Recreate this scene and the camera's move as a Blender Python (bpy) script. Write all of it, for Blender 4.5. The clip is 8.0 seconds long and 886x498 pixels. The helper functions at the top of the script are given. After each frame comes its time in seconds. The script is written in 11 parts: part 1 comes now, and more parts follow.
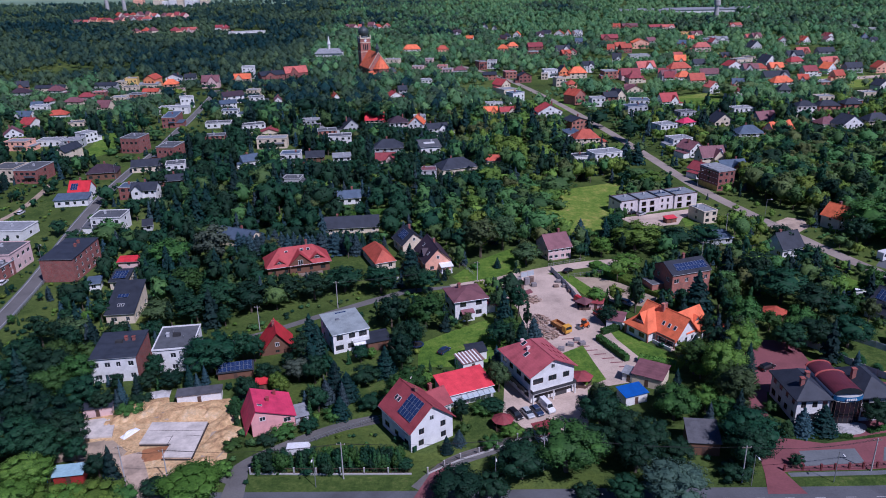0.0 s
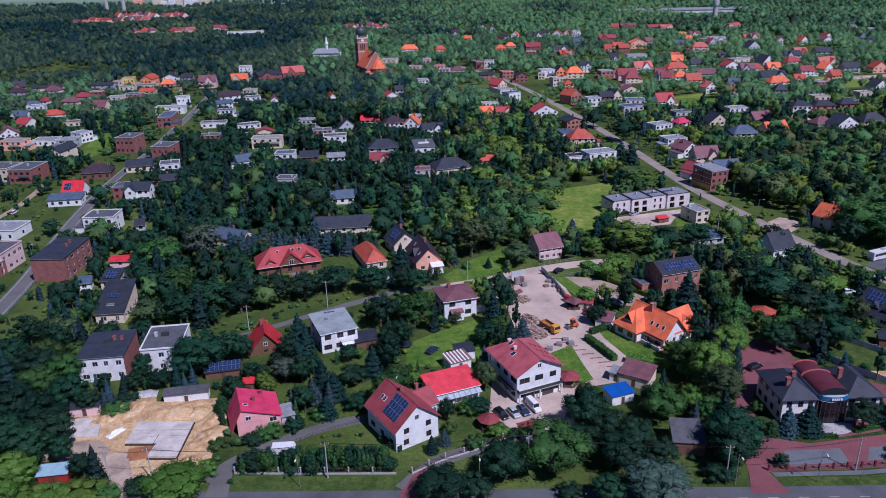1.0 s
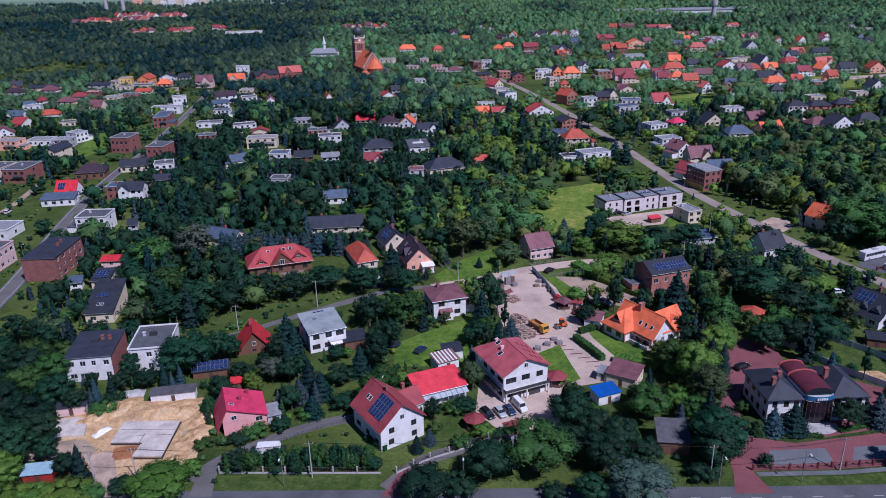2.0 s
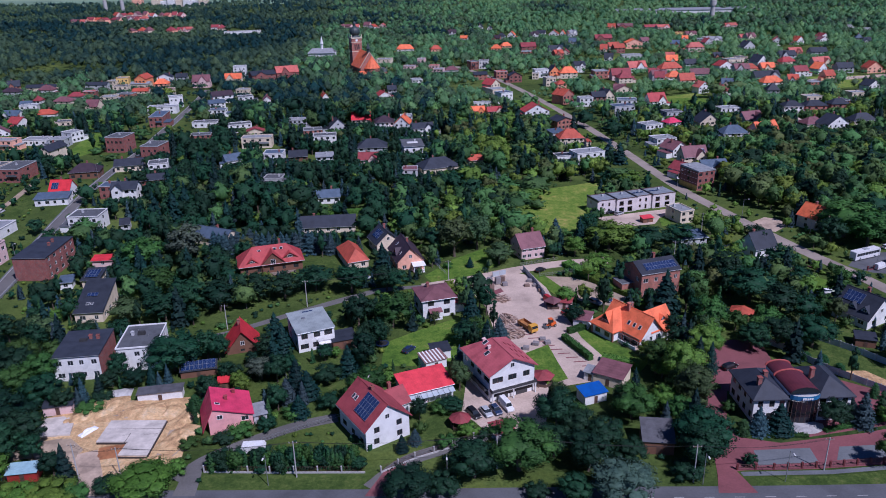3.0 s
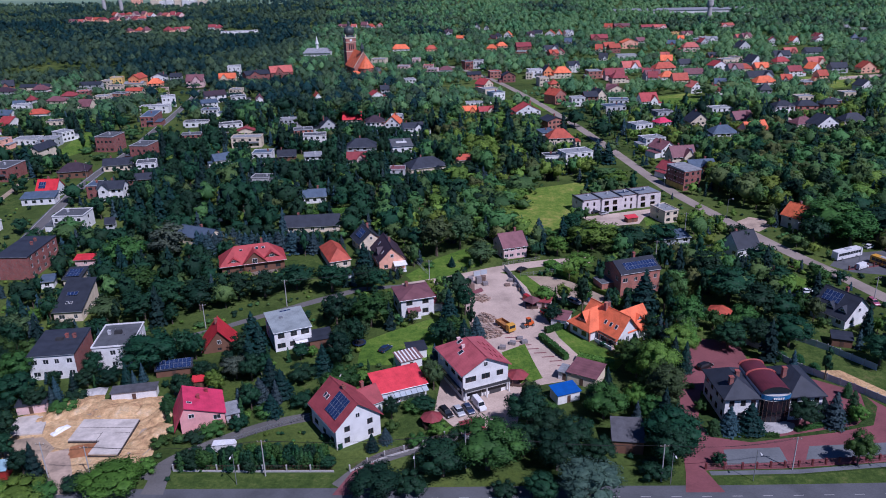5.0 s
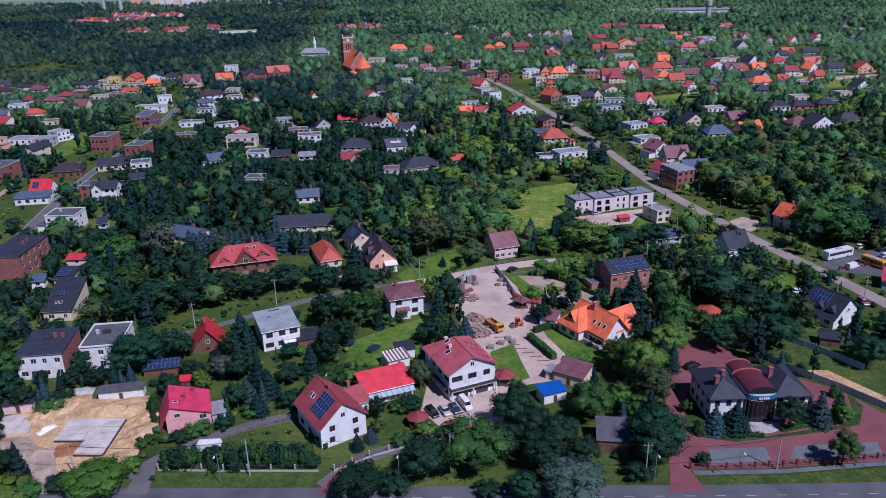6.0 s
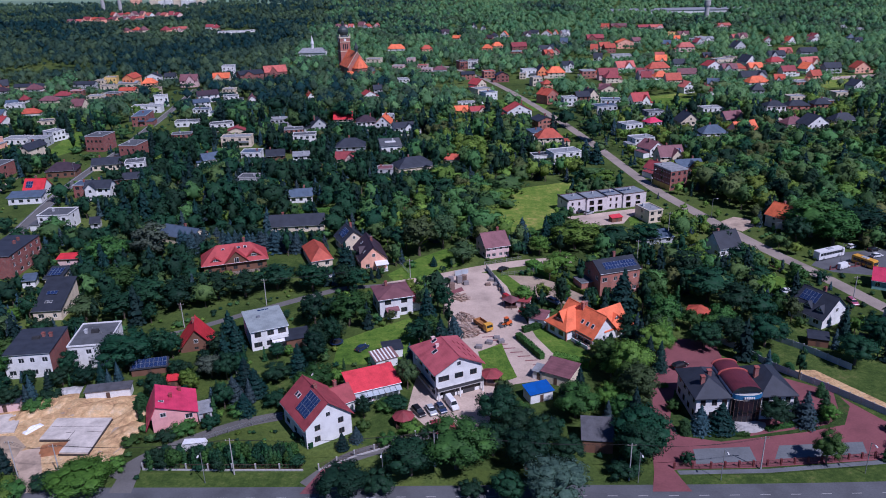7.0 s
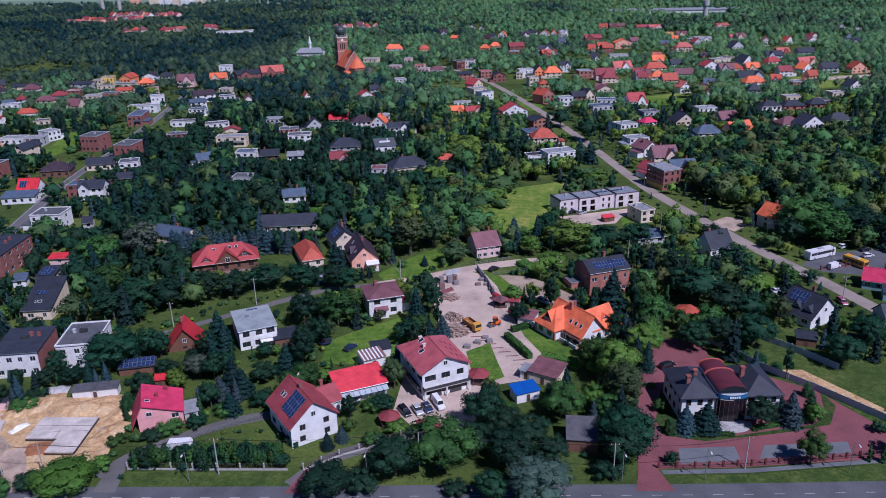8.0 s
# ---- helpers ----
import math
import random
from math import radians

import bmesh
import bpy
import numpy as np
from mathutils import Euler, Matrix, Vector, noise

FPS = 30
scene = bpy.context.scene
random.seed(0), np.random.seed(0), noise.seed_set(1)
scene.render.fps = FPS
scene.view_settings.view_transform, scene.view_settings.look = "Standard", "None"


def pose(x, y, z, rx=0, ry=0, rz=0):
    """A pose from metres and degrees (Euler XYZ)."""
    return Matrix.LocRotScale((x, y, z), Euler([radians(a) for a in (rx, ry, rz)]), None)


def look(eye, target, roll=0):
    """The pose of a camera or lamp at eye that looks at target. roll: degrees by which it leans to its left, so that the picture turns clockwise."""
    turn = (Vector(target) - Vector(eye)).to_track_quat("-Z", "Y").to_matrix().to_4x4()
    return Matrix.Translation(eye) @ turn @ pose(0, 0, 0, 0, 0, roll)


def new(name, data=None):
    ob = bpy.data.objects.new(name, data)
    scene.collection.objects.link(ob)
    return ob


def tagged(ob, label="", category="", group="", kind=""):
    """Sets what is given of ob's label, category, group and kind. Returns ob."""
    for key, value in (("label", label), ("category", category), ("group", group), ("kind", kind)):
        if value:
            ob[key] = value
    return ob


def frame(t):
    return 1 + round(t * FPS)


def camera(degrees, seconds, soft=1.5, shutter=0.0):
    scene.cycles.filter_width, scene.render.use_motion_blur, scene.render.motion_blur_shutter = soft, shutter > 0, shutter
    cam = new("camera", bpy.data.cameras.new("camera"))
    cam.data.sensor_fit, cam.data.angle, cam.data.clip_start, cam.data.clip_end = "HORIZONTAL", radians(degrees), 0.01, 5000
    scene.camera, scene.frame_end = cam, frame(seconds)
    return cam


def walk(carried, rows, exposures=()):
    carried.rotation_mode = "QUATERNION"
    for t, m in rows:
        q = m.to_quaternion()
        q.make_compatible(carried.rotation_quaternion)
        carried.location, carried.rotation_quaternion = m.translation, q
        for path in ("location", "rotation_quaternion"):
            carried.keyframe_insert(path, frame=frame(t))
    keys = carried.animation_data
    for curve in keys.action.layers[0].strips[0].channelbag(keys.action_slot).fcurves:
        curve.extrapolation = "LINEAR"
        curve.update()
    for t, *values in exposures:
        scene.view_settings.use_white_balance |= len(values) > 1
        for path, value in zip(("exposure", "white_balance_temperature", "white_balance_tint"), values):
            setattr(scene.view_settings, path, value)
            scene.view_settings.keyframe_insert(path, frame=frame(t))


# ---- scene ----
cam = camera(61.8, 8.0, 0.95)


def eye_pose(t):
    """The drone slides sideways at a steady speed."""
    u = t / 8.0
    return pose(26.874 * u, -0.702 * u, 100.0 - 1.182 * u, 90 - 21.068 + 0.022 * u, 0, 0.339 * u) @ pose(0, 0, 0, 0, 0, -1.348 + 0.07 * u)


walk(cam, [(t, eye_pose(t)) for t in (0.0, 1.0, 2.0, 3.0, 4.0, 5.0, 6.0, 7.0, 8.0)], [(0.0, -0.01, 4225, 33), (8.0, -0.01, 4225, 33)])

# ---- light ----
SUN_AZ, SUN_EL = 140.0, 52.0      # degrees clockwise from +y, and above the horizon
world = bpy.data.worlds.new("sky")
scene.world = world
world.use_nodes = True
_n = world.node_tree.nodes
_sky = _n.new("ShaderNodeTexSky")
_sky.sky_type, _sky.sun_disc = 'NISHITA', False
_sky.sun_elevation, _sky.sun_rotation = radians(SUN_EL), radians(SUN_AZ)
_sky.air_density, _sky.dust_density, _sky.ozone_density = 1.0, 0.3, 3.5
world.node_tree.links.new(_sky.outputs[0], _n["Background"].inputs[0])
_n["Background"].inputs[1].default_value = 0.031
sun_data = bpy.data.lights.new("sun", 'SUN')
sun_data.energy, sun_data.angle, sun_data.color = 5.0, radians(0.6), (1.0, 0.77, 0.47)
sun = new("sun", sun_data)
_s = Vector((math.sin(radians(SUN_AZ)) * math.cos(radians(SUN_EL)), math.cos(radians(SUN_AZ)) * math.cos(radians(SUN_EL)), math.sin(radians(SUN_EL))))
sun.matrix_world = look(_s * 300, (0, 0, 0))

# ---- materials ----
MATS = {}


def node_mat(name):
    m = bpy.data.materials.new(name)
    m.use_nodes = True
    nt = m.node_tree
    return m, nt, nt.nodes["Principled BSDF"]


def tex(nt, scale, detail=4.0, coord="Object", rough=0.6, vec=None):
    n = nt.nodes.new("ShaderNodeTexNoise")
    n.inputs["Scale"].default_value, n.inputs["Detail"].default_value, n.inputs["Roughness"].default_value = scale, detail, rough
    if vec is None:
        tc = nt.nodes.new("ShaderNodeTexCoord")
        vec = tc.outputs[coord]
    nt.links.new(vec, n.inputs["Vector"])
    return n


def ramp(nt, fac, stops):
    r = nt.nodes.new("ShaderNodeValToRGB")
    el = r.color_ramp.elements
    while len(el) < len(stops):
        el.new(0.5)
    for e, (p, c) in zip(el, stops):
        e.position, e.color = p, (*c, 1)
    nt.links.new(fac, r.inputs[0])
    return r


def mix(nt, fac, a, b, kind='MIX'):
    m = nt.nodes.new("ShaderNodeMix")
    m.data_type, m.blend_type = 'RGBA', kind
    for sock, v in ((m.inputs[0], fac), (m.inputs[6], a), (m.inputs[7], b)):
        if isinstance(v, (int, float)):
            sock.default_value = v
        elif isinstance(v, tuple):
            sock.default_value = (*v, 1)
        else:
            nt.links.new(v, sock)
    return m.outputs[2]


def bump(nt, bsdf, height, strength, dist=0.05):
    b = nt.nodes.new("ShaderNodeBump")
    b.inputs["Strength"].default_value, b.inputs["Distance"].default_value = strength, dist
    nt.links.new(height, b.inputs["Height"])
    nt.links.new(b.outputs[0], bsdf.inputs["Normal"])


def dim(c, k):
    return tuple(min(1.0, v * k) for v in c)


def surface(name, col, rough=0.85, fine=6.0, coarse=0.35, amount=0.25, relief=0.2, metal=0.0, coord="Object"):
    """A plain material with stains at a coarse and grain at a fine scale."""
    if name in MATS:
        return MATS[name]
    m, nt, b = node_mat(name)
    big, small = tex(nt, coarse, 5, coord), tex(nt, fine, 3, coord)
    c1 = ramp(nt, big.outputs[0], [(0.3, dim(col, 1 - amount)), (0.5, col), (0.72, dim(col, 1 + amount * 0.7))])
    c2 = ramp(nt, small.outputs[0], [(0.3, (0.8, 0.8, 0.8)), (0.7, (1.12, 1.12, 1.12))])
    nt.links.new(mix(nt, 0.7, c1.outputs[0], c2.outputs[0], 'MULTIPLY'), b.inputs["Base Color"])
    b.inputs["Roughness"].default_value, b.inputs["Metallic"].default_value = rough, metal
    if relief:
        bump(nt, b, small.outputs[0], relief)
    MATS[name] = m
    return m


def tiled(name, col, kind="tiles"):
    """Pitched roof covering: courses of tiles, or seamed sheet metal."""
    if name in MATS:
        return MATS[name]
    m, nt, b = node_mat(name)
    tc = nt.nodes.new("ShaderNodeTexCoord")
    mp = nt.nodes.new("ShaderNodeMapping")
    nt.links.new(tc.outputs["Object"], mp.inputs[0])
    big, small = tex(nt, 0.4, 5), tex(nt, 5.0, 3)
    wave = nt.nodes.new("ShaderNodeTexWave")
    wave.wave_type, wave.bands_direction = 'BANDS', ('Z' if kind == "tiles" else 'X')
    wave.inputs["Scale"].default_value, wave.inputs["Distortion"].default_value = (2.4, 0.4) if kind == "tiles" else (0.55, 0.0)
    nt.links.new(mp.outputs[0], wave.inputs["Vector"])
    c1 = ramp(nt, big.outputs[0], [(0.28, dim(col, 0.68)), (0.5, col), (0.75, dim(col, 1.22))])
    c2 = ramp(nt, small.outputs[0], [(0.3, (0.8, 0.8, 0.8)), (0.7, (1.1, 1.1, 1.1))])
    c3 = ramp(nt, wave.outputs[0], [(0.0, (0.72, 0.72, 0.72)), (0.35, (1, 1, 1))])
    c = mix(nt, 0.7, c1.outputs[0], c2.outputs[0], 'MULTIPLY')
    c = mix(nt, 0.3 if kind == "tiles" else 0.15, c, c3.outputs[0], 'MULTIPLY')
    oi = nt.nodes.new("ShaderNodeObjectInfo")
    r = ramp(nt, oi.outputs["Random"], [(0.0, (0.85, 0.85, 0.85)), (1.0, (1.1, 1.1, 1.1))])
    nt.links.new(mix(nt, 1.0, c, r.outputs[0], 'MULTIPLY'), b.inputs["Base Color"])
    b.inputs["Roughness"].default_value = 0.6 if kind == "tiles" else 0.42
    b.inputs["Specular IOR Level"].default_value = 0.25
    bump(nt, b, wave.outputs[0], 0.22 if kind == "tiles" else 0.12, 0.04)
    MATS[name] = m
    return m


def brickwork(name, col, mortar=(0.22, 0.16, 0.14)):
    if name in MATS:
        return MATS[name]
    m, nt, b = node_mat(name)
    tc = nt.nodes.new("ShaderNodeTexCoord")
    # courses run along the wall whichever way it faces
    sep, comb, add = nt.nodes.new("ShaderNodeSeparateXYZ"), nt.nodes.new("ShaderNodeCombineXYZ"), nt.nodes.new("ShaderNodeMath")
    nt.links.new(tc.outputs["Object"], sep.inputs[0])
    nt.links.new(sep.outputs[0], add.inputs[0])
    nt.links.new(sep.outputs[1], add.inputs[1])
    nt.links.new(add.outputs[0], comb.inputs[0])
    nt.links.new(sep.outputs[2], comb.inputs[1])
    br = nt.nodes.new("ShaderNodeTexBrick")
    br.inputs["Scale"].default_value, br.inputs["Mortar Size"].default_value = 1.0, 0.012
    br.inputs["Brick Width"].default_value, br.inputs["Row Height"].default_value = 0.26, 0.077
    br.inputs["Color1"].default_value, br.inputs["Color2"].default_value = (*dim(col, 0.75), 1), (*dim(col, 1.2), 1)
    br.inputs["Mortar"].default_value = (*mortar, 1)
    nt.links.new(comb.outputs[0], br.inputs["Vector"])
    big = tex(nt, 0.5, 6)
    c1 = ramp(nt, big.outputs[0], [(0.3, (0.6, 0.6, 0.62)), (0.55, (1, 1, 1)), (0.75, (1.15, 1.1, 1.05))])
    nt.links.new(mix(nt, 0.8, br.outputs[0], c1.outputs[0], 'MULTIPLY'), b.inputs["Base Color"])
    b.inputs["Roughness"].default_value = 0.9
    MATS[name] = m
    return m


def foliage(name, dark, light, gloss=0.6, tone=False):
    """Leaves: a tone for each tree, and a lighter or darker shade for each spray and clump."""
    if name in MATS:
        return MATS[name]
    m, nt, b = node_mat(name)
    if tone:
        at = nt.nodes.new("ShaderNodeAttribute")
        at.attribute_name = "tone"
        src = at.outputs["Fac"]
    else:
        src = nt.nodes.new("ShaderNodeObjectInfo").outputs["Random"]
    half = tuple((p + q) / 2 for p, q in zip(dark, light))
    base = ramp(nt, src, [(0.0, dark), (0.3, (half[0] * 1.12, half[1] * 0.9, half[2] * 0.9)), (0.5, half), (0.75, (light[0] * 0.75, light[1] * 0.92, light[2])), (1.0, light)])
    leaf = nt.nodes.new("ShaderNodeNewGeometry").outputs["Random Per Island"]
    var = ramp(nt, leaf, [(0.0, (0.78, 0.80, 0.80)), (0.85, (1.16, 1.14, 1.08)), (1.0, (1.5, 1.42, 1.25))])
    c = mix(nt, 1.0, base.outputs[0], var.outputs[0], 'MULTIPLY')
    clump = tex(nt, 1.3 if tone else 14.0, 4, rough=0.75)
    c = mix(nt, 0.8, c, ramp(nt, clump.outputs[0], [(0.34, (0.62, 0.66, 0.66)), (0.5, (1, 1, 1)), (0.66, (1.4, 1.34, 1.2))]).outputs[0], 'MULTIPLY')
    nt.links.new(c, b.inputs["Base Color"])
    b.inputs["Roughness"].default_value = gloss
    b.inputs["Specular IOR Level"].default_value = 0.15
    bump(nt, b, clump.outputs[0], 0.6, 0.6 if tone else 0.04)
    thin = nt.nodes.new("ShaderNodeBsdfTranslucent")
    nt.links.new(mix(nt, 1.0, c, (1.5, 1.5, 0.8), 'MULTIPLY'), thin.inputs[0])
    both = nt.nodes.new("ShaderNodeMixShader")
    both.inputs[0].default_value = 0.22
    nt.links.new(b.outputs[0], both.inputs[1])
    nt.links.new(thin.outputs[0], both.inputs[2])
    nt.links.new(both.outputs[0], nt.nodes["Material Output"].inputs["Surface"])
    MATS[name] = m
    return m


def patchy(name, cols, coarse, fine):
    """Grass with ragged patches of several tones."""
    m, nt, b = node_mat(name)
    big, mid, small = tex(nt, coarse, 7, rough=0.7), tex(nt, coarse * 5, 5, rough=0.7), tex(nt, fine, 4, rough=0.75)
    f = nt.nodes.new("ShaderNodeMath")
    f.operation = 'MULTIPLY_ADD'
    f.inputs[1].default_value = 0.45
    nt.links.new(mid.outputs[0], f.inputs[0])
    g = nt.nodes.new("ShaderNodeMath")
    g.operation = 'MULTIPLY'
    g.inputs[1].default_value = 0.55
    nt.links.new(big.outputs[0], g.inputs[0])
    nt.links.new(g.outputs[0], f.inputs[2])
    c1 = ramp(nt, f.outputs[0], list(zip((0.36, 0.47, 0.56, 0.66), cols)))
    c2 = ramp(nt, small.outputs[0], [(0.3, (0.62, 0.66, 0.6)), (0.7, (1.3, 1.25, 1.2))])
    nt.links.new(mix(nt, 0.9, c1.outputs[0], c2.outputs[0], 'MULTIPLY'), b.inputs["Base Color"])
    b.inputs["Roughness"].default_value, b.inputs["Specular IOR Level"].default_value = 0.95, 0.1
    bump(nt, b, small.outputs[0], 0.7, 0.3)
    return m


def ground_mat():
    m, nt, b = node_mat("ground")
    tc = nt.nodes.new("ShaderNodeTexCoord")
    big, mid, fine = tex(nt, 0.012, 5), tex(nt, 0.07, 6, rough=0.7), tex(nt, 1.1, 4, rough=0.75)
    c1 = ramp(nt, big.outputs[0], [(0.3, (0.036, 0.056, 0.013)), (0.5, (0.066, 0.098, 0.020)), (0.72, (0.125, 0.160, 0.036))])
    c2 = ramp(nt, mid.outputs[0], [(0.3, (0.55, 0.6, 0.55)), (0.5, (1, 1, 1)), (0.66, (1.25, 1.15, 0.95)), (0.78, (1.75, 1.35, 1.05))])
    c3 = ramp(nt, fine.outputs[0], [(0.3, (0.6, 0.62, 0.6)), (0.7, (1.3, 1.28, 1.2))])
    c = mix(nt, 1.0, c1.outputs[0], c2.outputs[0], 'MULTIPLY')
    c = mix(nt, 0.9, c, c3.outputs[0], 'MULTIPLY')
    nt.links.new(c, b.inputs["Base Color"])
    b.inputs["Roughness"].default_value = 0.95
    b.inputs["Specular IOR Level"].default_value = 0.1
    bump(nt, b, fine.outputs[0], 0.6, 0.4)
    return m


WALLS = {
    "white": ((0.72, 0.72, 0.70), "white rendered"), "cream": ((0.66, 0.57, 0.42), "cream rendered"),
    "grey": ((0.45, 0.46, 0.47), "grey rendered"), "pink": ((0.72, 0.36, 0.34), "salmon pink rendered"),
    "peach": ((0.78, 0.42, 0.28), "peach rendered"), "rose": ((0.66, 0.48, 0.45), "pale rose rendered"),
    "yellow": ((0.72, 0.50, 0.14), "yellow rendered"), "orange_wall": ((0.72, 0.27, 0.10), "orange rendered"),
    "teal": ((0.24, 0.42, 0.38), "teal rendered"), "wood": ((0.16, 0.08, 0.045), "dark timber"),
}
BRICKS = {"brick": ((0.27, 0.070, 0.052), "red brick"), "brick_light": ((0.44, 0.155, 0.10), "orange-red brick")}
ROOFS = {
    "red": ((0.36, 0.060, 0.058), "red tiled"), "rosewood": ((0.42, 0.105, 0.115), "rose-red sheet-metal"), "crimson": ((0.52, 0.045, 0.105), "bright crimson sheet-metal"),
    "signal": ((0.60, 0.058, 0.070), "bright red sheet-metal"), "scarlet": ((0.52, 0.036, 0.042), "scarlet"), "orange": ((0.72, 0.175, 0.060), "bright orange tiled"),
    "maroon": ((0.26, 0.055, 0.06), "maroon tiled"), "mauve": ((0.185, 0.085, 0.095), "mauve-brown tiled"),
    "purple": ((0.050, 0.034, 0.046), "dark purple-brown tiled"), "slate": ((0.036, 0.041, 0.056), "dark slate-grey"),
    "blue": ((0.09, 0.12, 0.17), "blue-grey"), "bitumen": ((0.085, 0.09, 0.10), "dark bitumen felt"),
    "clay": ((0.44, 0.125, 0.095), "salmon-red tiled"), "zinc": ((0.30, 0.335, 0.335), "pale zinc-grey sheet-metal"),
    "light": ((0.24, 0.25, 0.265), "light grey felt"), "rust": ((0.40, 0.085, 0.045), "rust-red tiled"),
}
SHEET = {"zinc", "crimson", "signal", "scarlet", "blue", "rosewood"}


def wall_mat(k):
    if k in BRICKS:
        return brickwork(k, BRICKS[k][0])
    return surface("render_" + k, WALLS[k][0], 0.9, 8.0, 0.5, 0.16, 0.15)


def roof_mat(k):
    if k in ("bitumen", "light"):
        return surface("roof_" + k, ROOFS[k][0], 0.85, 4.0, 0.5, 0.3, 0.2)
    return tiled("roof_" + k, ROOFS[k][0], "sheet" if k in SHEET else "tiles")


GLASS, _nt, _b = node_mat("window_glass")
_b.inputs["Base Color"].default_value, _b.inputs["Roughness"].default_value = (0.025, 0.03, 0.035, 1), 0.06
_b.inputs["Specular IOR Level"].default_value = 0.7
FRAME = surface("white_frame", (0.75, 0.75, 0.74), 0.5, 8, 1, 0.08, 0)
DARKFRAME = surface("brown_frame", (0.10, 0.06, 0.045), 0.5, 8, 1, 0.15, 0)
ASPHALT = surface("asphalt", (0.095, 0.098, 0.108), 0.9, 3.0, 0.12, 0.3, 0.3)
ROADGREY = surface("worn_asphalt", (0.125, 0.12, 0.115), 0.9, 2.5, 0.1, 0.25, 0.3)
THROUGH = surface("pale_asphalt", (0.27, 0.228, 0.19), 0.9, 2.5, 0.1, 0.25, 0.3)
PAVING = surface("beige_paving", (0.46, 0.365, 0.29), 0.9, 2.2, 0.12, 0.3, 0.3)
REDPAVING = surface("red_paving", (0.18, 0.062, 0.068), 0.9, 2.2, 0.12, 0.28, 0.3)
GREYPAVING = surface("grey_paving", (0.13, 0.14, 0.15), 0.9, 2.2, 0.15, 0.25, 0.3)
CONCRETE = surface("concrete", (0.40, 0.39, 0.38), 0.85, 2.0, 0.25, 0.2, 0.25)
SAND = patchy("sand", [(0.26, 0.165, 0.095), (0.47, 0.315, 0.155), (0.56, 0.40, 0.21), (0.58, 0.47, 0.33)], 0.11, 1.3)
DIRT = surface("dirt", (0.33, 0.26, 0.18), 0.95, 1.2, 0.14, 0.35, 0.5)
LAWN = patchy("mown_lawn", [(0.046, 0.094, 0.012), (0.086, 0.155, 0.015), (0.130, 0.200, 0.022), (0.205, 0.215, 0.050)], 0.11, 1.6)
MEADOW = patchy("dry_meadow", [(0.078, 0.140, 0.016), (0.130, 0.200, 0.022), (0.205, 0.245, 0.040), (0.430, 0.310, 0.115)], 0.06, 0.9)
TRACK = surface("trodden_sand", (0.40, 0.31, 0.23), 0.95, 1.2, 0.2, 0.4, 0.5)
BED = patchy("planted_bed", [(0.020, 0.036, 0.010), (0.035, 0.062, 0.014), (0.055, 0.085, 0.020), (0.090, 0.060, 0.035)], 0.2, 1.5)
# darker twin of LAWN: holds the cloud shade of shaded lawns and verges
GRASS = patchy("rough_and_shaded_grass", [(0.032, 0.054, 0.012), (0.052, 0.084, 0.016), (0.082, 0.116, 0.024), (0.130, 0.130, 0.046)], 0.12, 1.4)
BARK = surface("bark", (0.11, 0.085, 0.06), 0.95, 6, 0.8, 0.3, 0.5)
WOODPOLE = surface("weathered_wood", (0.20, 0.16, 0.12), 0.9, 6, 0.8, 0.3, 0.3)
STEEL = surface("grey_metal", (0.35, 0.36, 0.37), 0.45, 4, 0.8, 0.15, 0.0, 0.6)
WHITEPAINT = surface("road_paint", (0.72, 0.72, 0.70), 0.8, 4, 0.8, 0.2, 0.0)

# ---- mesh tools ----


class M:
    """A mesh in the making: vertices and faces."""

    def __init__(self):
        self.v, self.f = [], []

    def poly(self, *pts):
        n = len(self.v)
        self.v += [tuple(p) for p in pts]
        self.f.append(tuple(range(n, n + len(pts))))
        return self

    def box(self, x0, x1, y0, y1, z0, z1, inset=0.0):
        n = len(self.v)
        i = inset
        self.v += [(x0, y0, z0), (x1, y0, z0), (x1, y1, z0), (x0, y1, z0),
                   (x0 + i, y0 + i, z1), (x1 - i, y0 + i, z1), (x1 - i, y1 - i, z1), (x0 + i, y1 - i, z1)]
        self.f += [tuple(n + k for k in q) for q in ((3, 2, 1, 0), (4, 5, 6, 7), (0, 1, 5, 4), (1, 2, 6, 5), (2, 3, 7, 6), (3, 0, 4, 7))]
        return self

    def slab(self, pts, thick):
        """A plate under the given top outline (counter-clockwise from above)."""
        n, k = len(self.v), len(pts)
        self.v += [tuple(p) for p in pts] + [(p[0], p[1], p[2] - thick) for p in pts]
        self.f.append(tuple(range(n, n + k)))
        self.f.append(tuple(range(n + 2 * k - 1, n + k - 1, -1)))
        self.f += [(n + i, n + k + i, n + k + (i + 1) % k, n + (i + 1) % k) for i in range(k)]
        return self

    def tube(self, a, b, r0, r1, sides=6, cap=True):
        a, b = Vector(a), Vector(b)
        d = (b - a).normalized()
        u = d.orthogonal().normalized()
        w = d.cross(u)
        n = len(self.v)
        for p, r in ((a, r0), (b, r1)):
            self.v += [tuple(p + (u * math.cos(q) + w * math.sin(q)) * r) for q in [2 * math.pi * i / sides for i in range(sides)]]
        self.f += [(n + i, n + (i + 1) % sides, n + sides + (i + 1) % sides, n + sides + i) for i in range(sides)]
        if cap:
            self.f.append(tuple(range(n + sides, n + 2 * sides)))
            self.f.append(tuple(range(n + sides - 1, n - 1, -1)))
        return self

    def mesh(self, name, mat, smooth=False):
        me = bpy.data.meshes.new(name)
        me.from_pydata(self.v, [], self.f)
        me.materials.append(mat)
        if smooth:
            me.polygons.foreach_set("use_smooth", [True] * len(me.polygons))
        return me


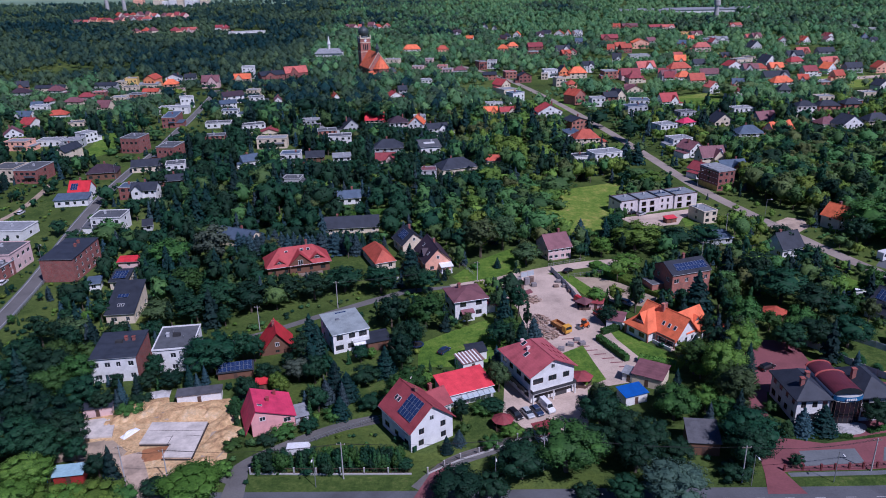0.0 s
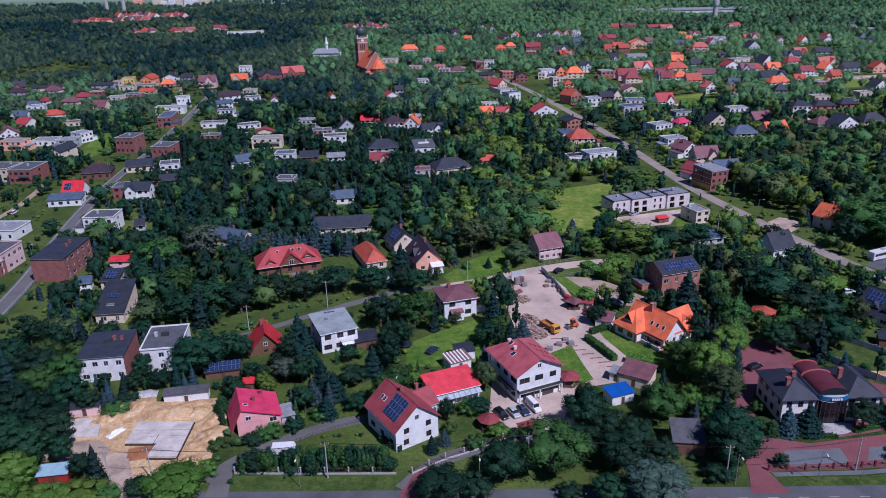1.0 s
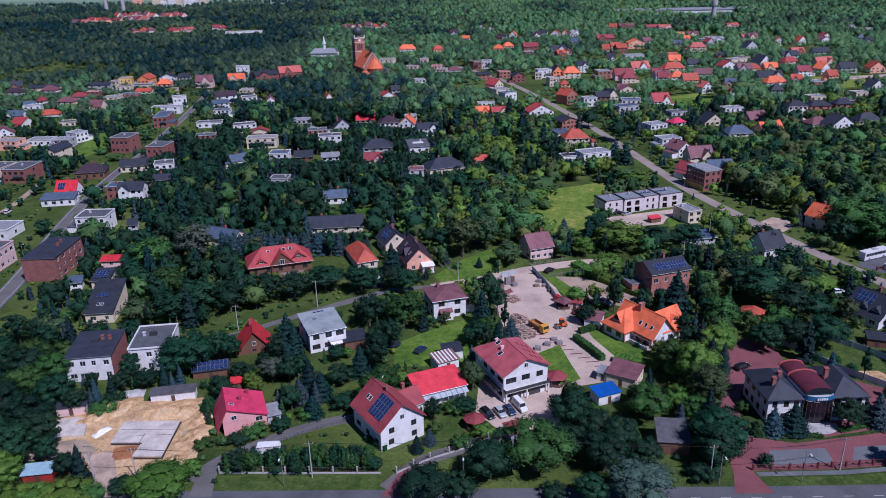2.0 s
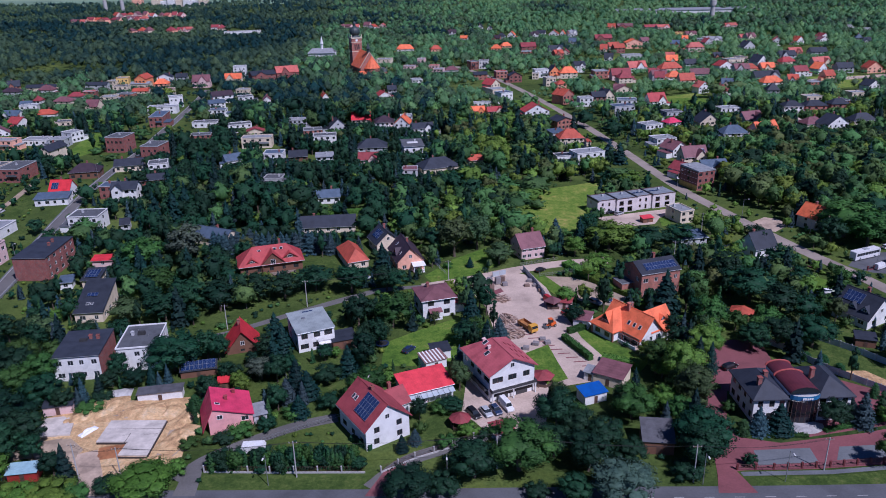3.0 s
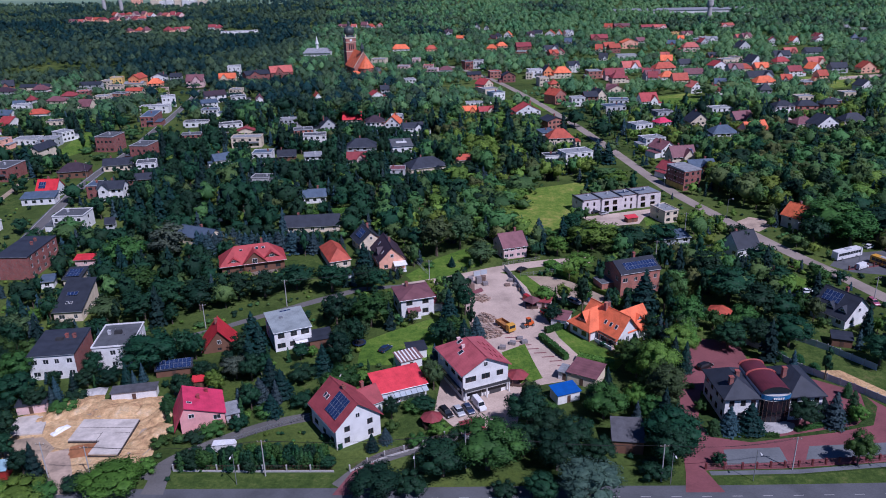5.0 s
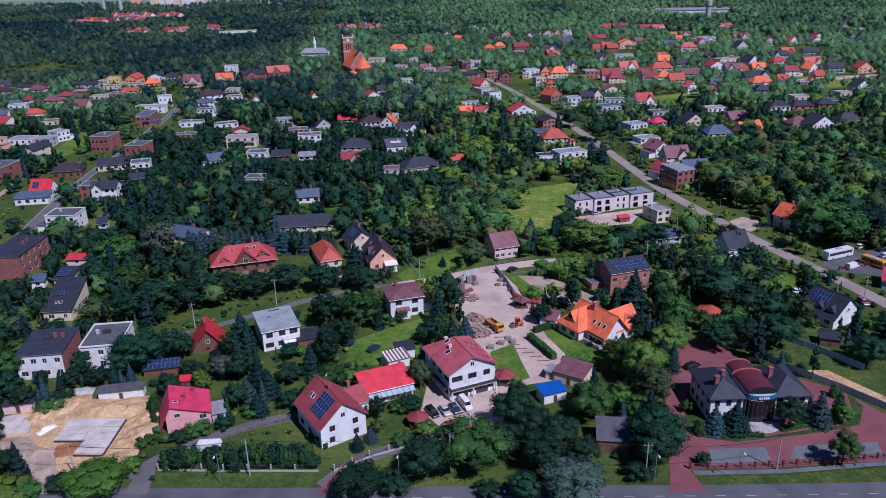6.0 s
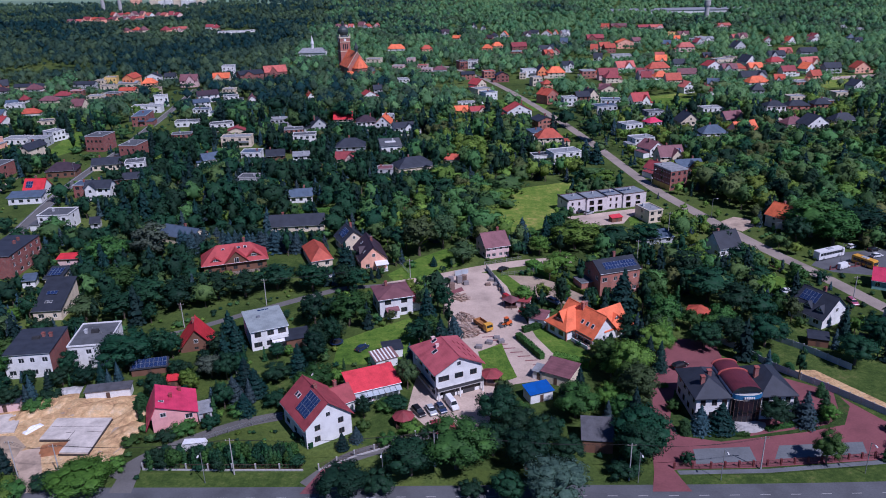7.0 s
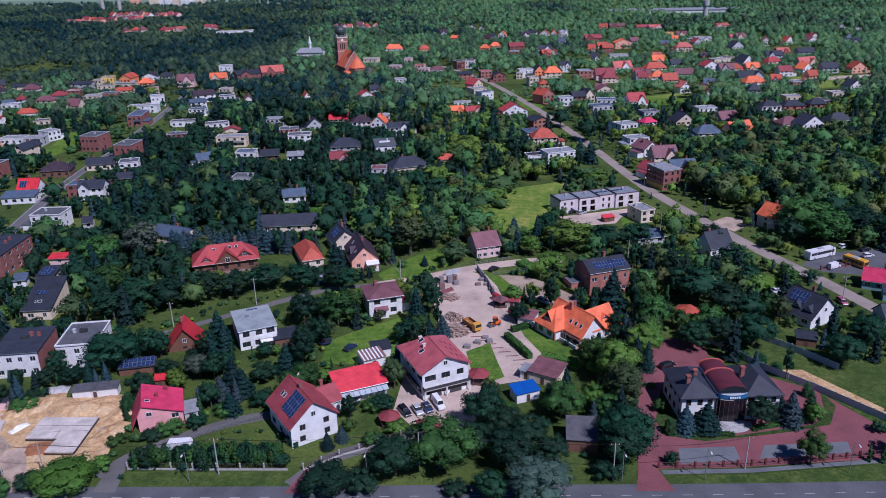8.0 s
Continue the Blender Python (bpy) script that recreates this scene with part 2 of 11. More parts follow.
def part(name, m, mat, parent, label="", smooth=False):
    ob = new(name, m.mesh(name, mat, smooth) if isinstance(m, M) else m)
    ob.parent = parent
    if label:
        ob["label"] = label
    return ob


def thing(name, x, y, z=0.0, heading=0.0, label="", category="", group="", kind=""):
    ob = new(name)
    ob.empty_display_size = 0.5
    ob.matrix_basis = pose(x, y, z, 0, 0, heading)
    return tagged(ob, label, category, group, kind)


SHARED = {}


def shared(key, make):
    if key not in SHARED:
        SHARED[key] = make()
    return SHARED[key]


# ---- the ground and what lies flat on it ----
FOOT = []      # footprints: x, y, half width, half depth, heading, height
OPEN = []      # outlines kept free of trees
LINES = []     # streets: points and half width


def flat(name, pts, mat, z=0.03, label="", keep=True, kind="structure", category="", uneven=0.0):
    """A level surface with a thin visible edge."""
    if sum(p[0] * q[1] - q[0] * p[1] for p, q in zip(pts, pts[1:] + pts[:1])) < 0:
        pts = pts[::-1]
    m = M()
    m.slab([(x, y, z) for x, y in pts], 0.15)
    ob = new(name, m.mesh(name, mat))
    tagged(ob, label, category or name.replace("_", " "), "", kind)
    if keep:
        OPEN.append(pts)
    return ob


def smooth_line(pts, n=6):
    out = []
    for i in range(len(pts) - 1):
        p0, p1, p2, p3 = (Vector(pts[max(0, min(len(pts) - 1, j))]) for j in (i - 1, i, i + 1, i + 2))
        for k in range(n):
            t = k / n
            out.append(0.5 * ((2 * p1) + (p2 - p0) * t + (2 * p0 - 5 * p1 + 4 * p2 - p3) * t * t + (3 * p1 - p0 - 3 * p2 + p3) * t ** 3))
    return out + [Vector(pts[-1])]


def ribbon(pts, left, right, z, thick=0.15):
    m = M()
    row = []
    for i, p in enumerate(pts):
        d = (pts[min(i + 1, len(pts) - 1)] - pts[max(i - 1, 0)]).normalized()
        nrm = Vector((-d.y, d.x))
        a, b = p + nrm * left, p + nrm * right
        row.append((a, b))
    for (a, b), (c, e) in zip(row, row[1:]):
        m.slab([(a.x, a.y, z), (b.x, b.y, z), (e.x, e.y, z), (c.x, c.y, z)], thick)
    return m


def road(name, pts, width, mat, z=0.05, label="", walk_w=0.0, kerb=True):
    line = smooth_line(pts)
    ob = tagged(new(name, ribbon(line, width / 2, -width / 2, z).mesh(name, mat)), label, "road", "", "structure")
    LINES.append((line, width / 2 + walk_w))
    if walk_w:
        for s in (1, -1):
            a, b = s * (width / 2 + walk_w), s * (width / 2 + 0.12)
            tagged(new("pavement", ribbon(line, max(a, b), min(a, b), z + 0.13, 0.3).mesh("pavement", GREYPAVING)), "grey slab pavement beside the street", "pavement", "", "structure")
            a, b = s * (width / 2 + 0.12), s * (width / 2 - 0.02)
            tagged(new("kerb", ribbon(line, max(a, b), min(a, b), z + 0.14, 0.3).mesh("kerb", CONCRETE)), "pale concrete kerb along the street", "kerb", "", "structure")
    return ob


# ---- houses ----


def wall_face(m, o, ux, width, z0, z1, holes, depth=0.14):
    """One wall from corner o along ux, with openings (u0, u1, v0, v1) that have reveals; outward is to the right of ux."""
    nx, ny = ux[1], -ux[0]

    def P(u, v, inn=0.0):
        return (o[0] + ux[0] * u - nx * inn, o[1] + ux[1] * u - ny * inn, v)
    us = sorted({0.0, width, *[h[0] for h in holes], *[h[1] for h in holes]})
    vs = sorted({z0, z1, *[h[2] for h in holes], *[h[3] for h in holes]})
    for u0, u1 in zip(us, us[1:]):
        for v0, v1 in zip(vs, vs[1:]):
            cu, cv = (u0 + u1) / 2, (v0 + v1) / 2
            if not any(h[0] < cu < h[1] and h[2] < cv < h[3] for h in holes):
                m.poly(P(u0, v0), P(u1, v0), P(u1, v1), P(u0, v1))
    for u0, u1, v0, v1 in holes:
        q = [(u0, v0), (u1, v0), (u1, v1), (u0, v1)]
        for (a, b), (c, d) in zip(q, q[1:] + q[:1]):
            m.poly(P(a, b), P(a, b, depth), P(c, d, depth), P(c, d))


def window_mesh(w, h, mat):
    def make():
        m = M()
        t = 0.09
        for x0, x1, z0, z1 in ((-w / 2, w / 2, 0, t), (-w / 2, w / 2, h - t, h), (-w / 2, -w / 2 + t, t, h - t), (w / 2 - t, w / 2, t, h - t), (-t / 3, t / 3, t, h - t)):
            m.box(x0, x1, -0.03, 0.05, z0, z1)
        return m.mesh("window", mat)
    return shared(("frame", round(w, 2), round(h, 2), mat.name), make)


def pane_mesh(w, h):
    return shared(("pane", round(w, 2), round(h, 2)), lambda: M().box(-w / 2 + 0.05, w / 2 - 0.05, 0.0, 0.03, 0.05, h - 0.05).mesh("pane", GLASS))


def add_window(parent, x, y, z, turn, w, h, far=False, frame_m=None):
    if far:
        p = part("window", pane_mesh(w, h), None, parent)
        p.matrix_basis = pose(x, y, z, 0, 0, turn)
        return p
    f = part("window", window_mesh(w, h, frame_m or FRAME), None, parent)
    f.matrix_basis = pose(x, y, z, 0, 0, turn)
    part("pane", pane_mesh(w, h), None, f)
    return f


def openings(width, h, cols, storeys, ww=1.45, wh=1.4):
    """Evenly spread windows; slightly irregular as built houses are."""
    out = []
    if cols < 1:
        return out
    sh = h / storeys
    for s in range(storeys):
        for c in range(cols):
            u = width * (c + 0.5) / cols + random.uniform(-0.25, 0.25)
            w2 = ww * random.choice((0.8, 1.0, 1.0, 1.25)) / 2
            if width / cols < 2 * w2 + 0.5:
                w2 = width / cols * 0.32
            v = s * sh + min(0.95, sh * 0.33)
            hh = min(wh, sh * 0.52)
            out.append((u - w2, u + w2, v, v + hh))
    return out


def house(x, y, heading, w, d, h, roof, rh, wall, cover, cols=(3, 2), storeys=2, over=0.45, chimneys=1, level=0, side="", note="", category="house", ridge=0.5, back_hip=0.0, panes=(1.45, 1.4), dark=False):
    """A house with its front along local -y. roof: flat, mono, gable_x (ridge along the front), gable_y, hip. level: 0 near, 1 middle, 2 far."""
    if level == 2 and cover in ("crimson", "scarlet", "signal", "red"):
        cover = random.choice(("clay", "clay", "red", "rust"))
    storey_word = {1: "single-storey", 2: "two-storey", 3: "three-storey"}[storeys]
    wl = (WALLS.get(wall) or BRICKS.get(wall))[1]
    form = {"flat": "flat", "mono": "low-pitched", "gable_x": "gabled", "gable_y": "gabled", "hip": "hipped"}[roof]
    ob = thing("house" if category == "house" else category.replace(" ", "_"), x, y, 0, heading, f"{wl} {storey_word} {category} with a {ROOFS[cover][1]} {form} roof{note}", category)
    FOOT.append((x, y, w / 2, d / 2, heading, h))
    hw, hd = w / 2, d / 2
    corners = [((-hw, -hd), (1, 0), w, cols[0], 0), ((hw, -hd), (0, 1), d, cols[1], 90), ((hw, hd), (-1, 0), w, cols[0], 180), ((-hw, hd), (0, -1), d, cols[1], 270)]
    walls = M()
    other = M()
    for i, (o, ux, width, n, turn) in enumerate(corners):
        holes = openings(width, h, n, storeys, *panes) if (level < 2 or i == 0) and i != 2 else []
        wall_face(other if side and i == 1 else walls, o, ux, width, -0.3, h, holes)
        for u0, u1, v0, v1 in holes:
            u = (u0 + u1) / 2
            px, py = o[0] + ux[0] * u - ux[1] * 0.1, o[1] + ux[1] * u + ux[0] * 0.1
            add_window(ob, px, py, v0, turn, u1 - u0, v1 - v0, level > 0, DARKFRAME if dark or wall in ("wood",) else None)
    if roof == "gable_x":
        r = -hd + d * ridge
        for s in (1, -1):
            walls.poly(*[(s * hw, p, q) for p, q in ((-hd * s, h), (hd * s, h), (r, h + rh))])
    elif roof == "gable_y":
        r = -hw + w * ridge
        walls.poly((-hw, -hd, h), (hw, -hd, h), (r, -hd, h + rh))
        if not back_hip:
            walls.poly((hw, hd, h), (-hw, hd, h), (r, hd, h + rh))
        if level < 2 and rh > 2.0:
            add_window(ob, r, -hd - 0.02, h + rh * 0.18, 0, 1.1, 1.2, level > 0)
    elif roof == "mono":
        walls.poly((hw, -hd, h), (hw, hd, h), (hw, hd, h + rh)), walls.poly((-hw, hd, h), (-hw, -hd, h), (-hw, hd, h + rh))
        walls.poly((hw, hd, h), (-hw, hd, h), (-hw, hd, h + rh), (hw, hd, h + rh))
    extra = M()
    if level and category == "house" and w > 7:
        sx = random.choice((-1, 1))
        if roof == "gable_x" and rh > 2 and random.random() < 0.6:
            # a cross gable that stands a little forward of the front
            half, cx, out = w * random.uniform(0.16, 0.24), sx * w * random.uniform(0.1, 0.26), random.uniform(0.5, 1.6)
            top = min(h + rh * 0.92, h + half * 1.25)
            run = -hd + (top - h) / rh * hd
            walls.box(cx - half, cx + half, -hd - out, -hd, -0.3, h).poly((cx - half, -hd - out, h), (cx + half, -hd - out, h), (cx, -hd - out, top))
            for q in (-1, 1):
                a, b = (cx + q * (half + 0.4), h - 0.35), (cx, top + 0.15)
                quad = [(a[0], -hd - out - 0.4, a[1]), (b[0], -hd - out - 0.4, b[1]), (b[0], run, b[1]), (a[0], -hd + 0.2, a[1])]
                extra.slab(quad if q < 0 else quad[::-1], 0.2)
            add_window(ob, cx, -hd - out - 0.02, max(0.9, h - 2.0), 0, 1.3, 1.3, True)
        if random.random() < 0.55:
            # lower side wing or garage
            aw, ad, ah = random.uniform(2.6, 4.5), d * random.uniform(0.45, 0.8), min(h * 0.75, random.uniform(2.5, 3.2))
            x0, x1 = (hw - 0.01, hw + aw) if sx > 0 else (-hw - aw, -hw + 0.01)
            y0 = -hd + random.uniform(0.0, 1.5)
            walls.box(x0, x1, y0, y0 + ad, -0.3, ah)
            extra.slab([(x0 - 0.2, y0 - 0.3, ah + 0.12), (x1 + 0.2, y0 - 0.3, ah + 0.12), (x1 + 0.2, y0 + ad + 0.2, ah + 0.3), (x0 - 0.2, y0 + ad + 0.2, ah + 0.3)], 0.18)
        if roof == "flat" and h > 4.5 and random.random() < 0.6:
            # balcony along part of the front
            bx = sx * w * 0.2
            extra.box(bx - w * 0.22, bx + w * 0.22, -hd - 1.2, -hd + 0.02, h * 0.5 - 0.1, h * 0.5 + 0.08).box(bx - w * 0.22, bx + w * 0.22, -hd - 1.22, -hd - 1.15, h * 0.5 + 0.08, h * 0.5 + 0.95)
    part("wall", walls, wall_mat(wall), ob)
    if extra.f:
        part("side_roof" if roof != "flat" else "flat_extension", extra, roof_mat(cover), ob)
    if side:
        part("side_wall", other, wall_mat(side), ob, (WALLS.get(side) or BRICKS.get(side))[1] + " side wall")
    rm = roof_mat(cover)
    o = over
    R = M()
    th = 0.22
    if roof == "flat":
        R.slab([(-hw - 0.12, -hd - 0.12, h + 0.1), (hw + 0.12, -hd - 0.12, h + 0.1), (hw + 0.12, hd + 0.12, h + 0.1), (-hw - 0.12, hd + 0.12, h + 0.1)], 0.22)
        rp = part("roof", R, rm, ob)
        P = M()
        a, b, z0, z1 = hw + 0.14, hd + 0.14, h + 0.05, h + 0.1 + (rh or 0.3)
        P.box(-a, a, -b, -b + 0.25, z0, z1).box(-a, a, b - 0.25, b, z0, z1).box(-a, -a + 0.25, -b + 0.25, b - 0.25, z0, z1).box(a - 0.25, a, -b + 0.25, b - 0.25, z0, z1)
        part("parapet", P, wall_mat(wall if wall not in BRICKS else "grey"), ob)
        if level < 2:
            for _ in range(2):
                vx, vy = random.uniform(-hw * 0.6, hw * 0.6), random.uniform(-hd * 0.5, hd * 0.5)
                part("vent", shared("vent", lambda: M().tube((0, 0, 0), (0, 0, 0.8), 0.1, 0.1, 7).mesh("vent", STEEL)), None, ob).matrix_basis = pose(vx, vy, h)
    elif roof == "mono":
        k = rh / d
        R.slab([(-hw - o, -hd - o, h + 0.12 - k * o), (hw + o, -hd - o, h + 0.12 - k * o), (hw + o, hd + o, h + rh + 0.12 + k * o), (-hw - o, hd + o, h + rh + 0.12 + k * o)], th)
        rp = part("roof", R, rm, ob)
    elif roof == "gable_x":
        r = -hd + d * ridge
        k1, k2 = rh / (r + hd), rh / (hd - r)
        R.slab([(-hw - o, -hd - o, h + 0.15 - k1 * o), (hw + o, -hd - o, h + 0.15 - k1 * o), (hw + o, r, h + rh + 0.15), (-hw - o, r, h + rh + 0.15)], th)
        R.slab([(-hw - o, r, h + rh + 0.15), (hw + o, r, h + rh + 0.15), (hw + o, hd + o, h + 0.15 - k2 * o), (-hw - o, hd + o, h + 0.15 - k2 * o)], th)
        if level < 2:
            R.tube((-hw - o, r, h + rh + 0.16), (hw + o, r, h + rh + 0.16), 0.13, 0.13, 6)
        rp = part("roof", R, rm, ob)
    elif roof == "gable_y":
        r = -hw + w * ridge
        k1, k2 = rh / (r + hw), rh / (hw - r)
        rb = hd + o - back_hip
        if back_hip:
            R.slab([(r, rb, h + rh + 0.15), (hw + o, hd + o, h + 0.15 - k2 * o), (-hw - o, hd + o, h + 0.15 - k1 * o)], th)
        R.slab([(-hw - o, -hd - o, h + 0.15 - k1 * o), (r, -hd - o, h + rh + 0.15), (r, rb, h + rh + 0.15), (-hw - o, hd + o, h + 0.15 - k1 * o)], th)
        R.slab([(r, -hd - o, h + rh + 0.15), (hw + o, -hd - o, h + 0.15 - k2 * o), (hw + o, hd + o, h + 0.15 - k2 * o), (r, rb, h + rh + 0.15)], th)
        if level < 2:
            R.tube((r, -hd - o, h + rh + 0.16), (r, rb, h + rh + 0.16), 0.13, 0.13, 6)
        rp = part("roof", R, rm, ob)
    else:
        a, b = hw + o, hd + o
        z0, z1 = h + 0.05, h + rh + 0.15
        if a >= b:
            e = a - b * 0.95
            A, B = (-e, 0, z1), (e, 0, z1)
        else:
            e = b - a * 0.95
            A, B = (0, -e, z1), (0, e, z1)
        c = [(-a, -b, z0), (a, -b, z0), (a, b, z0), (-a, b, z0)]
        if a >= b:
            R.poly(c[0], c[1], B, A), R.poly(c[1], c[2], B), R.poly(c[2], c[3], A, B), R.poly(c[3], c[0], A)
        else:
            R.poly(c[0], c[1], A), R.poly(c[1], c[2], B, A), R.poly(c[2], c[3], B), R.poly(c[3], c[0], A, B)
        R.slab(c, th)
        rp = part("roof", R, rm, ob)
    if roof != "flat" and level < 2:
        # gutters along the eaves
        g = M()
        if roof in ("gable_x", "hip", "mono"):
            zz = {"gable_x": h - 0.05 - (rh / (d * ridge)) * o, "hip": h, "mono": h - rh / d * o}[roof]
            g.tube((-hw - o, -hd - o - 0.06, zz), (hw + o, -hd - o - 0.06, zz), 0.07, 0.07, 6)
        else:
            zz = h - 0.05 - rh / (w * ridge) * o
            g.tube((-hw - o - 0.06, -hd - o, zz), (-hw - o - 0.06, hd + o, zz), 0.07, 0.07, 6)
        part("gutter", g, STEEL, ob)
    for c in range(chimneys):
        cx, cy = random.uniform(-0.3, 0.3) * w, random.uniform(0.0, 0.25) * d
        if roof == "gable_x":
            r = -hd + d * ridge
            base = h + rh * (1 - abs(cy - r) / (hd - r if cy > r else r + hd))
        elif roof == "gable_y":
            r = -hw + w * ridge
            base = h + rh * (1 - abs(cx - r) / (hw - r if cx > r else r + hw))
        elif roof == "mono":
            base = h + rh * (cy + hd) / d
        elif roof == "hip":
            base = h + rh * 0.55
        else:
            base = h
        top = (h + rh + 0.9) if roof not in ("flat", "mono") else base + 1.1
        s = 0.38
        C = M().box(cx - s, cx + s, cy - s, cy + s, base - 0.3, top).box(cx - s - 0.08, cx + s + 0.08, cy - s - 0.08, cy + s + 0.08, top, top + 0.12)
        C.box(cx - 0.13, cx + 0.13, cy - 0.13, cy + 0.13, top + 0.12, top + 0.35)
        part("chimney", C, wall_mat("brick" if cover not in ("light", "bitumen") else "grey"), ob)
    ob["rh"], ob["h"] = rh, h
    return ob, rp


PANEL_MAT, _nt, _b = node_mat("solar_cells")
_tc = _nt.nodes.new("ShaderNodeTexCoord")
_bk = _nt.nodes.new("ShaderNodeTexBrick")
_bk.offset = 0.0
_bk.inputs["Scale"].default_value, _bk.inputs["Brick Width"].default_value, _bk.inputs["Row Height"].default_value, _bk.inputs["Mortar Size"].default_value = 1.0, 0.166, 0.166, 0.006
_bk.inputs["Color1"].default_value, _bk.inputs["Color2"].default_value, _bk.inputs["Mortar"].default_value = (0.012, 0.025, 0.085, 1), (0.016, 0.03, 0.10, 1), (0.10, 0.13, 0.2, 1)
_nt.links.new(_tc.outputs["Object"], _bk.inputs["Vector"])
_nt.links.new(_bk.outputs[0], _b.inputs["Base Color"])
_b.inputs["Roughness"].default_value = 0.12
ALU = surface("aluminium", (0.55, 0.57, 0.6), 0.35, 4, 0.8, 0.1, 0, 0.7)


def solar(parent, x, y, z, turn, pitch, nx, ny, pw=1.05, ph=1.7):
    """A field of panels on a roof plane that falls towards the local -y of turn; x, y, z is its lower middle."""
    frame_me = shared(("pvf", pw, ph), lambda: M().box(-pw / 2, pw / 2, 0, ph, 0, 0.035).mesh("solar_panel", ALU))
    cell_me = shared(("pvc", pw, ph), lambda: M().box(-pw / 2 + 0.03, pw / 2 - 0.03, 0.03, ph - 0.03, 0.036, 0.042).mesh("cell_sheet", PANEL_MAT))
    base = pose(x, y, z, 0, 0, turn) @ pose(0, 0, 0, pitch, 0, 0)
    for i in range(nx):
        for j in range(ny):
            p = part("solar_panel", frame_me, None, parent)
            p.matrix_basis = base @ pose((i - (nx - 1) / 2) * (pw + 0.03), j * (ph + 0.04), 0.12)
            part("cell_sheet", cell_me, None, p)


def roof_window(parent, x, y, z, turn, pitch, w=0.8, h=1.2):
    f = part("roof_window", shared(("rw", w, h), lambda: M().box(-w / 2, w / 2, 0, h, 0, 0.08).mesh("roof_window", FRAME)), None, parent)
    f.matrix_basis = pose(x, y, z, 0, 0, turn) @ pose(0, 0, 0.1, pitch, 0, 0)
    part("pane", shared(("rwp", w, h), lambda: M().box(-w / 2 + 0.08, w / 2 - 0.08, 0.08, h - 0.08, 0.08, 0.09).mesh("pane", GLASS)), None, f)


# ---- special buildings ----


def pink_house(x, y, heading, w):
    """Asymmetric gable: a steep red slope and a long shallow one over a salmon front."""
    ob = thing("house", x, y, 0, heading, "salmon pink house with a bright crimson lopsided gabled roof", "house")
    d, hr, rx, zr = 9.8, 3.5, 1.2, 6.7
    FOOT.append((x + w / 2, y + d / 2, w / 2, d / 2, heading, 4))
    walls = M()
    holes = [(1.9, 3.2, 3.7, 4.8), (7.2, 8.9, 2.1, 3.3), (3.2, 4.0, 0.4, 0.8), (5.2, 6.0, 0.4, 0.8)]
    wall_face(walls, (0, 0), (1, 0), w, -0.3, hr, [q for q in holes if q[3] < hr])
    walls.poly((0, 0, hr), (w, 0, hr), (rx, 0, zr), (0, 0, hr + 0.6))
    wall_face(walls, (w, 0), (0, 1), d, -0.3, hr, [])
    wall_face(walls, (w, d), (-1, 0), w, -0.3, hr, [])
    walls.poly((w, d, hr), (0, d, hr), (0, d, hr + 0.6), (rx, d, zr))
    wall_face(walls, (0, d), (0, -1), d, -0.3, hr + 0.6, [])
    part("wall", walls, wall_mat("pink"), ob)
    for u0, u1, v0, v1 in holes:
        add_window(ob, (u0 + u1) / 2, 0.1 if v1 < hr else -0.02, v0, 0, u1 - u0, v1 - v0)
    R = M()
    o = 0.4
    R.slab([(rx, -o, zr + 0.2), (w + o, -o, hr + 0.1), (w + o, d + o, hr + 0.1), (rx, d + o, zr + 0.2)], 0.25)
    R.slab([(-1.6, -o, 1.2), (rx, -o, zr + 0.2), (rx, d + o, zr + 0.2), (-1.6, d + o, 1.2)], 0.25)
    part("roof", R, roof_mat("crimson"), ob)
    for cx, cy in ((4.5, 5.0), (6.5, 8.5)):
        zz = zr - (cx - rx) * 0.36
        part("chimney", M().box(cx - 0.35, cx + 0.35, cy - 0.35, cy + 0.35, zz - 0.4, zz + 1.0).box(cx - 0.43, cx + 0.43, cy - 0.43, cy + 0.43, zz + 1.0, zz + 1.12), roof_mat("maroon"), ob)
    roof_window(ob, 3.0, 2.5, zr - 0.6, 90, 20)


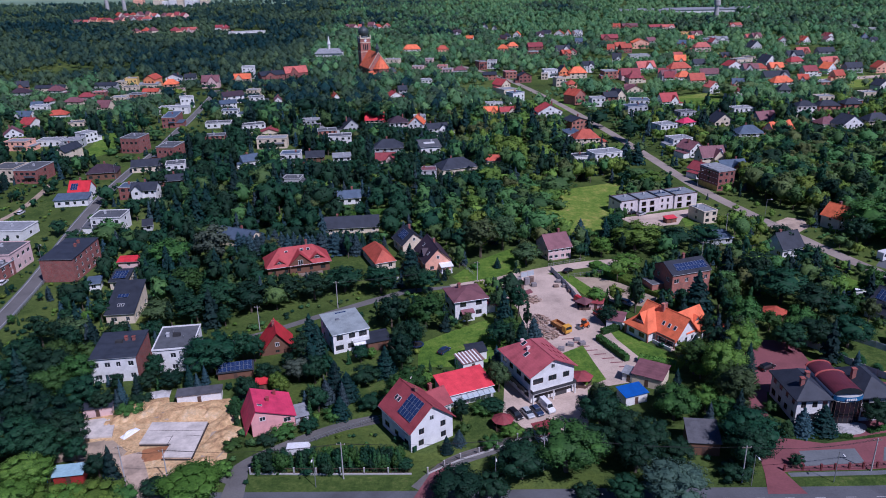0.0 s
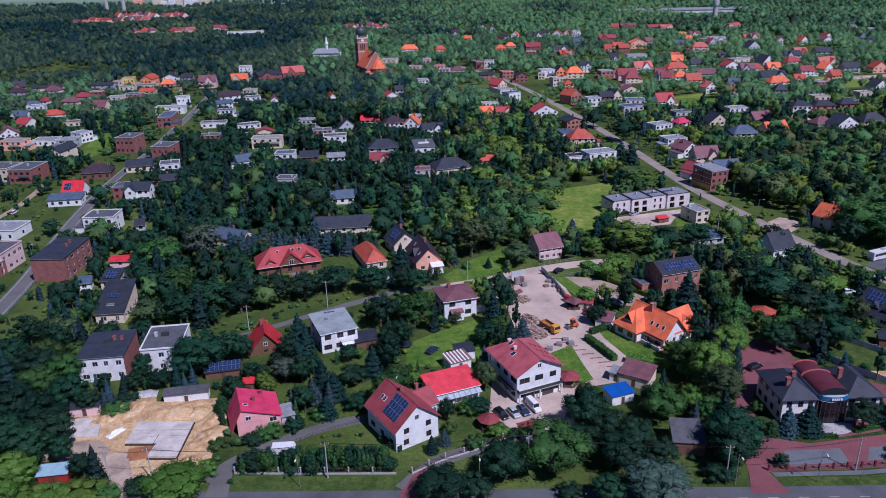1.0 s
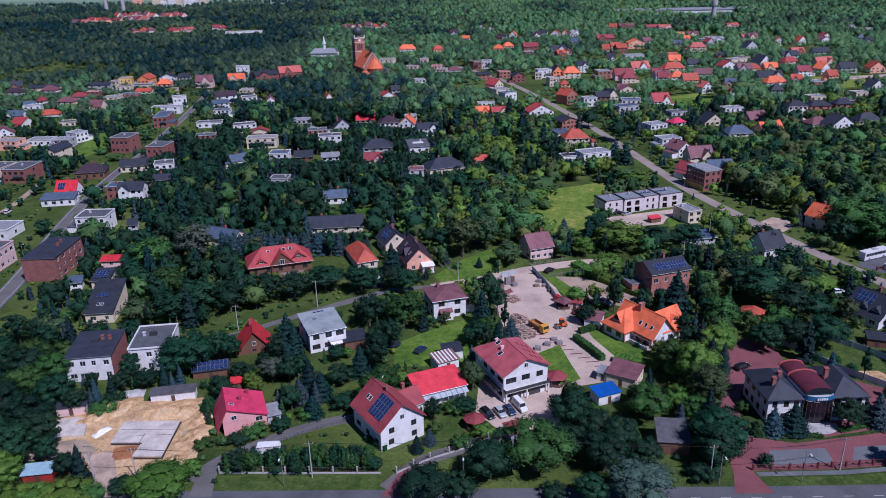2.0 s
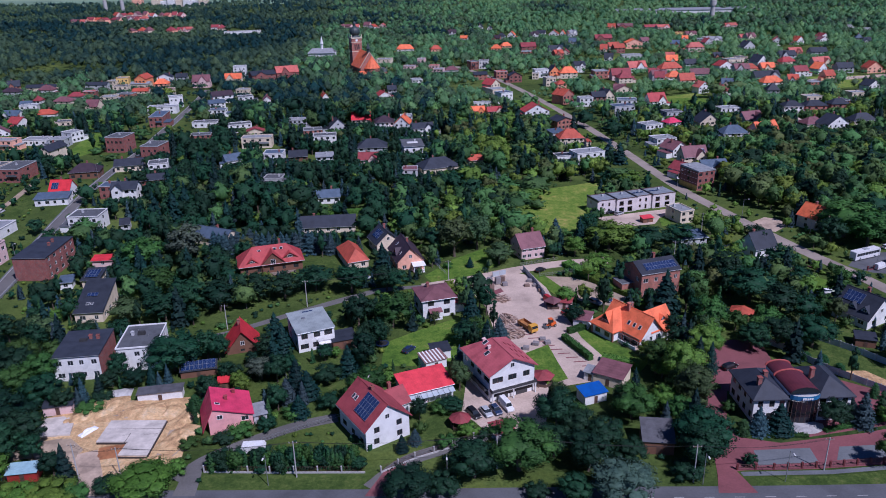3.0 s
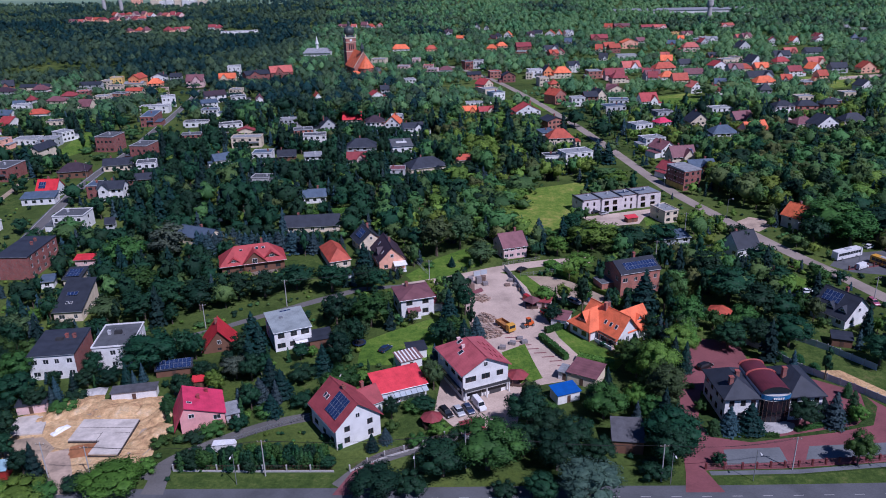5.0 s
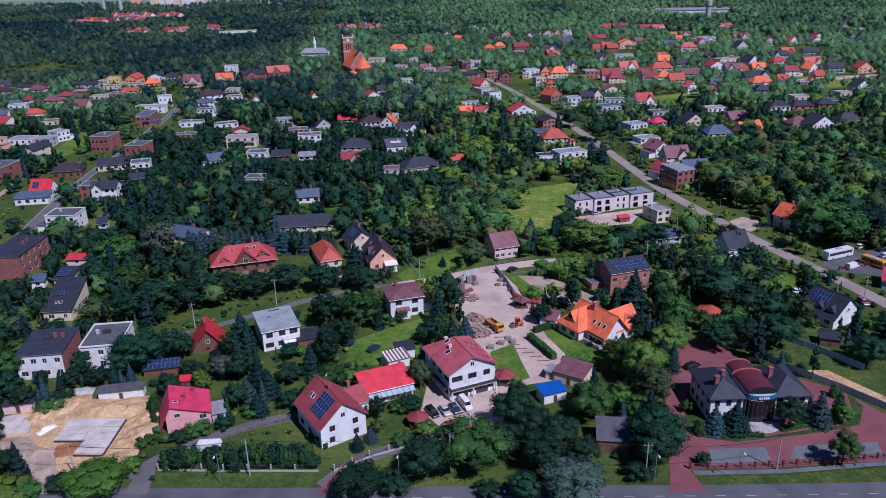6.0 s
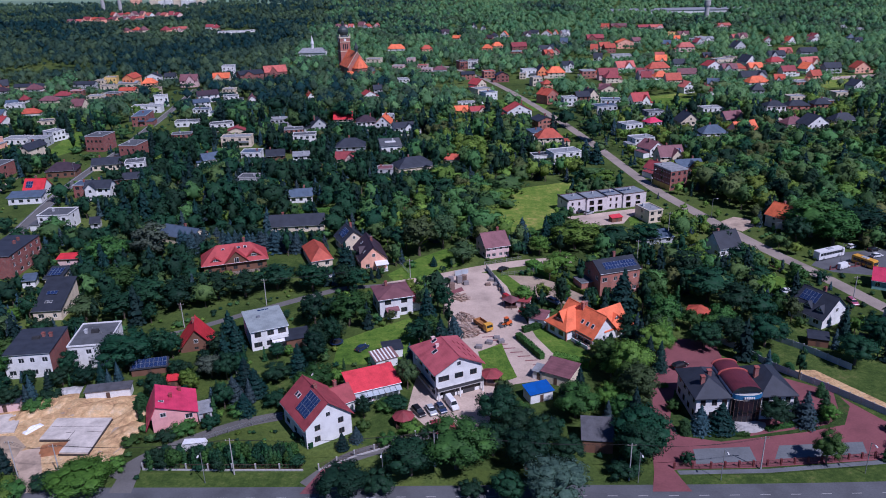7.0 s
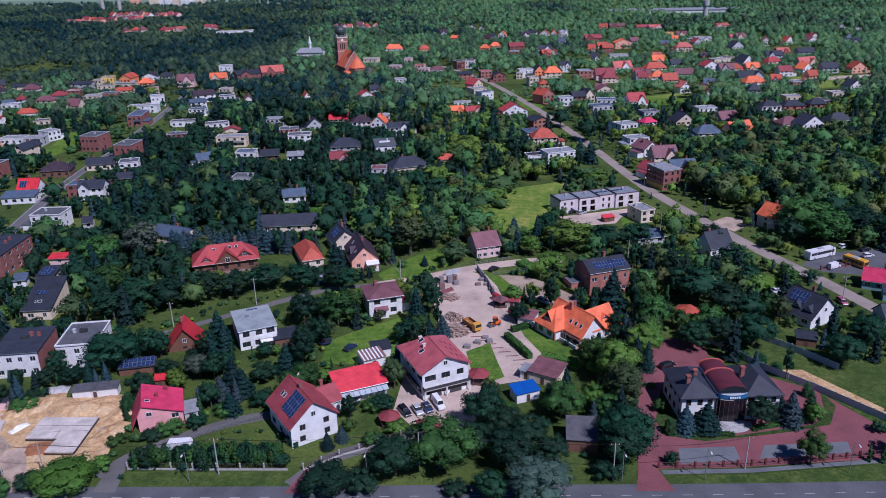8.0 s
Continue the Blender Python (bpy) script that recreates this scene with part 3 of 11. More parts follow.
def church(x, y, heading):
    """The nave runs back from a street gable with a polygonal apse; the bell tower stands behind."""
    ob = thing("church", x, y, 0, heading, "red brick church with orange roofs and a domed bell tower", "church")
    FOOT.append((x, y, 14, 26, heading, 20))
    bm_, rm = wall_mat("brick_light"), roof_mat("orange")
    pale = wall_mat("cream")
    dark = surface("patina", (0.045, 0.06, 0.06), 0.5, 3, 0.4, 0.3, 0.1)
    hw, f, e, top = 9.2, -14.0, 11.5, 24.8
    nave = part("nave", M().box(-hw, hw, f, 16, -0.3, e).poly((-hw, f, e), (hw, f, e), (0, f, top - 0.3)).poly((hw, 16, e), (-hw, 16, e), (0, 16, top - 0.3)), bm_, ob)
    n = M()
    n.slab([(-hw - 0.8, f + 0.4, e - 0.8), (0, f + 0.4, top), (0, 16.3, top), (-hw - 0.8, 16.3, e - 0.8)], 0.4)
    n.slab([(0, f + 0.4, top), (hw + 0.8, f + 0.4, e - 0.8), (hw + 0.8, 16.3, e - 0.8), (0, 16.3, top)], 0.4)
    part("nave_roof", n, rm, ob)
    cop = M()
    for sx in (-1, 1):
        cop.slab([(sx * (hw + 0.9), f - 0.35, e - 0.5), (sx * (hw + 0.9), f + 0.45, e - 0.5), (0, f + 0.45, top + 0.5), (0, f - 0.35, top + 0.5)][::sx], 0.5)
    part("gable_coping", cop, pale, ob, "pale stone gable coping")
    for sx in (-1, 1):
        for k in range(4):
            w = part("nave_window", pane_mesh(1.5, 5.0), None, nave)
            w.matrix_basis = pose(sx * (hw + 0.06), -8 + k * 6.2, 4.0, 0, 0, 90 * sx)
            part("buttress", M().box(min(sx * hw, sx * (hw + 1)), max(sx * hw, sx * (hw + 1)), -11.6 + k * 6.2, -10.6 + k * 6.2, -0.3, 8.5), bm_, nave)
    ring = [(1.8 + math.cos(q) * 7.0, f + math.sin(q) * 7.0) for q in [math.pi + math.pi * i / 6 for i in range(7)]]
    apse, cone = M(), M()
    for (p, q), (r, t) in zip(ring, ring[1:]):
        apse.poly((p, q, -0.3), (r, t, -0.3), (r, t, 10.6), (p, q, 10.6))
        grow = lambda u, v: (1.8 + (u - 1.8) * 1.09, f + (v - f) * 1.09)
        cone.poly((*grow(p, q), 10.4), (*grow(r, t), 10.4), (1.8, f - 0.4, 21.5))
    ap = part("apse", apse, bm_, ob)
    part("apse_roof", cone, rm, ob)
    for i in range(6):
        (p, q), (r, t) = ring[i], ring[i + 1]
        w = part("apse_window", pane_mesh(1.1, 4.2), None, ap)
        w.matrix_basis = pose((p + r) / 2 * 1.01 - 0.018, (q + t) / 2 + (q + t - 2 * f) * 0.006, 4.0, 0, 0, -75 + 30 * i)
    part("sacristy", M().box(-hw - 1, -3.2, f - 5, f, -0.3, 5.2), bm_, ob)
    part("sacristy_roof", M().slab([(-hw - 1.5, f - 5.5, 4.9), (-2.8, f - 5.5, 4.9), (-2.8, f, 8.2), (-hw - 1.5, f, 8.2)], 0.3), rm, ob)
    part("side_chapel", M().tube((hw + 3, f - 2, -0.3), (hw + 3, f - 2, 7.0), 4.0, 4.0, 10), bm_, ob)
    part("side_chapel_dome", M().tube((hw + 3, f - 2, 7.0), (hw + 3, f - 2, 9.0), 4.3, 3.2, 10).tube((hw + 3, f - 2, 9.0), (hw + 3, f - 2, 10.8), 3.2, 0.6, 10), dark, ob, "dark lead dome")
    # tower behind the nave
    tx, ty, k = -3.0, 20.5, 4.9
    tw = part("tower", M().box(tx - k, tx + k, ty - k, ty + k, -0.3, 35.5), bm_, ob)
    band = M()
    for z0, z1, g in ((22.6, 23.2, 0.25), (31.2, 31.8, 0.25), (34.9, 35.9, 0.5)):
        band.box(tx - k - g, tx + k + g, ty - k - g, ty + k + g, z0, z1)
    part("cornice", band, pale, tw, "pale stone bands")
    for turn, ox, oy in ((0, 0, -1), (90, 1, 0), (270, -1, 0)):
        for j in (-1.9, 0, 1.9):
            w = part("belfry_window", pane_mesh(1.15, 5.2), None, tw)
            w.matrix_basis = pose(tx + ox * (k + 0.06) + (j if oy else 0), ty + oy * (k + 0.06) + (j if ox else 0), 24.6, 0, 0, turn)
        part("clock_face", M().tube((0, 0.02, 0), (0, -0.14, 0), 1.25, 1.25, 20), FRAME, tw, "white round clock face").matrix_basis = pose(tx + ox * k, ty + oy * k, 33.3, 0, 0, turn)
    for sx in (-1, 1):
        for sy in (-1, 1):
            part("pinnacle", M().tube((tx + sx * k, ty + sy * k, 35.9), (tx + sx * k, ty + sy * k, 37.2), 0.55, 0.55, 6).tube((tx + sx * k, ty + sy * k, 37.2), (tx + sx * k, ty + sy * k, 39.0), 0.6, 0.05, 6), pale, tw)
    dome = M()
    prof = [(5.0, 35.9), (4.3, 36.8), (3.6, 37.6), (4.6, 38.8), (5.1, 40.5), (4.9, 42.4), (3.9, 44.2), (2.3, 45.4), (1.3, 46.0), (1.2, 48.0), (1.7, 48.3), (1.4, 49.3), (0.5, 50.2), (0.12, 50.6), (0.12, 53.2)]
    for (r0, z0), (r1, z1) in zip(prof, prof[1:]):
        for i in range(16):
            q0, q1 = 2 * math.pi * i / 16, 2 * math.pi * (i + 1) / 16
            dome.poly(*[(tx + r * math.cos(q), ty + r * math.sin(q), z) for r, q, z in ((r0, q0, z0), (r0, q1, z0), (r1, q1, z1), (r1, q0, z1))])
    part("dome", dome, dark, ob, "dark onion dome with lantern and spire")
    sp = M()
    for (r0, z0), (r1, z1) in zip(((1.5, 24), (1.5, 27.4), (2.2, 27.6), (1.7, 29)), ((1.5, 27.4), (2.2, 27.6), (1.7, 29), (0.1, 33.5))):
        sp.tube((0, f + 3, z0), (0, f + 3, z1), r0, r1, 8)
    part("ridge_turret", sp, dark, ob, "slender dark ridge turret")


def chapel(x, y):
    ob = thing("chapel", x, y, 0, 0, "white chapel with a slim bell turret", "chapel")
    FOOT.append((x, y, 16, 8, 0, 10))
    part("wall", M().box(-15, 15, -6, 6, -0.3, 9), wall_mat("white"), ob)
    r = M()
    r.slab([(-16, -7, 9), (16, -7, 9), (11, 0, 14), (-11, 0, 14)], 0.3).slab([(-11, 0, 14), (11, 0, 14), (16, 7, 9), (-16, 7, 9)], 0.3)
    part("roof", r, roof_mat("light"), ob)
    t = M()
    for (r0, z0), (r1, z1) in zip(((1.5, 12), (1.5, 18), (2.2, 18.5), (1.4, 21)), ((1.5, 18), (2.2, 18.5), (1.4, 21), (0.2, 27))):
        t.tube((0, 0, z0), (0, 0, z1), r0, r1, 8)
    part("bell_turret", t, wall_mat("white"), ob)


def far_works(a, b, c, d, e, f):
    for q in (a, b):
        ob = thing("chimney_stack", q[0], q[1], 0, 0, "tall grey concrete industrial chimney far away", "chimney")
        part("shaft", M().tube((0, 0, 0), (0, 0, 95), 5.0, 3.4, 14), CONCRETE, ob)
        part("rim", M().tube((0, 0, 92), (0, 0, 95.5), 3.9, 3.9, 14), CONCRETE, ob)
    ob = thing("factory", c[0], c[1], 0, 0, "pale distant factory hall with towers", "factory")
    FOOT.append((c[0], c[1], 85, 40, 0, 20))
    for i in range(7):
        hgt = (28, 18, 36, 22, 44, 20, 30)[i]
        part("hall", M().box(-80 + i * 22, -60 + i * 22, -12 + (i % 2) * 6, 22, -0.3, hgt).box(-79 + i * 22, -61 + i * 22, -11 + (i % 2) * 6, 21, hgt, hgt + 1), wall_mat("white" if i % 3 else "cream"), ob)
    ob = thing("tower_block", e[0], e[1], 0, 0, "brown brick tower far away", "tower")
    part("wall", M().box(-14, 14, -10, 10, -0.3, 55), wall_mat("peach"), ob)
    ob = thing("warehouse", d[0], d[1], 0, -3, "long pale warehouse on the horizon", "warehouse")
    FOOT.append((d[0], d[1], 160, 40, 0, 10))
    part("wall", M().box(-150, 130, -30, 40, -0.3, 10), wall_mat("white"), ob)
    part("roof", M().box(-151, 131, -31, 41, 10, 10.8), roof_mat("light"), ob)
    ob = thing("water_tower", f[0], f[1], 0, 0, "pale concrete water tower above the trees", "tower")
    part("shaft", M().tube((0, 0, 0), (0, 0, 28), 4.2, 3.6, 14), CONCRETE, ob)
    part("tank", M().tube((0, 0, 27), (0, 0, 35), 5.2, 5.2, 14), CONCRETE, ob)




def office(x, y, heading, w, d):
    """Two hipped wings beside a barrel-vaulted centre with a round glazed entrance."""
    h, rh, c = 6.4, 3.0, 3.3
    ob = thing("office_building", x, y, 0, heading, "white two-storey office with slate hipped roofs and a maroon barrel vault", "office building")
    FOOT.append((x, y, w / 2, d / 2, heading, h))
    hw, hd = w / 2, d / 2
    walls = M()
    for o, ux, width, n, turn in (((-hw, -hd), (1, 0), hw - c, 3, 0), ((c, -hd), (1, 0), hw - c, 3, 0), ((hw, -hd), (0, 1), d, 4, 90), ((-hw, hd), (0, -1), d, 4, 270), ((hw, hd), (-1, 0), w, 0, 180), ((-c, -hd), (1, 0), 2 * c, 0, 0)):
        holes = openings(width, h, n, 2, 1.5, 1.6)
        wall_face(walls, o, ux, width, -0.3, h, holes)
        for u0, u1, v0, v1 in holes:
            u = (u0 + u1) / 2
            add_window(ob, o[0] + ux[0] * u - ux[1] * 0.1, o[1] + ux[1] * u + ux[0] * 0.1, v0, turn, u1 - u0, v1 - v0, False, DARKFRAME)
    part("wall", walls, wall_mat("white"), ob)
    rm = roof_mat("slate")
    for s in (-1, 1):
        R = M()
        a, b, e = s * c * 0.9, s * (hw + 0.7), hd + 0.7
        z0, z1 = h + 0.05, h + rh
        mid = (a + b) / 2
        run = abs(b - a) / 2
        A, B = (mid, -e + run, z1), (mid, e - run, z1)
        l, r = min(a, b), max(a, b)
        cs = [(l, -e, z0), (r, -e, z0), (r, e, z0), (l, e, z0)]
        R.poly(cs[0], cs[1], A), R.poly(cs[1], cs[2], B, A), R.poly(cs[2], cs[3], B), R.poly(cs[3], cs[0], A, B)
        R.slab(cs, 0.25)
        part("wing_roof", R, rm, ob)
    for u, v in ((-6.6, -0.4), (-9.0, -2.9), (4.8, 0.2)):
        part("chimney", M().box(u - 0.45, u + 0.45, v - 0.45, v + 0.45, h + 0.9, h + rh + 0.6).box(u - 0.55, u + 0.55, v - 0.55, v + 0.55, h + rh + 0.6, h + rh + 0.75), wall_mat("brick"), ob)
    maroon = surface("vault_maroon", (0.10, 0.022, 0.028), 0.45, 3, 0.4, 0.25, 0.1)
    trim = surface("vault_trim", (0.42, 0.10, 0.08), 0.5, 4, 0.6, 0.15, 0)
    for y0, y1, r, z in ((-hd - 0.5, hd * 0.2, 3.4, h + 1.2), (hd * 0.2, hd + 0.4, 2.9, h + 0.9)):
        v, rimm = M(), M()
        seg = 14
        for i in range(seg):
            p, q = math.pi * i / seg, math.pi * (i + 1) / seg
            a, b = (math.cos(p) * r, z + math.sin(p) * r * 0.46), (math.cos(q) * r, z + math.sin(q) * r * 0.46)
            v.poly((a[0], y0, a[1]), (a[0], y1, a[1]), (b[0], y1, b[1]), (b[0], y0, b[1]))
            for yy in (y1,):
                k = 1.08
                rimm.poly((a[0], yy, a[1]), (a[0] * k, yy, a[1] + 0.15), (b[0] * k, yy, b[1] + 0.15), (b[0], yy, b[1]))
                rimm.poly((a[0] * k, yy, a[1] + 0.15), (a[0] * k, yy + 0.35, a[1] + 0.15), (b[0] * k, yy + 0.35, b[1] + 0.15), (b[0] * k, yy, b[1] + 0.15))
        part("vault", v, maroon, ob, "maroon barrel vault", True)
        part("vault_rim", rimm, trim, ob, "orange-red arched rim")
        side = M().box(-r, r, y0 + 0.3, y1 - 0.02, h - 0.2, z)
        part("vault_base", side, wall_mat("white"), ob)
        for yy in (y0 + 0.02, y1 - 0.02):
            part("lunette", M().poly(*[(math.cos(math.pi * i / 10) * r * 0.98, yy, z + math.sin(math.pi * i / 10) * r * 0.48) for i in range(11)]), GLASS if yy < 0 else wall_mat("brick_light"), ob)
    dark = surface("bronze_glass", (0.012, 0.012, 0.018), 0.12, 2, 0.5, 0.1, 0)
    n = 10
    for i in range(n):
        p, q = math.pi + math.pi * i / n, math.pi + math.pi * (i + 1) / n
        R0 = 3.5
        for z0, z1 in ((0.3, 3.0), (3.1, 6.2), (6.3, 7.2)):
            part("glass_panel", M().poly((math.cos(p) * R0, -hd + math.sin(p) * R0 * 0.5, z0), (math.cos(q) * R0, -hd + math.sin(q) * R0 * 0.5, z0), (math.cos(q) * R0, -hd + math.sin(q) * R0 * 0.5, z1), (math.cos(p) * R0, -hd + math.sin(p) * R0 * 0.5, z1)), dark, ob)
    mull = M()
    for i in range(n + 1):
        p = math.pi + math.pi * i / n
        mull.tube((math.cos(p) * 3.52, -hd + math.sin(p) * 3.52 * 0.5, 0), (math.cos(p) * 3.52, -hd + math.sin(p) * 3.52 * 0.5, 7.3), 0.05, 0.05, 4)
    part("mullions", mull, DARKFRAME, ob)
    blue = surface("sign_blue", (0.04, 0.14, 0.30), 0.4, 4, 0.6, 0.2, 0)
    sg = M()
    for i in range(1, n - 1):
        p, q = math.pi + math.pi * i / n, math.pi + math.pi * (i + 1) / n
        sg.poly((math.cos(p) * 3.62, -hd + math.sin(p) * 3.62 * 0.5, 6.5), (math.cos(q) * 3.62, -hd + math.sin(q) * 3.62 * 0.5, 6.5), (math.cos(q) * 3.62, -hd + math.sin(q) * 3.62 * 0.5, 7.6), (math.cos(p) * 3.62, -hd + math.sin(p) * 3.62 * 0.5, 7.6))
    sign = part("sign", sg, blue, ob, "blue curved sign with pale bars")
    for k in range(5):
        part("sign_bar", M().box(-1.2 + k * 0.5, -0.85 + k * 0.5, -hd - 1.95, -hd - 1.87, 6.8, 7.3), WHITEPAINT, sign)
    for k in range(6):
        r = 4.6 - k * 0.4
        m = M()
        ring = [(math.cos(q) * r, -hd - 1.4 + math.sin(q) * r * 0.8, 0.12 * (k + 1)) for q in [math.pi + math.pi * i / 12 for i in range(13)]]
        m.slab(ring, 0.13 * (k + 1))
        part("step", m, CONCRETE, ob)


def orange_house(x, y, heading, w, d):
    rh = 5.0
    ob, rp = house(x, y, heading, w, d, 3.3, 'gable_x', rh, 'white', 'orange', (4, 3), 1, 0.8, 1, 0)
    rm, hw, hd = roof_mat("orange"), w / 2, d / 2
    k = rh / hd
    # hipped wing that stands forward of the main roof
    cx, half, front, eave, zr = -4.1, 4.65, -8.3, 3.15, 7.7
    top_y, back_y = front + half * 0.98, -hd + (zr - 3.3) / k + 0.2
    R = M()
    R.slab([(cx - half, front, eave), (cx, top_y, zr), (cx, back_y, zr), (cx - half, -hd + 0.1, eave)], 0.2)
    R.slab([(cx, top_y, zr), (cx + half, front, eave), (cx + half, -hd + 0.1, eave), (cx, back_y, zr)], 0.2)
    R.slab([(cx - half, front, eave), (cx + half, front, eave), (cx, top_y, zr)], 0.2)
    part("wing_hip_roof", R, rm, ob)
    walls = M()
    wall_face(walls, (cx - half + 0.7, front + 0.7), (1, 0), 2 * half - 1.4, -0.2, 3.2, [(1.2, 3.2, 0.8, 2.3), (4.8, 6.8, 0.8, 2.3)])
    wall_face(walls, (cx - half + 0.7, -hd), (0, -1), -front - 0.7 - hd, -0.2, 3.2, [])
    wall_face(walls, (cx + half - 0.7, front + 0.7), (0, 1), -front - 0.7 - hd, -0.2, 3.2, [])
    part("wing_front_wall", walls, wall_mat("white"), ob)
    for q in (2.2, 5.8):
        add_window(ob, cx - half + 0.7 + q, front + 0.8, 0.8, 0, 2.0, 1.5, False, DARKFRAME)
    for q in (-1, 1):
        part("corner_pier", M().box(cx + q * (half - 0.7) - 0.3, cx + q * (half - 0.7) + 0.3, front + 0.55, front + 0.95, -0.1, 3.1), wall_mat("brick_light"), ob)
    # dark glazed dormer in the front hip
    dy = front + 1.9
    part("dormer_roof", M().slab([(cx - 1.9, dy - 0.5, 4.6), (cx, dy - 0.5, 7.5), (cx, top_y + 0.6, 7.6), (cx - 1.9, dy + 0.2, 4.6)], 0.16).slab([(cx, dy - 0.5, 7.5), (cx + 1.9, dy - 0.5, 4.6), (cx + 1.9, dy + 0.2, 4.6), (cx, top_y + 0.6, 7.6)], 0.16), rm, ob)
    part("dormer_front", M().poly((cx - 1.7, dy, 4.5), (cx + 1.7, dy, 4.5), (cx, dy, 7.2)), GLASS, ob, "dark glazed dormer front")
    part("dormer_rail", M().box(cx - 1.5, cx + 1.5, dy - 0.5, dy - 0.44, 5.2, 5.28).box(cx - 1.5, cx + 1.5, dy - 0.5, dy - 0.44, 4.8, 4.86), FRAME, ob)
    pitch = math.degrees(math.atan(k))
    for u in (1.2, 3.2, 5.2):
        roof_window(ob, u, -hd * 0.74, 3.3 + 0.26 * rh + 0.05, 0, pitch, 0.9, 1.3)
    # porch
    part("porch_floor", M().box(0.8, hw + 0.4, -hd - 2.2, -hd, -0.1, 0.35), PAVING, ob)
    part("porch_wall", M().box(0.8, hw + 0.4, -hd - 2.2, -hd - 2.0, 0.35, 1.2), wall_mat("white"), ob)
    part("porch_beam", M().box(0.8, hw + 0.4, -hd - 0.75, -hd - 0.5, 2.75, 3.0), DARKFRAME, ob)
    # thin dark sheet in place of the shade inside the open porch
    part("porch_opening", M().box(1.2, hw - 0.8, -hd - 0.04, -hd + 0.02, 0.4, 2.6), GLASS, ob, "dark sheet for the shade inside the porch")
    for u in (1.0, hw * 0.6, hw + 0.2):
        part("porch_post", M().box(u - 0.15, u + 0.15, -hd - 0.8, -hd - 0.5, 0.3, 2.75), wall_mat("brick_light"), ob)
    # rear wing with its own gables
    cx = hw * 0.42
    R = M()
    R.slab([(cx - 4.2, 0, 3.4), (cx, 0, 8.3), (cx, hd + 5.5, 8.3), (cx - 4.2, hd + 5.5, 3.4)], 0.2)
    R.slab([(cx, 0, 8.3), (cx + 4.2, 0, 3.4), (cx + 4.2, hd + 5.5, 3.4), (cx, hd + 5.5, 8.3)], 0.2)
    part("wing_roof", R, rm, ob)
    part("wing_wall", M().box(cx - 3.6, cx + 3.6, hd, hd + 5.0, -0.2, 3.6).poly((cx + 3.6, hd + 5.0, 3.6), (cx - 3.6, hd + 5.0, 3.6), (cx, hd + 5.0, 8.0)), wall_mat("white"), ob)
    dormer(ob, cx + 2.6, hd + 1.5, 4.9, 1.3, 2.0, 2.4, "orange", "white", 90)
    part("chimney", M().box(-1.6, -0.7, -1.0, -0.2, 6.5, 9.6).box(-1.7, -0.6, -1.1, -0.1, 9.6, 9.75), wall_mat("brick_light"), ob)
    # open carport running off the gable
    part("carport_roof", M().slab([(hw - 1.0, hd + 1.0, 3.0), (hw + 1.2, hd + 1.0, 2.7), (hw + 1.2, hd + 10.0, 2.7), (hw - 1.0, hd + 10.0, 3.0)], 0.2), rm, ob)
    part("carport_gable", M().slab([(hw + 1.2, hd + 8.2, 2.75), (hw + 5.5, hd + 8.2, 2.75), (hw + 5.5, hd + 10.0, 2.95), (hw + 1.2, hd + 10.0, 2.95)], 0.2), rm, ob)
    for u, v in ((hw + 1.0, hd + 1.3), (hw + 1.0, hd + 5.5), (hw + 5.3, hd + 8.4), (hw + 5.3, hd + 9.8)):
        part("carport_post", M().box(u - 0.12, u + 0.12, v - 0.12, v + 0.12, 0, 2.6), wall_mat("white"), ob)


def dormer(ob, x, y, z, half, hgt, back, cover, wall="wood", turn=0.0, glaze=True):
    """A small gabled dormer that looks to the local -y of turn."""
    base = pose(x, y, z, 0, 0, turn)
    R = M()
    R.slab([(-half - 0.3, -0.4, hgt * 0.12), (0, -0.4, hgt), (0, back, hgt), (-half - 0.3, back * 0.25, hgt * 0.12)], 0.14)
    R.slab([(0, -0.4, hgt), (half + 0.3, -0.4, hgt * 0.12), (half + 0.3, back * 0.25, hgt * 0.12), (0, back, hgt)], 0.14)
    part("dormer_roof", R, roof_mat(cover), ob).matrix_basis = base
    part("dormer_wall", M().poly((-half, 0, 0), (half, 0, 0), (half, 0, hgt * 0.2), (0, 0, hgt - 0.15), (-half, 0, hgt * 0.2)), wall_mat(wall), ob).matrix_basis = base
    if glaze:
        w = part("dormer_window", window_mesh(min(1.6, half), hgt * 0.4, FRAME), None, ob)
        w.matrix_basis = base @ pose(0, -0.03, 0.25)
        part("pane", pane_mesh(min(1.6, half), hgt * 0.4), None, w)


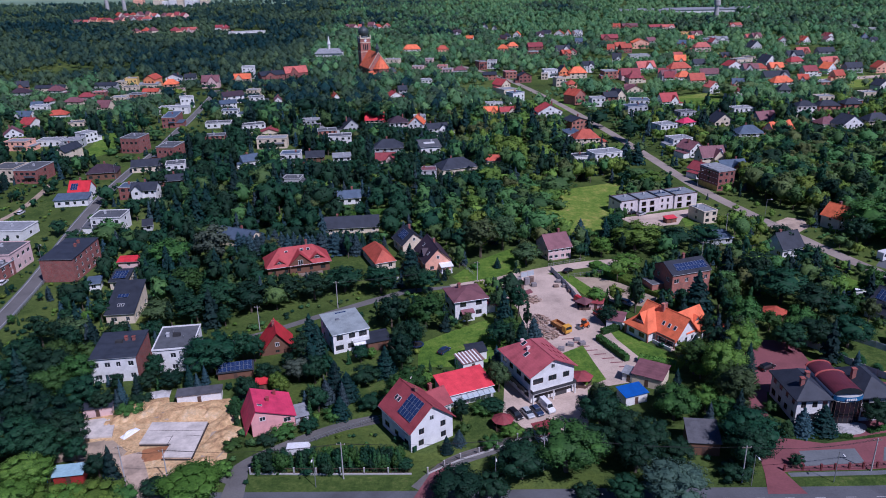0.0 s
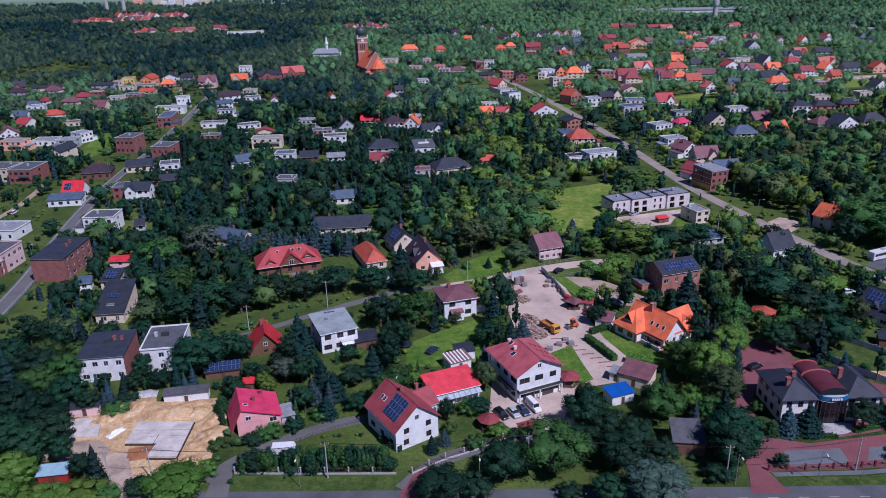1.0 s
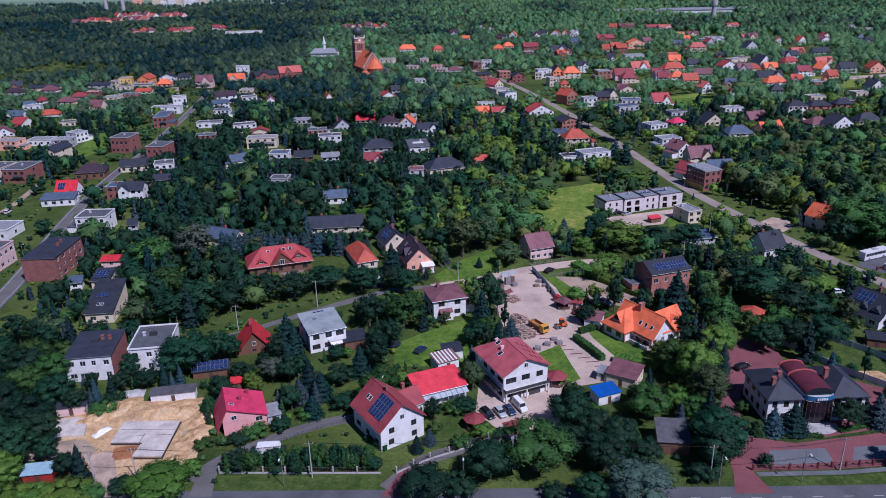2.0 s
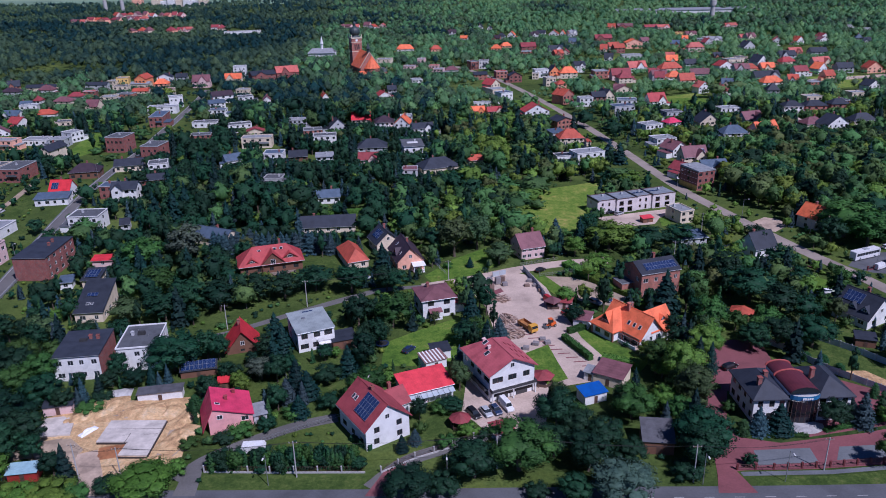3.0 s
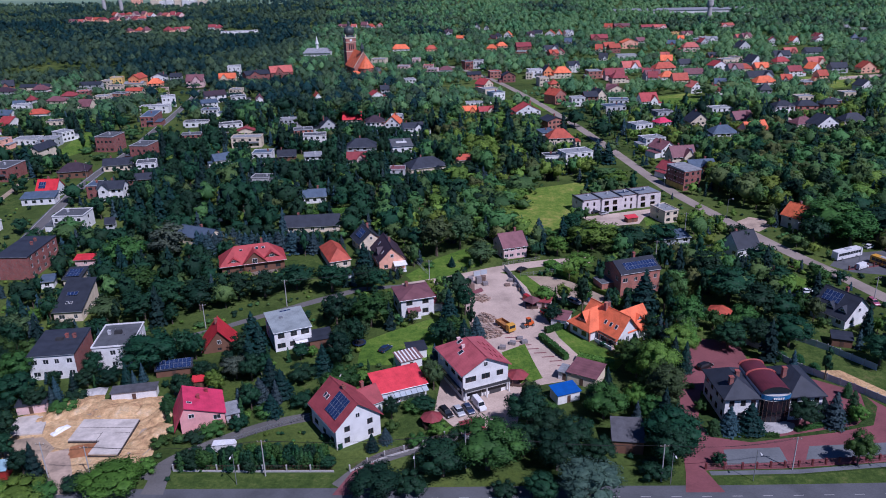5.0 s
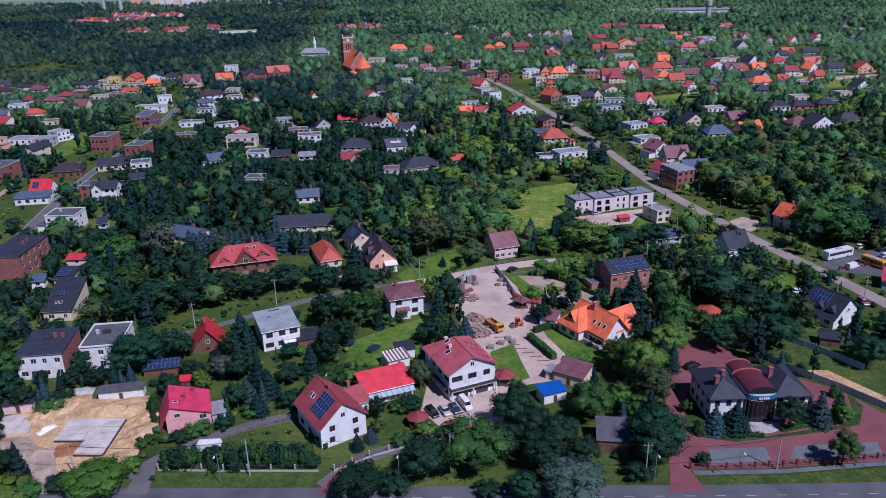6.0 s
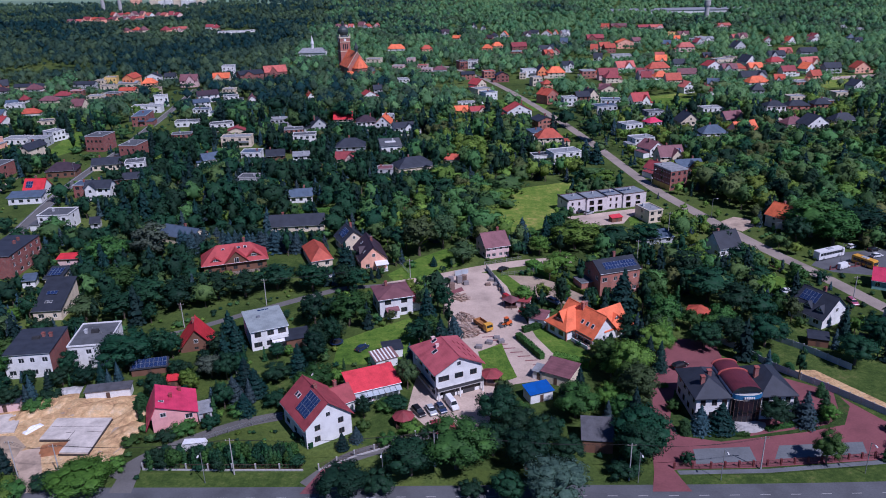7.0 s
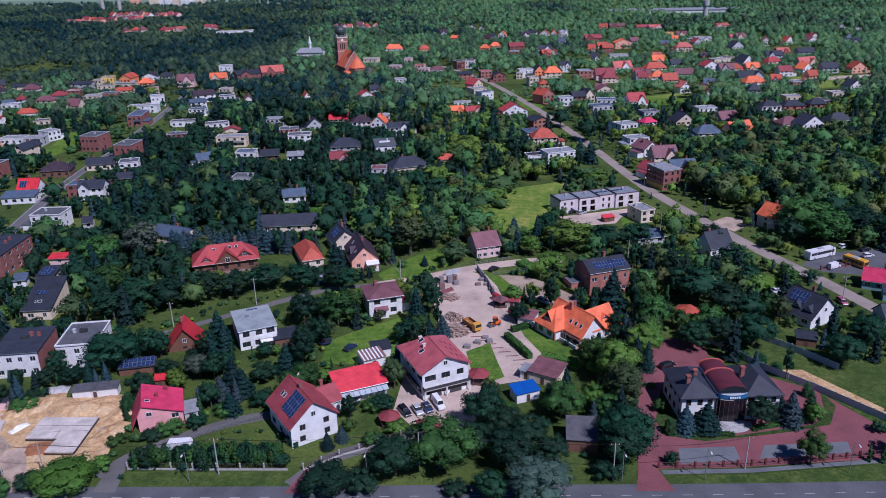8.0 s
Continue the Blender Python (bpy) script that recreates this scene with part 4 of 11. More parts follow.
def terrace(x, y, heading, w, d):
    """A white row of modern houses with roof parapets, recessed dark balconies and stepped units."""
    ob = thing("terraced_block", x, y, 0, heading, "white modern terraced block with dark balconies and flat roofs", "terraced houses")
    FOOT.append((x, y, w / 2, d / 2, heading, 6))
    spans = (0.0, 0.235, 0.49, 0.70, 1.0)
    white = surface("terrace_render", (0.62, 0.56, 0.55), 0.9, 8.0, 0.5, 0.16, 0.15)
    n = 4
    for i in range(n):
        x0, u = -w / 2 + spans[i] * w, (spans[i + 1] - spans[i]) * w
        wide = i % 2 == 1
        step = 0.0 if wide else 0.7
        walls = M()
        front = -d / 2 + step
        if wide:
            a, b = u * 0.13, u * 0.55
            holes = [(a, a + 2.3, 0.1, 2.3), (b, b + 2.3, 0.1, 2.3), (a, a + 2.0, 3.0, 5.0), (b, b + 2.0, 3.0, 5.0)]
        else:
            a, b = u * 0.22, u * 0.58
            holes = [(a, a + 0.9, 0.9, 2.2), (b, b + 0.9, 0.1, 2.2), (a, a + 0.9, 3.5, 4.9), (b, b + 0.9, 3.2, 4.9)]
        wall_face(walls, (x0, front), (1, 0), u, -0.3, 5.8, holes, 0.35)
        wall_face(walls, (x0 + u, front), (0, 1), d - step, -0.3, 5.8, [(3, 4, 3.4, 4.7), (6, 7, 3.4, 4.7), (6, 7, 0.8, 2.0)] if i == n - 1 else [])
        wall_face(walls, (x0 + u, d / 2), (-1, 0), u, -0.3, 5.8, [])
        wall_face(walls, (x0, d / 2), (0, -1), d - step, -0.3, 5.8, [(3, 4, 3.4, 4.7), (6, 7, 1, 2.2)] if i == 0 else [])
        un = part("unit", walls, white, ob)
        for a, b, c, e in holes:
            wq = part("window", window_mesh(b - a, e - c, DARKFRAME), None, un)
            wq.matrix_basis = pose(x0 + (a + b) / 2, front + 0.3, c)
            if wide and c > 2:
                for z in (0.25, 0.5, 0.75, 1.0):
                    part("balcony_rail", M().box(x0 + a - 0.1, x0 + b + 0.1, front - 0.06, front - 0.03, c + z - 0.05, c + z), DARKFRAME, un)
        part("roof", M().box(x0, x0 + u, front, d / 2, 5.8, 5.95), surface("terrace_felt", (0.20, 0.22, 0.25), 0.8, 4.0, 0.5, 0.3, 0.2), ob)
        for y0, y1 in ((front - 0.02, front + 0.25), (d / 2 - 0.25, d / 2 + 0.02)):
            part("parapet", M().box(x0, x0 + u, y0, y1, 5.95, 6.2), DARKFRAME, ob)
        part("party_wall", M().box(x0 - 0.18, x0 + 0.18, -d / 2 - 0.1, d / 2 + 0.04, 5.6, 6.5), surface("dark_coping", (0.06, 0.062, 0.07), 0.6, 4, 0.6, 0.2, 0), ob)
        part("vent", M().box(x0 + u * 0.6, x0 + u * 0.6 + 0.7, 1.5, 2.2, 5.95, 6.8), wall_mat("grey"), ob)
        if i in (2, 3):
            for k in range(3):
                part("solar_panel", M().box(x0 + 0.8 + k * 2, x0 + 2.5 + k * 2, 0, 1.0, 6.15, 6.2), PANEL_MAT, ob)


# ---- ground, streets and yards ----
ground = new("ground", M().poly((-3600, -300, 0), (3600, -300, 0), (3600, 4700, 0), (-3600, 4700, 0)).mesh("ground", ground_mat()))
tagged(ground, "rough green grass and garden ground", "ground", "", "structure")
road("road", [(-138.6, 121.7), (-102.1, 121.8), (-67.6, 121.2), (-33.3, 120.2), (0.6, 119.5), (34.3, 119.0), (67.6, 118.2), (100.8, 117.9), (134.5, 118.2)], 6.6, ASPHALT, 0.06, "grey asphalt main road with dashed centre line", 0)
road("side_street", [(-138.6, 175.7), (-136.6, 193.2), (-139.4, 220.5), (-143.5, 245.4), (-152.5, 288.4), (-158.5, 322.1), (-163.2, 352.4)], 4.6, ROADGREY, 0.05, "worn grey asphalt side street beside brick blocks", 0.8)
road("back_street", [(-163.2, 352.4), (-166.6, 390.3), (-168.1, 429.0), (-174.1, 482.7), (-181.0, 548.0), (-196.0, 663.0)], 4.0, ROADGREY, 0.055, "worn asphalt street rising past brick houses", 0.7)
road("through_road", [(157.1, 190.7), (147.1, 225.4), (138.2, 252.9), (128.4, 291.0), (119.9, 328.9), (113.7, 382.2), (105.4, 453.5), (91.8, 542.6), (73.6, 638.3), (55.0, 709.5), (25.6, 784.9)], 5.6, THROUGH, 0.05, "pale asphalt road running away between houses", 0)
road("track", [(-194.1, 292.6), (-191.4, 318.9), (-194.5, 345.3), (-200.0, 374.0)], 3.2, DIRT, 0.04, "pale dirt track through grass", 0)
flat("back_lane", [(-65.2, 186.0), (-66.0, 188.7), (-52.9, 195.7), (-39.4, 205.6), (-24.6, 215.8), (-12.3, 223.5), (2.7, 225.4), (5.5, 224.3), (-12.1, 219.9), (-24.3, 212.0), (-38.9, 202.5), (-52.3, 192.9)], ROADGREY, 0.04, "shaded grey lane under trees", False)
road("lane", [(2.7, 223.6), (18.0, 228.8), (34.2, 236.1), (50.9, 241.3), (67.3, 243.4)], 5.5, PAVING, 0.045, "pale paved lane between gardens", 0)
road("drive", [(-47.0, 126.9), (-43.2, 133.3), (-34.6, 140.1), (-25.1, 145.8), (-16.2, 148.9)], 3.6, ROADGREY, 0.04, "grey gravel drive beside a pink house", 0)
road("drive", [(-6.2, 123.2), (0.9, 131.7), (9.7, 136.3), (21.7, 142.2)], 3.8, ROADGREY, 0.04, "paved drive along a pillared fence", 0)
flat("lawn", [(125.0, 224.0), (131.6, 228.0), (136.9, 219.7), (133.4, 213.2), (126.4, 212.6), (123.2, 215.9)], LAWN, 0.035, "rough bright grass beside the road", True)
flat("dirt_patch", [(134.1, 281.0), (141.2, 286.3), (146.2, 283.1), (145.3, 274.8), (138.1, 268.6), (134.6, 274.1)], TRACK, 0.03, "sandy dirt patch beside the road", True)
flat("parking", [(148.3, 233.6), (156.9, 243.7), (183.2, 247.8), (189.4, 231.4), (169.3, 222.7), (153.1, 227.4)], ASPHALT, 0.03, "dark asphalt coach park", True)
flat("yard", [(15.6, 227.5), (34.0, 234.1), (42.0, 229.7), (44.6, 208.3), (48.3, 185.8), (52.9, 172.8), (55.0, 164.6), (35.3, 159.6), (31.9, 140.7), (20.1, 140.1), (13.3, 150.0), (16.1, 174.5), (24.0, 190.4), (22.5, 207.4)], PAVING, 0.06, "beige paved storage yard with parking", True)
flat("yard", [(43.1, 230.6), (52.4, 229.1), (69.4, 215.3), (63.1, 205.2), (52.8, 209.9), (46.2, 216.6)], DIRT, 0.05, "pale sandy parking patch in grass", True)
flat("lawn", [(31.5, 177.8), (38.3, 182.3), (39.4, 173.4), (40.9, 164.1), (35.5, 160.9), (32.5, 167.9)], LAWN, 0.09, "mown green lawn beside the white house", True)
flat("lawn", [(39.9, 230.8), (43.6, 231.6), (50.1, 216.4), (47.3, 211.4), (44.4, 216.7)], LAWN, 0.085, "overgrown grass strip beside the yard fence", True)
flat("lawn", [(-7.6, 185.2), (0.4, 191.6), (15.9, 201.9), (19.2, 190.7), (12.3, 174.7), (1.7, 172.2), (-7.4, 172.6)], LAWN, 0.03, "green lawn with parked car", True)
flat("lawn", [(43.5, 186.0), (50.2, 190.9), (64.0, 172.3), (60.0, 166.6), (51.7, 174.4)], LAWN, 0.04, "mown lawn in front of the orange-roofed house", True)
flat("lawn", [(2.9, 233.0), (13.4, 247.9), (25.6, 258.5), (29.0, 241.6), (16.2, 229.8), (6.5, 225.7)], LAWN, 0.03, "sunny green lawn behind the lane", True)
flat("lawn", [(-42.9, 248.7), (-29.7, 250.6), (-23.8, 227.4), (-35.2, 228.1)], GRASS, 0.03, "back lawn with shade in its grass colour", True)
flat("lawn", [(-29.7, 170.7), (-16.8, 179.2), (-7.4, 172.6), (-7.1, 161.4), (-20.7, 154.3), (-32.5, 159.9)], GRASS, 0.03, "back garden lawn with shade in its grass colour", True)
flat("meadow", [(46.0, 274.0), (44.4, 302.3), (51.0, 324.4), (59.6, 334.0), (82.3, 343.0), (100.0, 360.0), (97.0, 335.0), (91.0, 322.0), (77.5, 316.5), (71.0, 296.0), (68.0, 280.0), (59.0, 273.0)], MEADOW, 0.03, "sunny overgrown meadow with dry patches", True)
flat("forecourt", [(73.5, 290.5), (97.2, 297.5), (107.2, 300.4), (106.0, 294.4), (99.0, 288.6), (95.0, 281.0), (84.0, 279.0), (77.0, 283.0)], PAVING, 0.045, "pale paved forecourt of the terraced houses", True)
flat("lawn", [(98.6, 288.0), (103.0, 290.4), (101.0, 279.0), (97.0, 278.0)], LAWN, 0.04, "small mown lawn beside the terraced houses", True)
flat("building_plot", [(-85.6, 139.0), (-86.5, 151.1), (-75.6, 157.9), (-56.0, 157.8), (-49.9, 146.1), (-48.5, 135.1), (-56.2, 131.9), (-61.2, 123.9), (-66.9, 123.6), (-72.4, 131.6), (-83.5, 135.8)], SAND, 0.05, "bare sandy building plot", True)
flat("lawn", [(1.0, 137.3), (9.5, 158.1), (15.0, 157.1), (14.7, 143.1), (4.9, 135.5)], GRASS, 0.03, "garden lawn with shrubs and shade in its grass colour", True)
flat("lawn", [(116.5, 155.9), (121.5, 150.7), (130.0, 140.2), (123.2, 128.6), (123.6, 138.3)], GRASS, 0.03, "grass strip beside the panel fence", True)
flat("forecourt", [(76.0, 170.7), (87.6, 182.9), (96.9, 182.5), (95.8, 170.0), (115.6, 155.4), (123.9, 138.7), (123.1, 130.5), (118.1, 128.4), (85.6, 126.3), (71.6, 126.4), (65.5, 125.6), (69.7, 144.9)], REDPAVING, 0.05, "red block paved forecourt of the office", True)
flat("forecourt_strip", [(75.9, 133.0), (88.2, 133.4), (87.8, 128.5), (74.9, 127.8)], GREYPAVING, 0.07, "grey block paved parking bays", True)
flat("forecourt_strip", [(94.7, 133.6), (113.2, 134.4), (112.0, 130.3), (91.9, 129.0)], GREYPAVING, 0.07, "grey block paved parking bays", True)
flat("verge", [(72.7, 124.0), (88.2, 124.1), (117.1, 126.5), (127.3, 127.5), (124.9, 123.7), (113.9, 120.9), (86.4, 119.4), (71.7, 119.0)], GRASS, 0.03, "mown roadside verge with shade in its grass colour", True)
flat("verge", [(-41.7, 128.6), (-6.9, 127.3), (-7.5, 121.2), (-41.5, 122.4)], GRASS, 0.03, "mown roadside verge with shade in its grass colour", True)
flat("field", [(97.9, 178.5), (107.2, 184.7), (117.1, 185.7), (124.8, 188.9), (127.7, 168.7), (140.4, 168.2), (151.8, 164.9), (135.2, 138.3), (122.7, 153.1), (108.3, 168.0)], GRASS, 0.03, "green sports pitch", True)
flat("sports_track", [(111.5, 165.0), (117.1, 164.8), (130.3, 142.9), (127.8, 138.6), (120.6, 149.0)], SAND, 0.05, "sandy strip beside the pitch", True)
flat("field", [(105.7, 770.3), (223.0, 846.4), (326.3, 852.8), (308.9, 797.8), (217.0, 777.0), (100.2, 729.1)], MEADOW, 0.03, "distant sunny grass field", True)
flat("field", [(303.9, 657.7), (395.5, 663.5), (386.6, 605.8), (303.3, 594.9)], MEADOW, 0.03, "distant sunny grass field", True)
flat("field", [(149.7, 558.6), (211.0, 588.9), (230.4, 547.6), (184.2, 498.8), (157.5, 512.3)], MEADOW, 0.03, "grassy field among houses", True)
flat("verge", [(-180.4, 284.8), (-188.8, 344.9), (-180.0, 337.7), (-171.9, 277.7)], GRASS, 0.02, "grass verge along the track", True)
flat("forecourt", [(224.2, 488.0), (268.7, 507.0), (264.4, 485.3), (222.0, 462.4)], PAVING, 0.045, "pale paved street in front of new houses", True)
flat("forecourt", [(270.7, 467.7), (288.4, 478.7), (276.9, 449.6), (260.1, 439.8)], PAVING, 0.045, "pale walled yard beside a house", True)
flat("lane", [(307.8, 641.0), (408.1, 666.5), (399.0, 650.3), (302.1, 625.8)], PAVING, 0.05, "pale sandy lane between fields", True)
flat("lawn", [(178.5, 574.6), (212.8, 559.9), (209.1, 527.3), (168.8, 510.6), (163.1, 533.0)], LAWN, 0.05, "bright overgrown grass among houses", True)
flat("lawn", [(56.3, 575.3), (108.5, 573.5), (95.2, 528.0), (62.5, 523.3)], LAWN, 0.046, "bright garden lawn among houses", True)
flat("lawn", [(-221.6, 481.9), (-214.7, 499.1), (-193.6, 440.8), (-200.0, 418.9), (-210.9, 428.1)], LAWN, 0.048, "open grass behind brick houses", True)
flat("lawn", [(-159.7, 543.1), (-142.5, 541.1), (-137.2, 513.5), (-152.7, 515.2)], LAWN, 0.03, "open grass between houses", True)
LINES.append((smooth_line([(-62.0, 188.5), (-52.5, 194.3), (-39.2, 204.0), (-24.5, 214.0), (-12.2, 221.7)]), 2.2))
OPEN.append([(45, 262), (66, 262), (68, 285), (45, 285)])
OPEN.append([(70, 262), (106, 264), (112, 286), (98, 282), (76, 284), (70, 282)])
OPEN.append([(-36.3, 202.3), (-15.8, 219.2), (-15.4, 211.5), (-31.7, 199.8)])
# ---- near houses ----
house_a, _ = house(-86.8, 175.5, 6.6, 11.6, 13.8, 7.0, 'mono', 0.6, 'white', 'slate', side='brick', cols=(4, 0), chimneys=2, over=0.2)
house_b, _ = house(-72.9, 179.9, 7.2, 10.2, 13.5, 6.6, 'flat', 0.35, 'white', 'bitumen', cols=(3, 2))
house_c, _ = house(-28.5, 188.5, 23.4, 10.3, 12.9, 5.9, 'mono', 0.5, 'white', 'zinc', cols=(3, 2), chimneys=0, over=0.3, panes=(1.8, 1.5), dark=True)
house_d, _ = house(22.9, 163.5, 23.8, 12.3, 15.0, 7.6, 'gable_y', 3.2, 'white', 'rosewood', cols=(3, 4), ridge=0.5, over=0.7, chimneys=0, back_hip=4.8, panes=(2.3, 1.5), dark=True)
house_e, _ = house(-6.9, 144.0, 33.0, 11.0, 13.0, 5.6, 'gable_y', 4.6, 'white', 'maroon', cols=(2, 3), over=0.6, panes=(1.7, 1.5), dark=True)
garage_hall, _ = house(4.3, 158.4, 22.1, 12.1, 7.7, 3.6, 'mono', 1.2, 'white', 'signal', cols=(4, 0), chimneys=0, over=0.4, storeys=1)
house_f, _ = house(6.6, 206.2, 16.5, 10.1, 10.4, 6.0, 'hip', 1.8, 'white', 'mauve', cols=(2, 2), chimneys=1, over=0.6, panes=(2.4, 1.5), dark=True)
house_g, _ = house(40.2, 251.3, 18.1, 8.9, 10.0, 4.6, 'gable_x', 3.6, 'rose', 'mauve', cols=(4, 2))
house_h, _ = house(76.4, 218.5, 17.8, 13.9, 10.4, 8.0, 'gable_x', 2.4, 'brick_light', 'slate', cols=(4, 2), over=0.3)
orange_house(62.7, 187.1, -57.0, 13.8, 8.6)
villa, _ = house(-51.8, 243.7, 17.4, 21.3, 10.4, 3.5, 'hip', 5, 'wood', 'red', cols=(5, 3), note='', over=0.8, storeys=1)
house_j, _ = house(-23.1, 248.0, 21.1, 7.2, 16.4, 3.0, 'hip', 3.4, 'cream', 'rust', cols=(2, 3), chimneys=0, over=0.4, storeys=1)
house_k, _ = house(-3.7, 245.0, 15.0, 9.2, 15.0, 4.0, 'gable_y', 4.6, 'peach', 'purple', cols=(2, 3), over=0.5, storeys=1)
house_l, _ = house(-12.6, 261.0, 24.0, 9.0, 9.6, 4.0, 'gable_y', 3.8, 'cream', 'slate', cols=(2, 2), over=0.5, storeys=1)
house(-36.6, 283.2, 4.6, 21.5, 9.1, 3.0, 'gable_x', 3, 'cream', 'slate', note='', storeys=1, cols=(5, 3))
house(-42.0, 322.1, 9.1, 9.9, 8.1, 3.2, 'gable_x', 2.2, 'white', 'blue', level=1, storeys=1, cols=(3, 1))
block_a, _ = house(-132.6, 246.3, -1.1, 11.6, 20.0, 8.4, 'mono', 0.5, 'brick', 'slate', cols=(0, 5), chimneys=2, category='brick block', over=0.2, storeys=3)
house_m, _ = house(-98.9, 210.0, 5.0, 8.2, 15.0, 3.5, 'mono', 4.4, 'cream', 'slate', over=0.4, cols=(2, 3), chimneys=0, storeys=1)
shed_pv, _ = house(-109.7, 232.9, 5.1, 5.5, 8.1, 3.0, 'mono', 1.0, 'cream', 'slate', category='garage', chimneys=0, storeys=1, cols=(2, 2))
house(-118.0, 230.6, 13.2, 4.0, 5.1, 2.6, 'mono', 0.5, 'white', 'blue', category='garage', chimneys=0, cols=(1, 0), storeys=1)
house(-113.6, 249.8, 4.2, 7.0, 4.1, 2.6, 'mono', 0.5, 'rose', 'scarlet', category='shed', chimneys=0, cols=(1, 0), storeys=1)
house(-137.2, 291.6, 1.4, 12.3, 10.4, 6.5, 'flat', 0.3, 'white', 'bitumen', level=1, cols=(4, 1))
house(-121.6, 290.2, 14.6, 3.5, 5.1, 2.8, 'gable_x', 1.6, 'grey', 'slate', category='shed', chimneys=0, cols=(1, 1), level=1, storeys=1)
house(-79.2, 272.0, -25.4, 16.1, 9.1, 3.2, 'gable_x', 2.5, 'cream', 'blue', storeys=1, cols=(5, 3))
house(-176.4, 286.1, -2.9, 17.3, 11.8, 4.0, 'flat', 0.3, 'white', 'light', level=1, storeys=1, cols=(4, 1))
house(-159.0, 250.7, -1.7, 12.5, 13.8, 7.5, 'flat', 0.3, 'rose', 'bitumen', cols=(3, 4))
house(-158.1, 240.1, -5.7, 9.5, 11.8, 5.0, 'flat', 0.2, 'brick', 'bitumen', cols=(3, 3))
house(-169.9, 328.1, 8.5, 14.4, 7.1, 3.4, 'mono', 1, 'white', 'blue', chimneys=0, level=1, storeys=1, cols=(4, 1))
# ---- the pink and the scarlet house ----
pink_house(-44.4, 142.8, 20.2, 9.8)
cabin, _ = house(-47.5, 185.6, 16.0, 8.6, 8.4, 1.5, 'gable_y', 5.2, 'wood', 'scarlet', cols=(1, 0), storeys=1, over=0.6)
house(-3.0, 151.6, 33.0, 5.0, 7.0, 3.6, 'gable_x', 2.4, 'white', 'maroon', cols=(1, 2), storeys=1, over=0.4, chimneys=1)
office(90.3, 149.6, 2.0, 22.4, 12.4)
house_n, _ = house(131.8, 194.4, 28.6, 11.8, 10.9, 3.2, 'gable_y', 5.2, 'white', 'slate', cols=(2, 3), storeys=1)
house_o, _ = house(122.4, 247.1, 19.6, 9.1, 8.3, 4.0, 'gable_x', 4.4, 'white', 'slate', over=0.5, storeys=1, cols=(3, 2))
house_p, _ = house(155.0, 274.1, 28.4, 8.9, 7.8, 5.0, 'gable_y', 4, 'cream', 'orange', over=0.5, level=1, cols=(3, 1))
house(164.2, 215.5, -28.9, 9.1, 9.1, 3.2, 'gable_x', 2.6, 'teal', 'crimson', chimneys=0, storeys=1, cols=(3, 3))
house(155.9, 190.3, 2.6, 11.3, 6.3, 3.0, 'gable_x', 3, 'grey', 'slate', storeys=1, cols=(4, 2))
terrace(90.6, 303.3, 18.1, 37.2, 9.8)
house_q, _ = house(106.1, 285.9, 19.9, 6.4, 9.8, 5.0, 'flat', 0.3, 'cream', 'light', level=1, cols=(2, 1))
house(102.1, 260.3, 11.7, 10.5, 7.1, 2.6, 'mono', 0.6, 'grey', 'blue', category='shed', chimneys=0, storeys=1, cols=(3, 2))
block_b, _ = house(128.0, 332.2, 20.7, 9.3, 12.8, 9.0, 'flat', 0.2, 'brick', 'bitumen', category='brick block', level=1, storeys=3, cols=(3, 1))
# ---- middle distance ----
house(-299.0, 534.5, -7.0, 13.0, 8.1, 5.0, 'gable_x', 3, 'white', 'blue', level=2, cols=(3, 1))
house(-304.0, 567.4, 14.7, 12.2, 8.8, 6.0, 'flat', 0.3, 'white', 'light', level=2, cols=(3, 1))
house(-278.3, 541.3, 10.0, 13.6, 8.1, 4.0, 'hip', 3, 'white', 'scarlet', level=2, storeys=1, cols=(3, 1))
house(-282.4, 510.6, 75.3, 12.7, 9.1, 4.0, 'gable_y', 3.5, 'white', 'red', level=2, storeys=1, cols=(3, 1))
house(-245.2, 498.9, 13.5, 10.6, 8.8, 6.0, 'flat', 0.3, 'cream', 'bitumen', level=1, cols=(3, 1))
house(-223.0, 463.1, 60.7, 8.7, 9.8, 6.0, 'flat', 0.3, 'white', 'light', level=1, cols=(3, 1))
house(-274.6, 473.7, 28.3, 10.9, 9.1, 4.5, 'gable_y', 4, 'white', 'mauve', level=1, cols=(3, 1))
house(-255.8, 445.8, -6.0, 14.2, 9.8, 5.5, 'flat', 0.3, 'peach', 'light', level=1, cols=(4, 1))
house(-242.2, 456.9, 0.1, 14.4, 9.8, 3.5, 'flat', 0.2, 'white', 'light', level=1, storeys=1, cols=(4, 1))
house(-223.8, 448.4, 2.7, 9.8, 9.8, 5.0, 'flat', 0.3, 'grey', 'light', level=1, cols=(3, 1))
house(-213.2, 417.7, -7.5, 6.8, 16.8, 6.0, 'gable_y', 2.5, 'cream', 'slate', level=1, cols=(2, 1))
house(-181.0, 434.5, -8.3, 11.0, 13.5, 9.0, 'flat', 0.2, 'brick', 'bitumen', level=1, cols=(4, 1))
house(-152.0, 411.0, -7.7, 10.2, 13.5, 8.5, 'flat', 0.2, 'brick', 'bitumen', level=1, cols=(3, 1))
house(-157.4, 387.6, 12.2, 14.7, 8.1, 3.5, 'gable_x', 2.5, 'cream', 'slate', level=1, storeys=1, cols=(4, 1))
house(-138.2, 377.1, 15.5, 9.5, 8.8, 6.5, 'flat', 0.2, 'white', 'bitumen', level=1, cols=(3, 1))
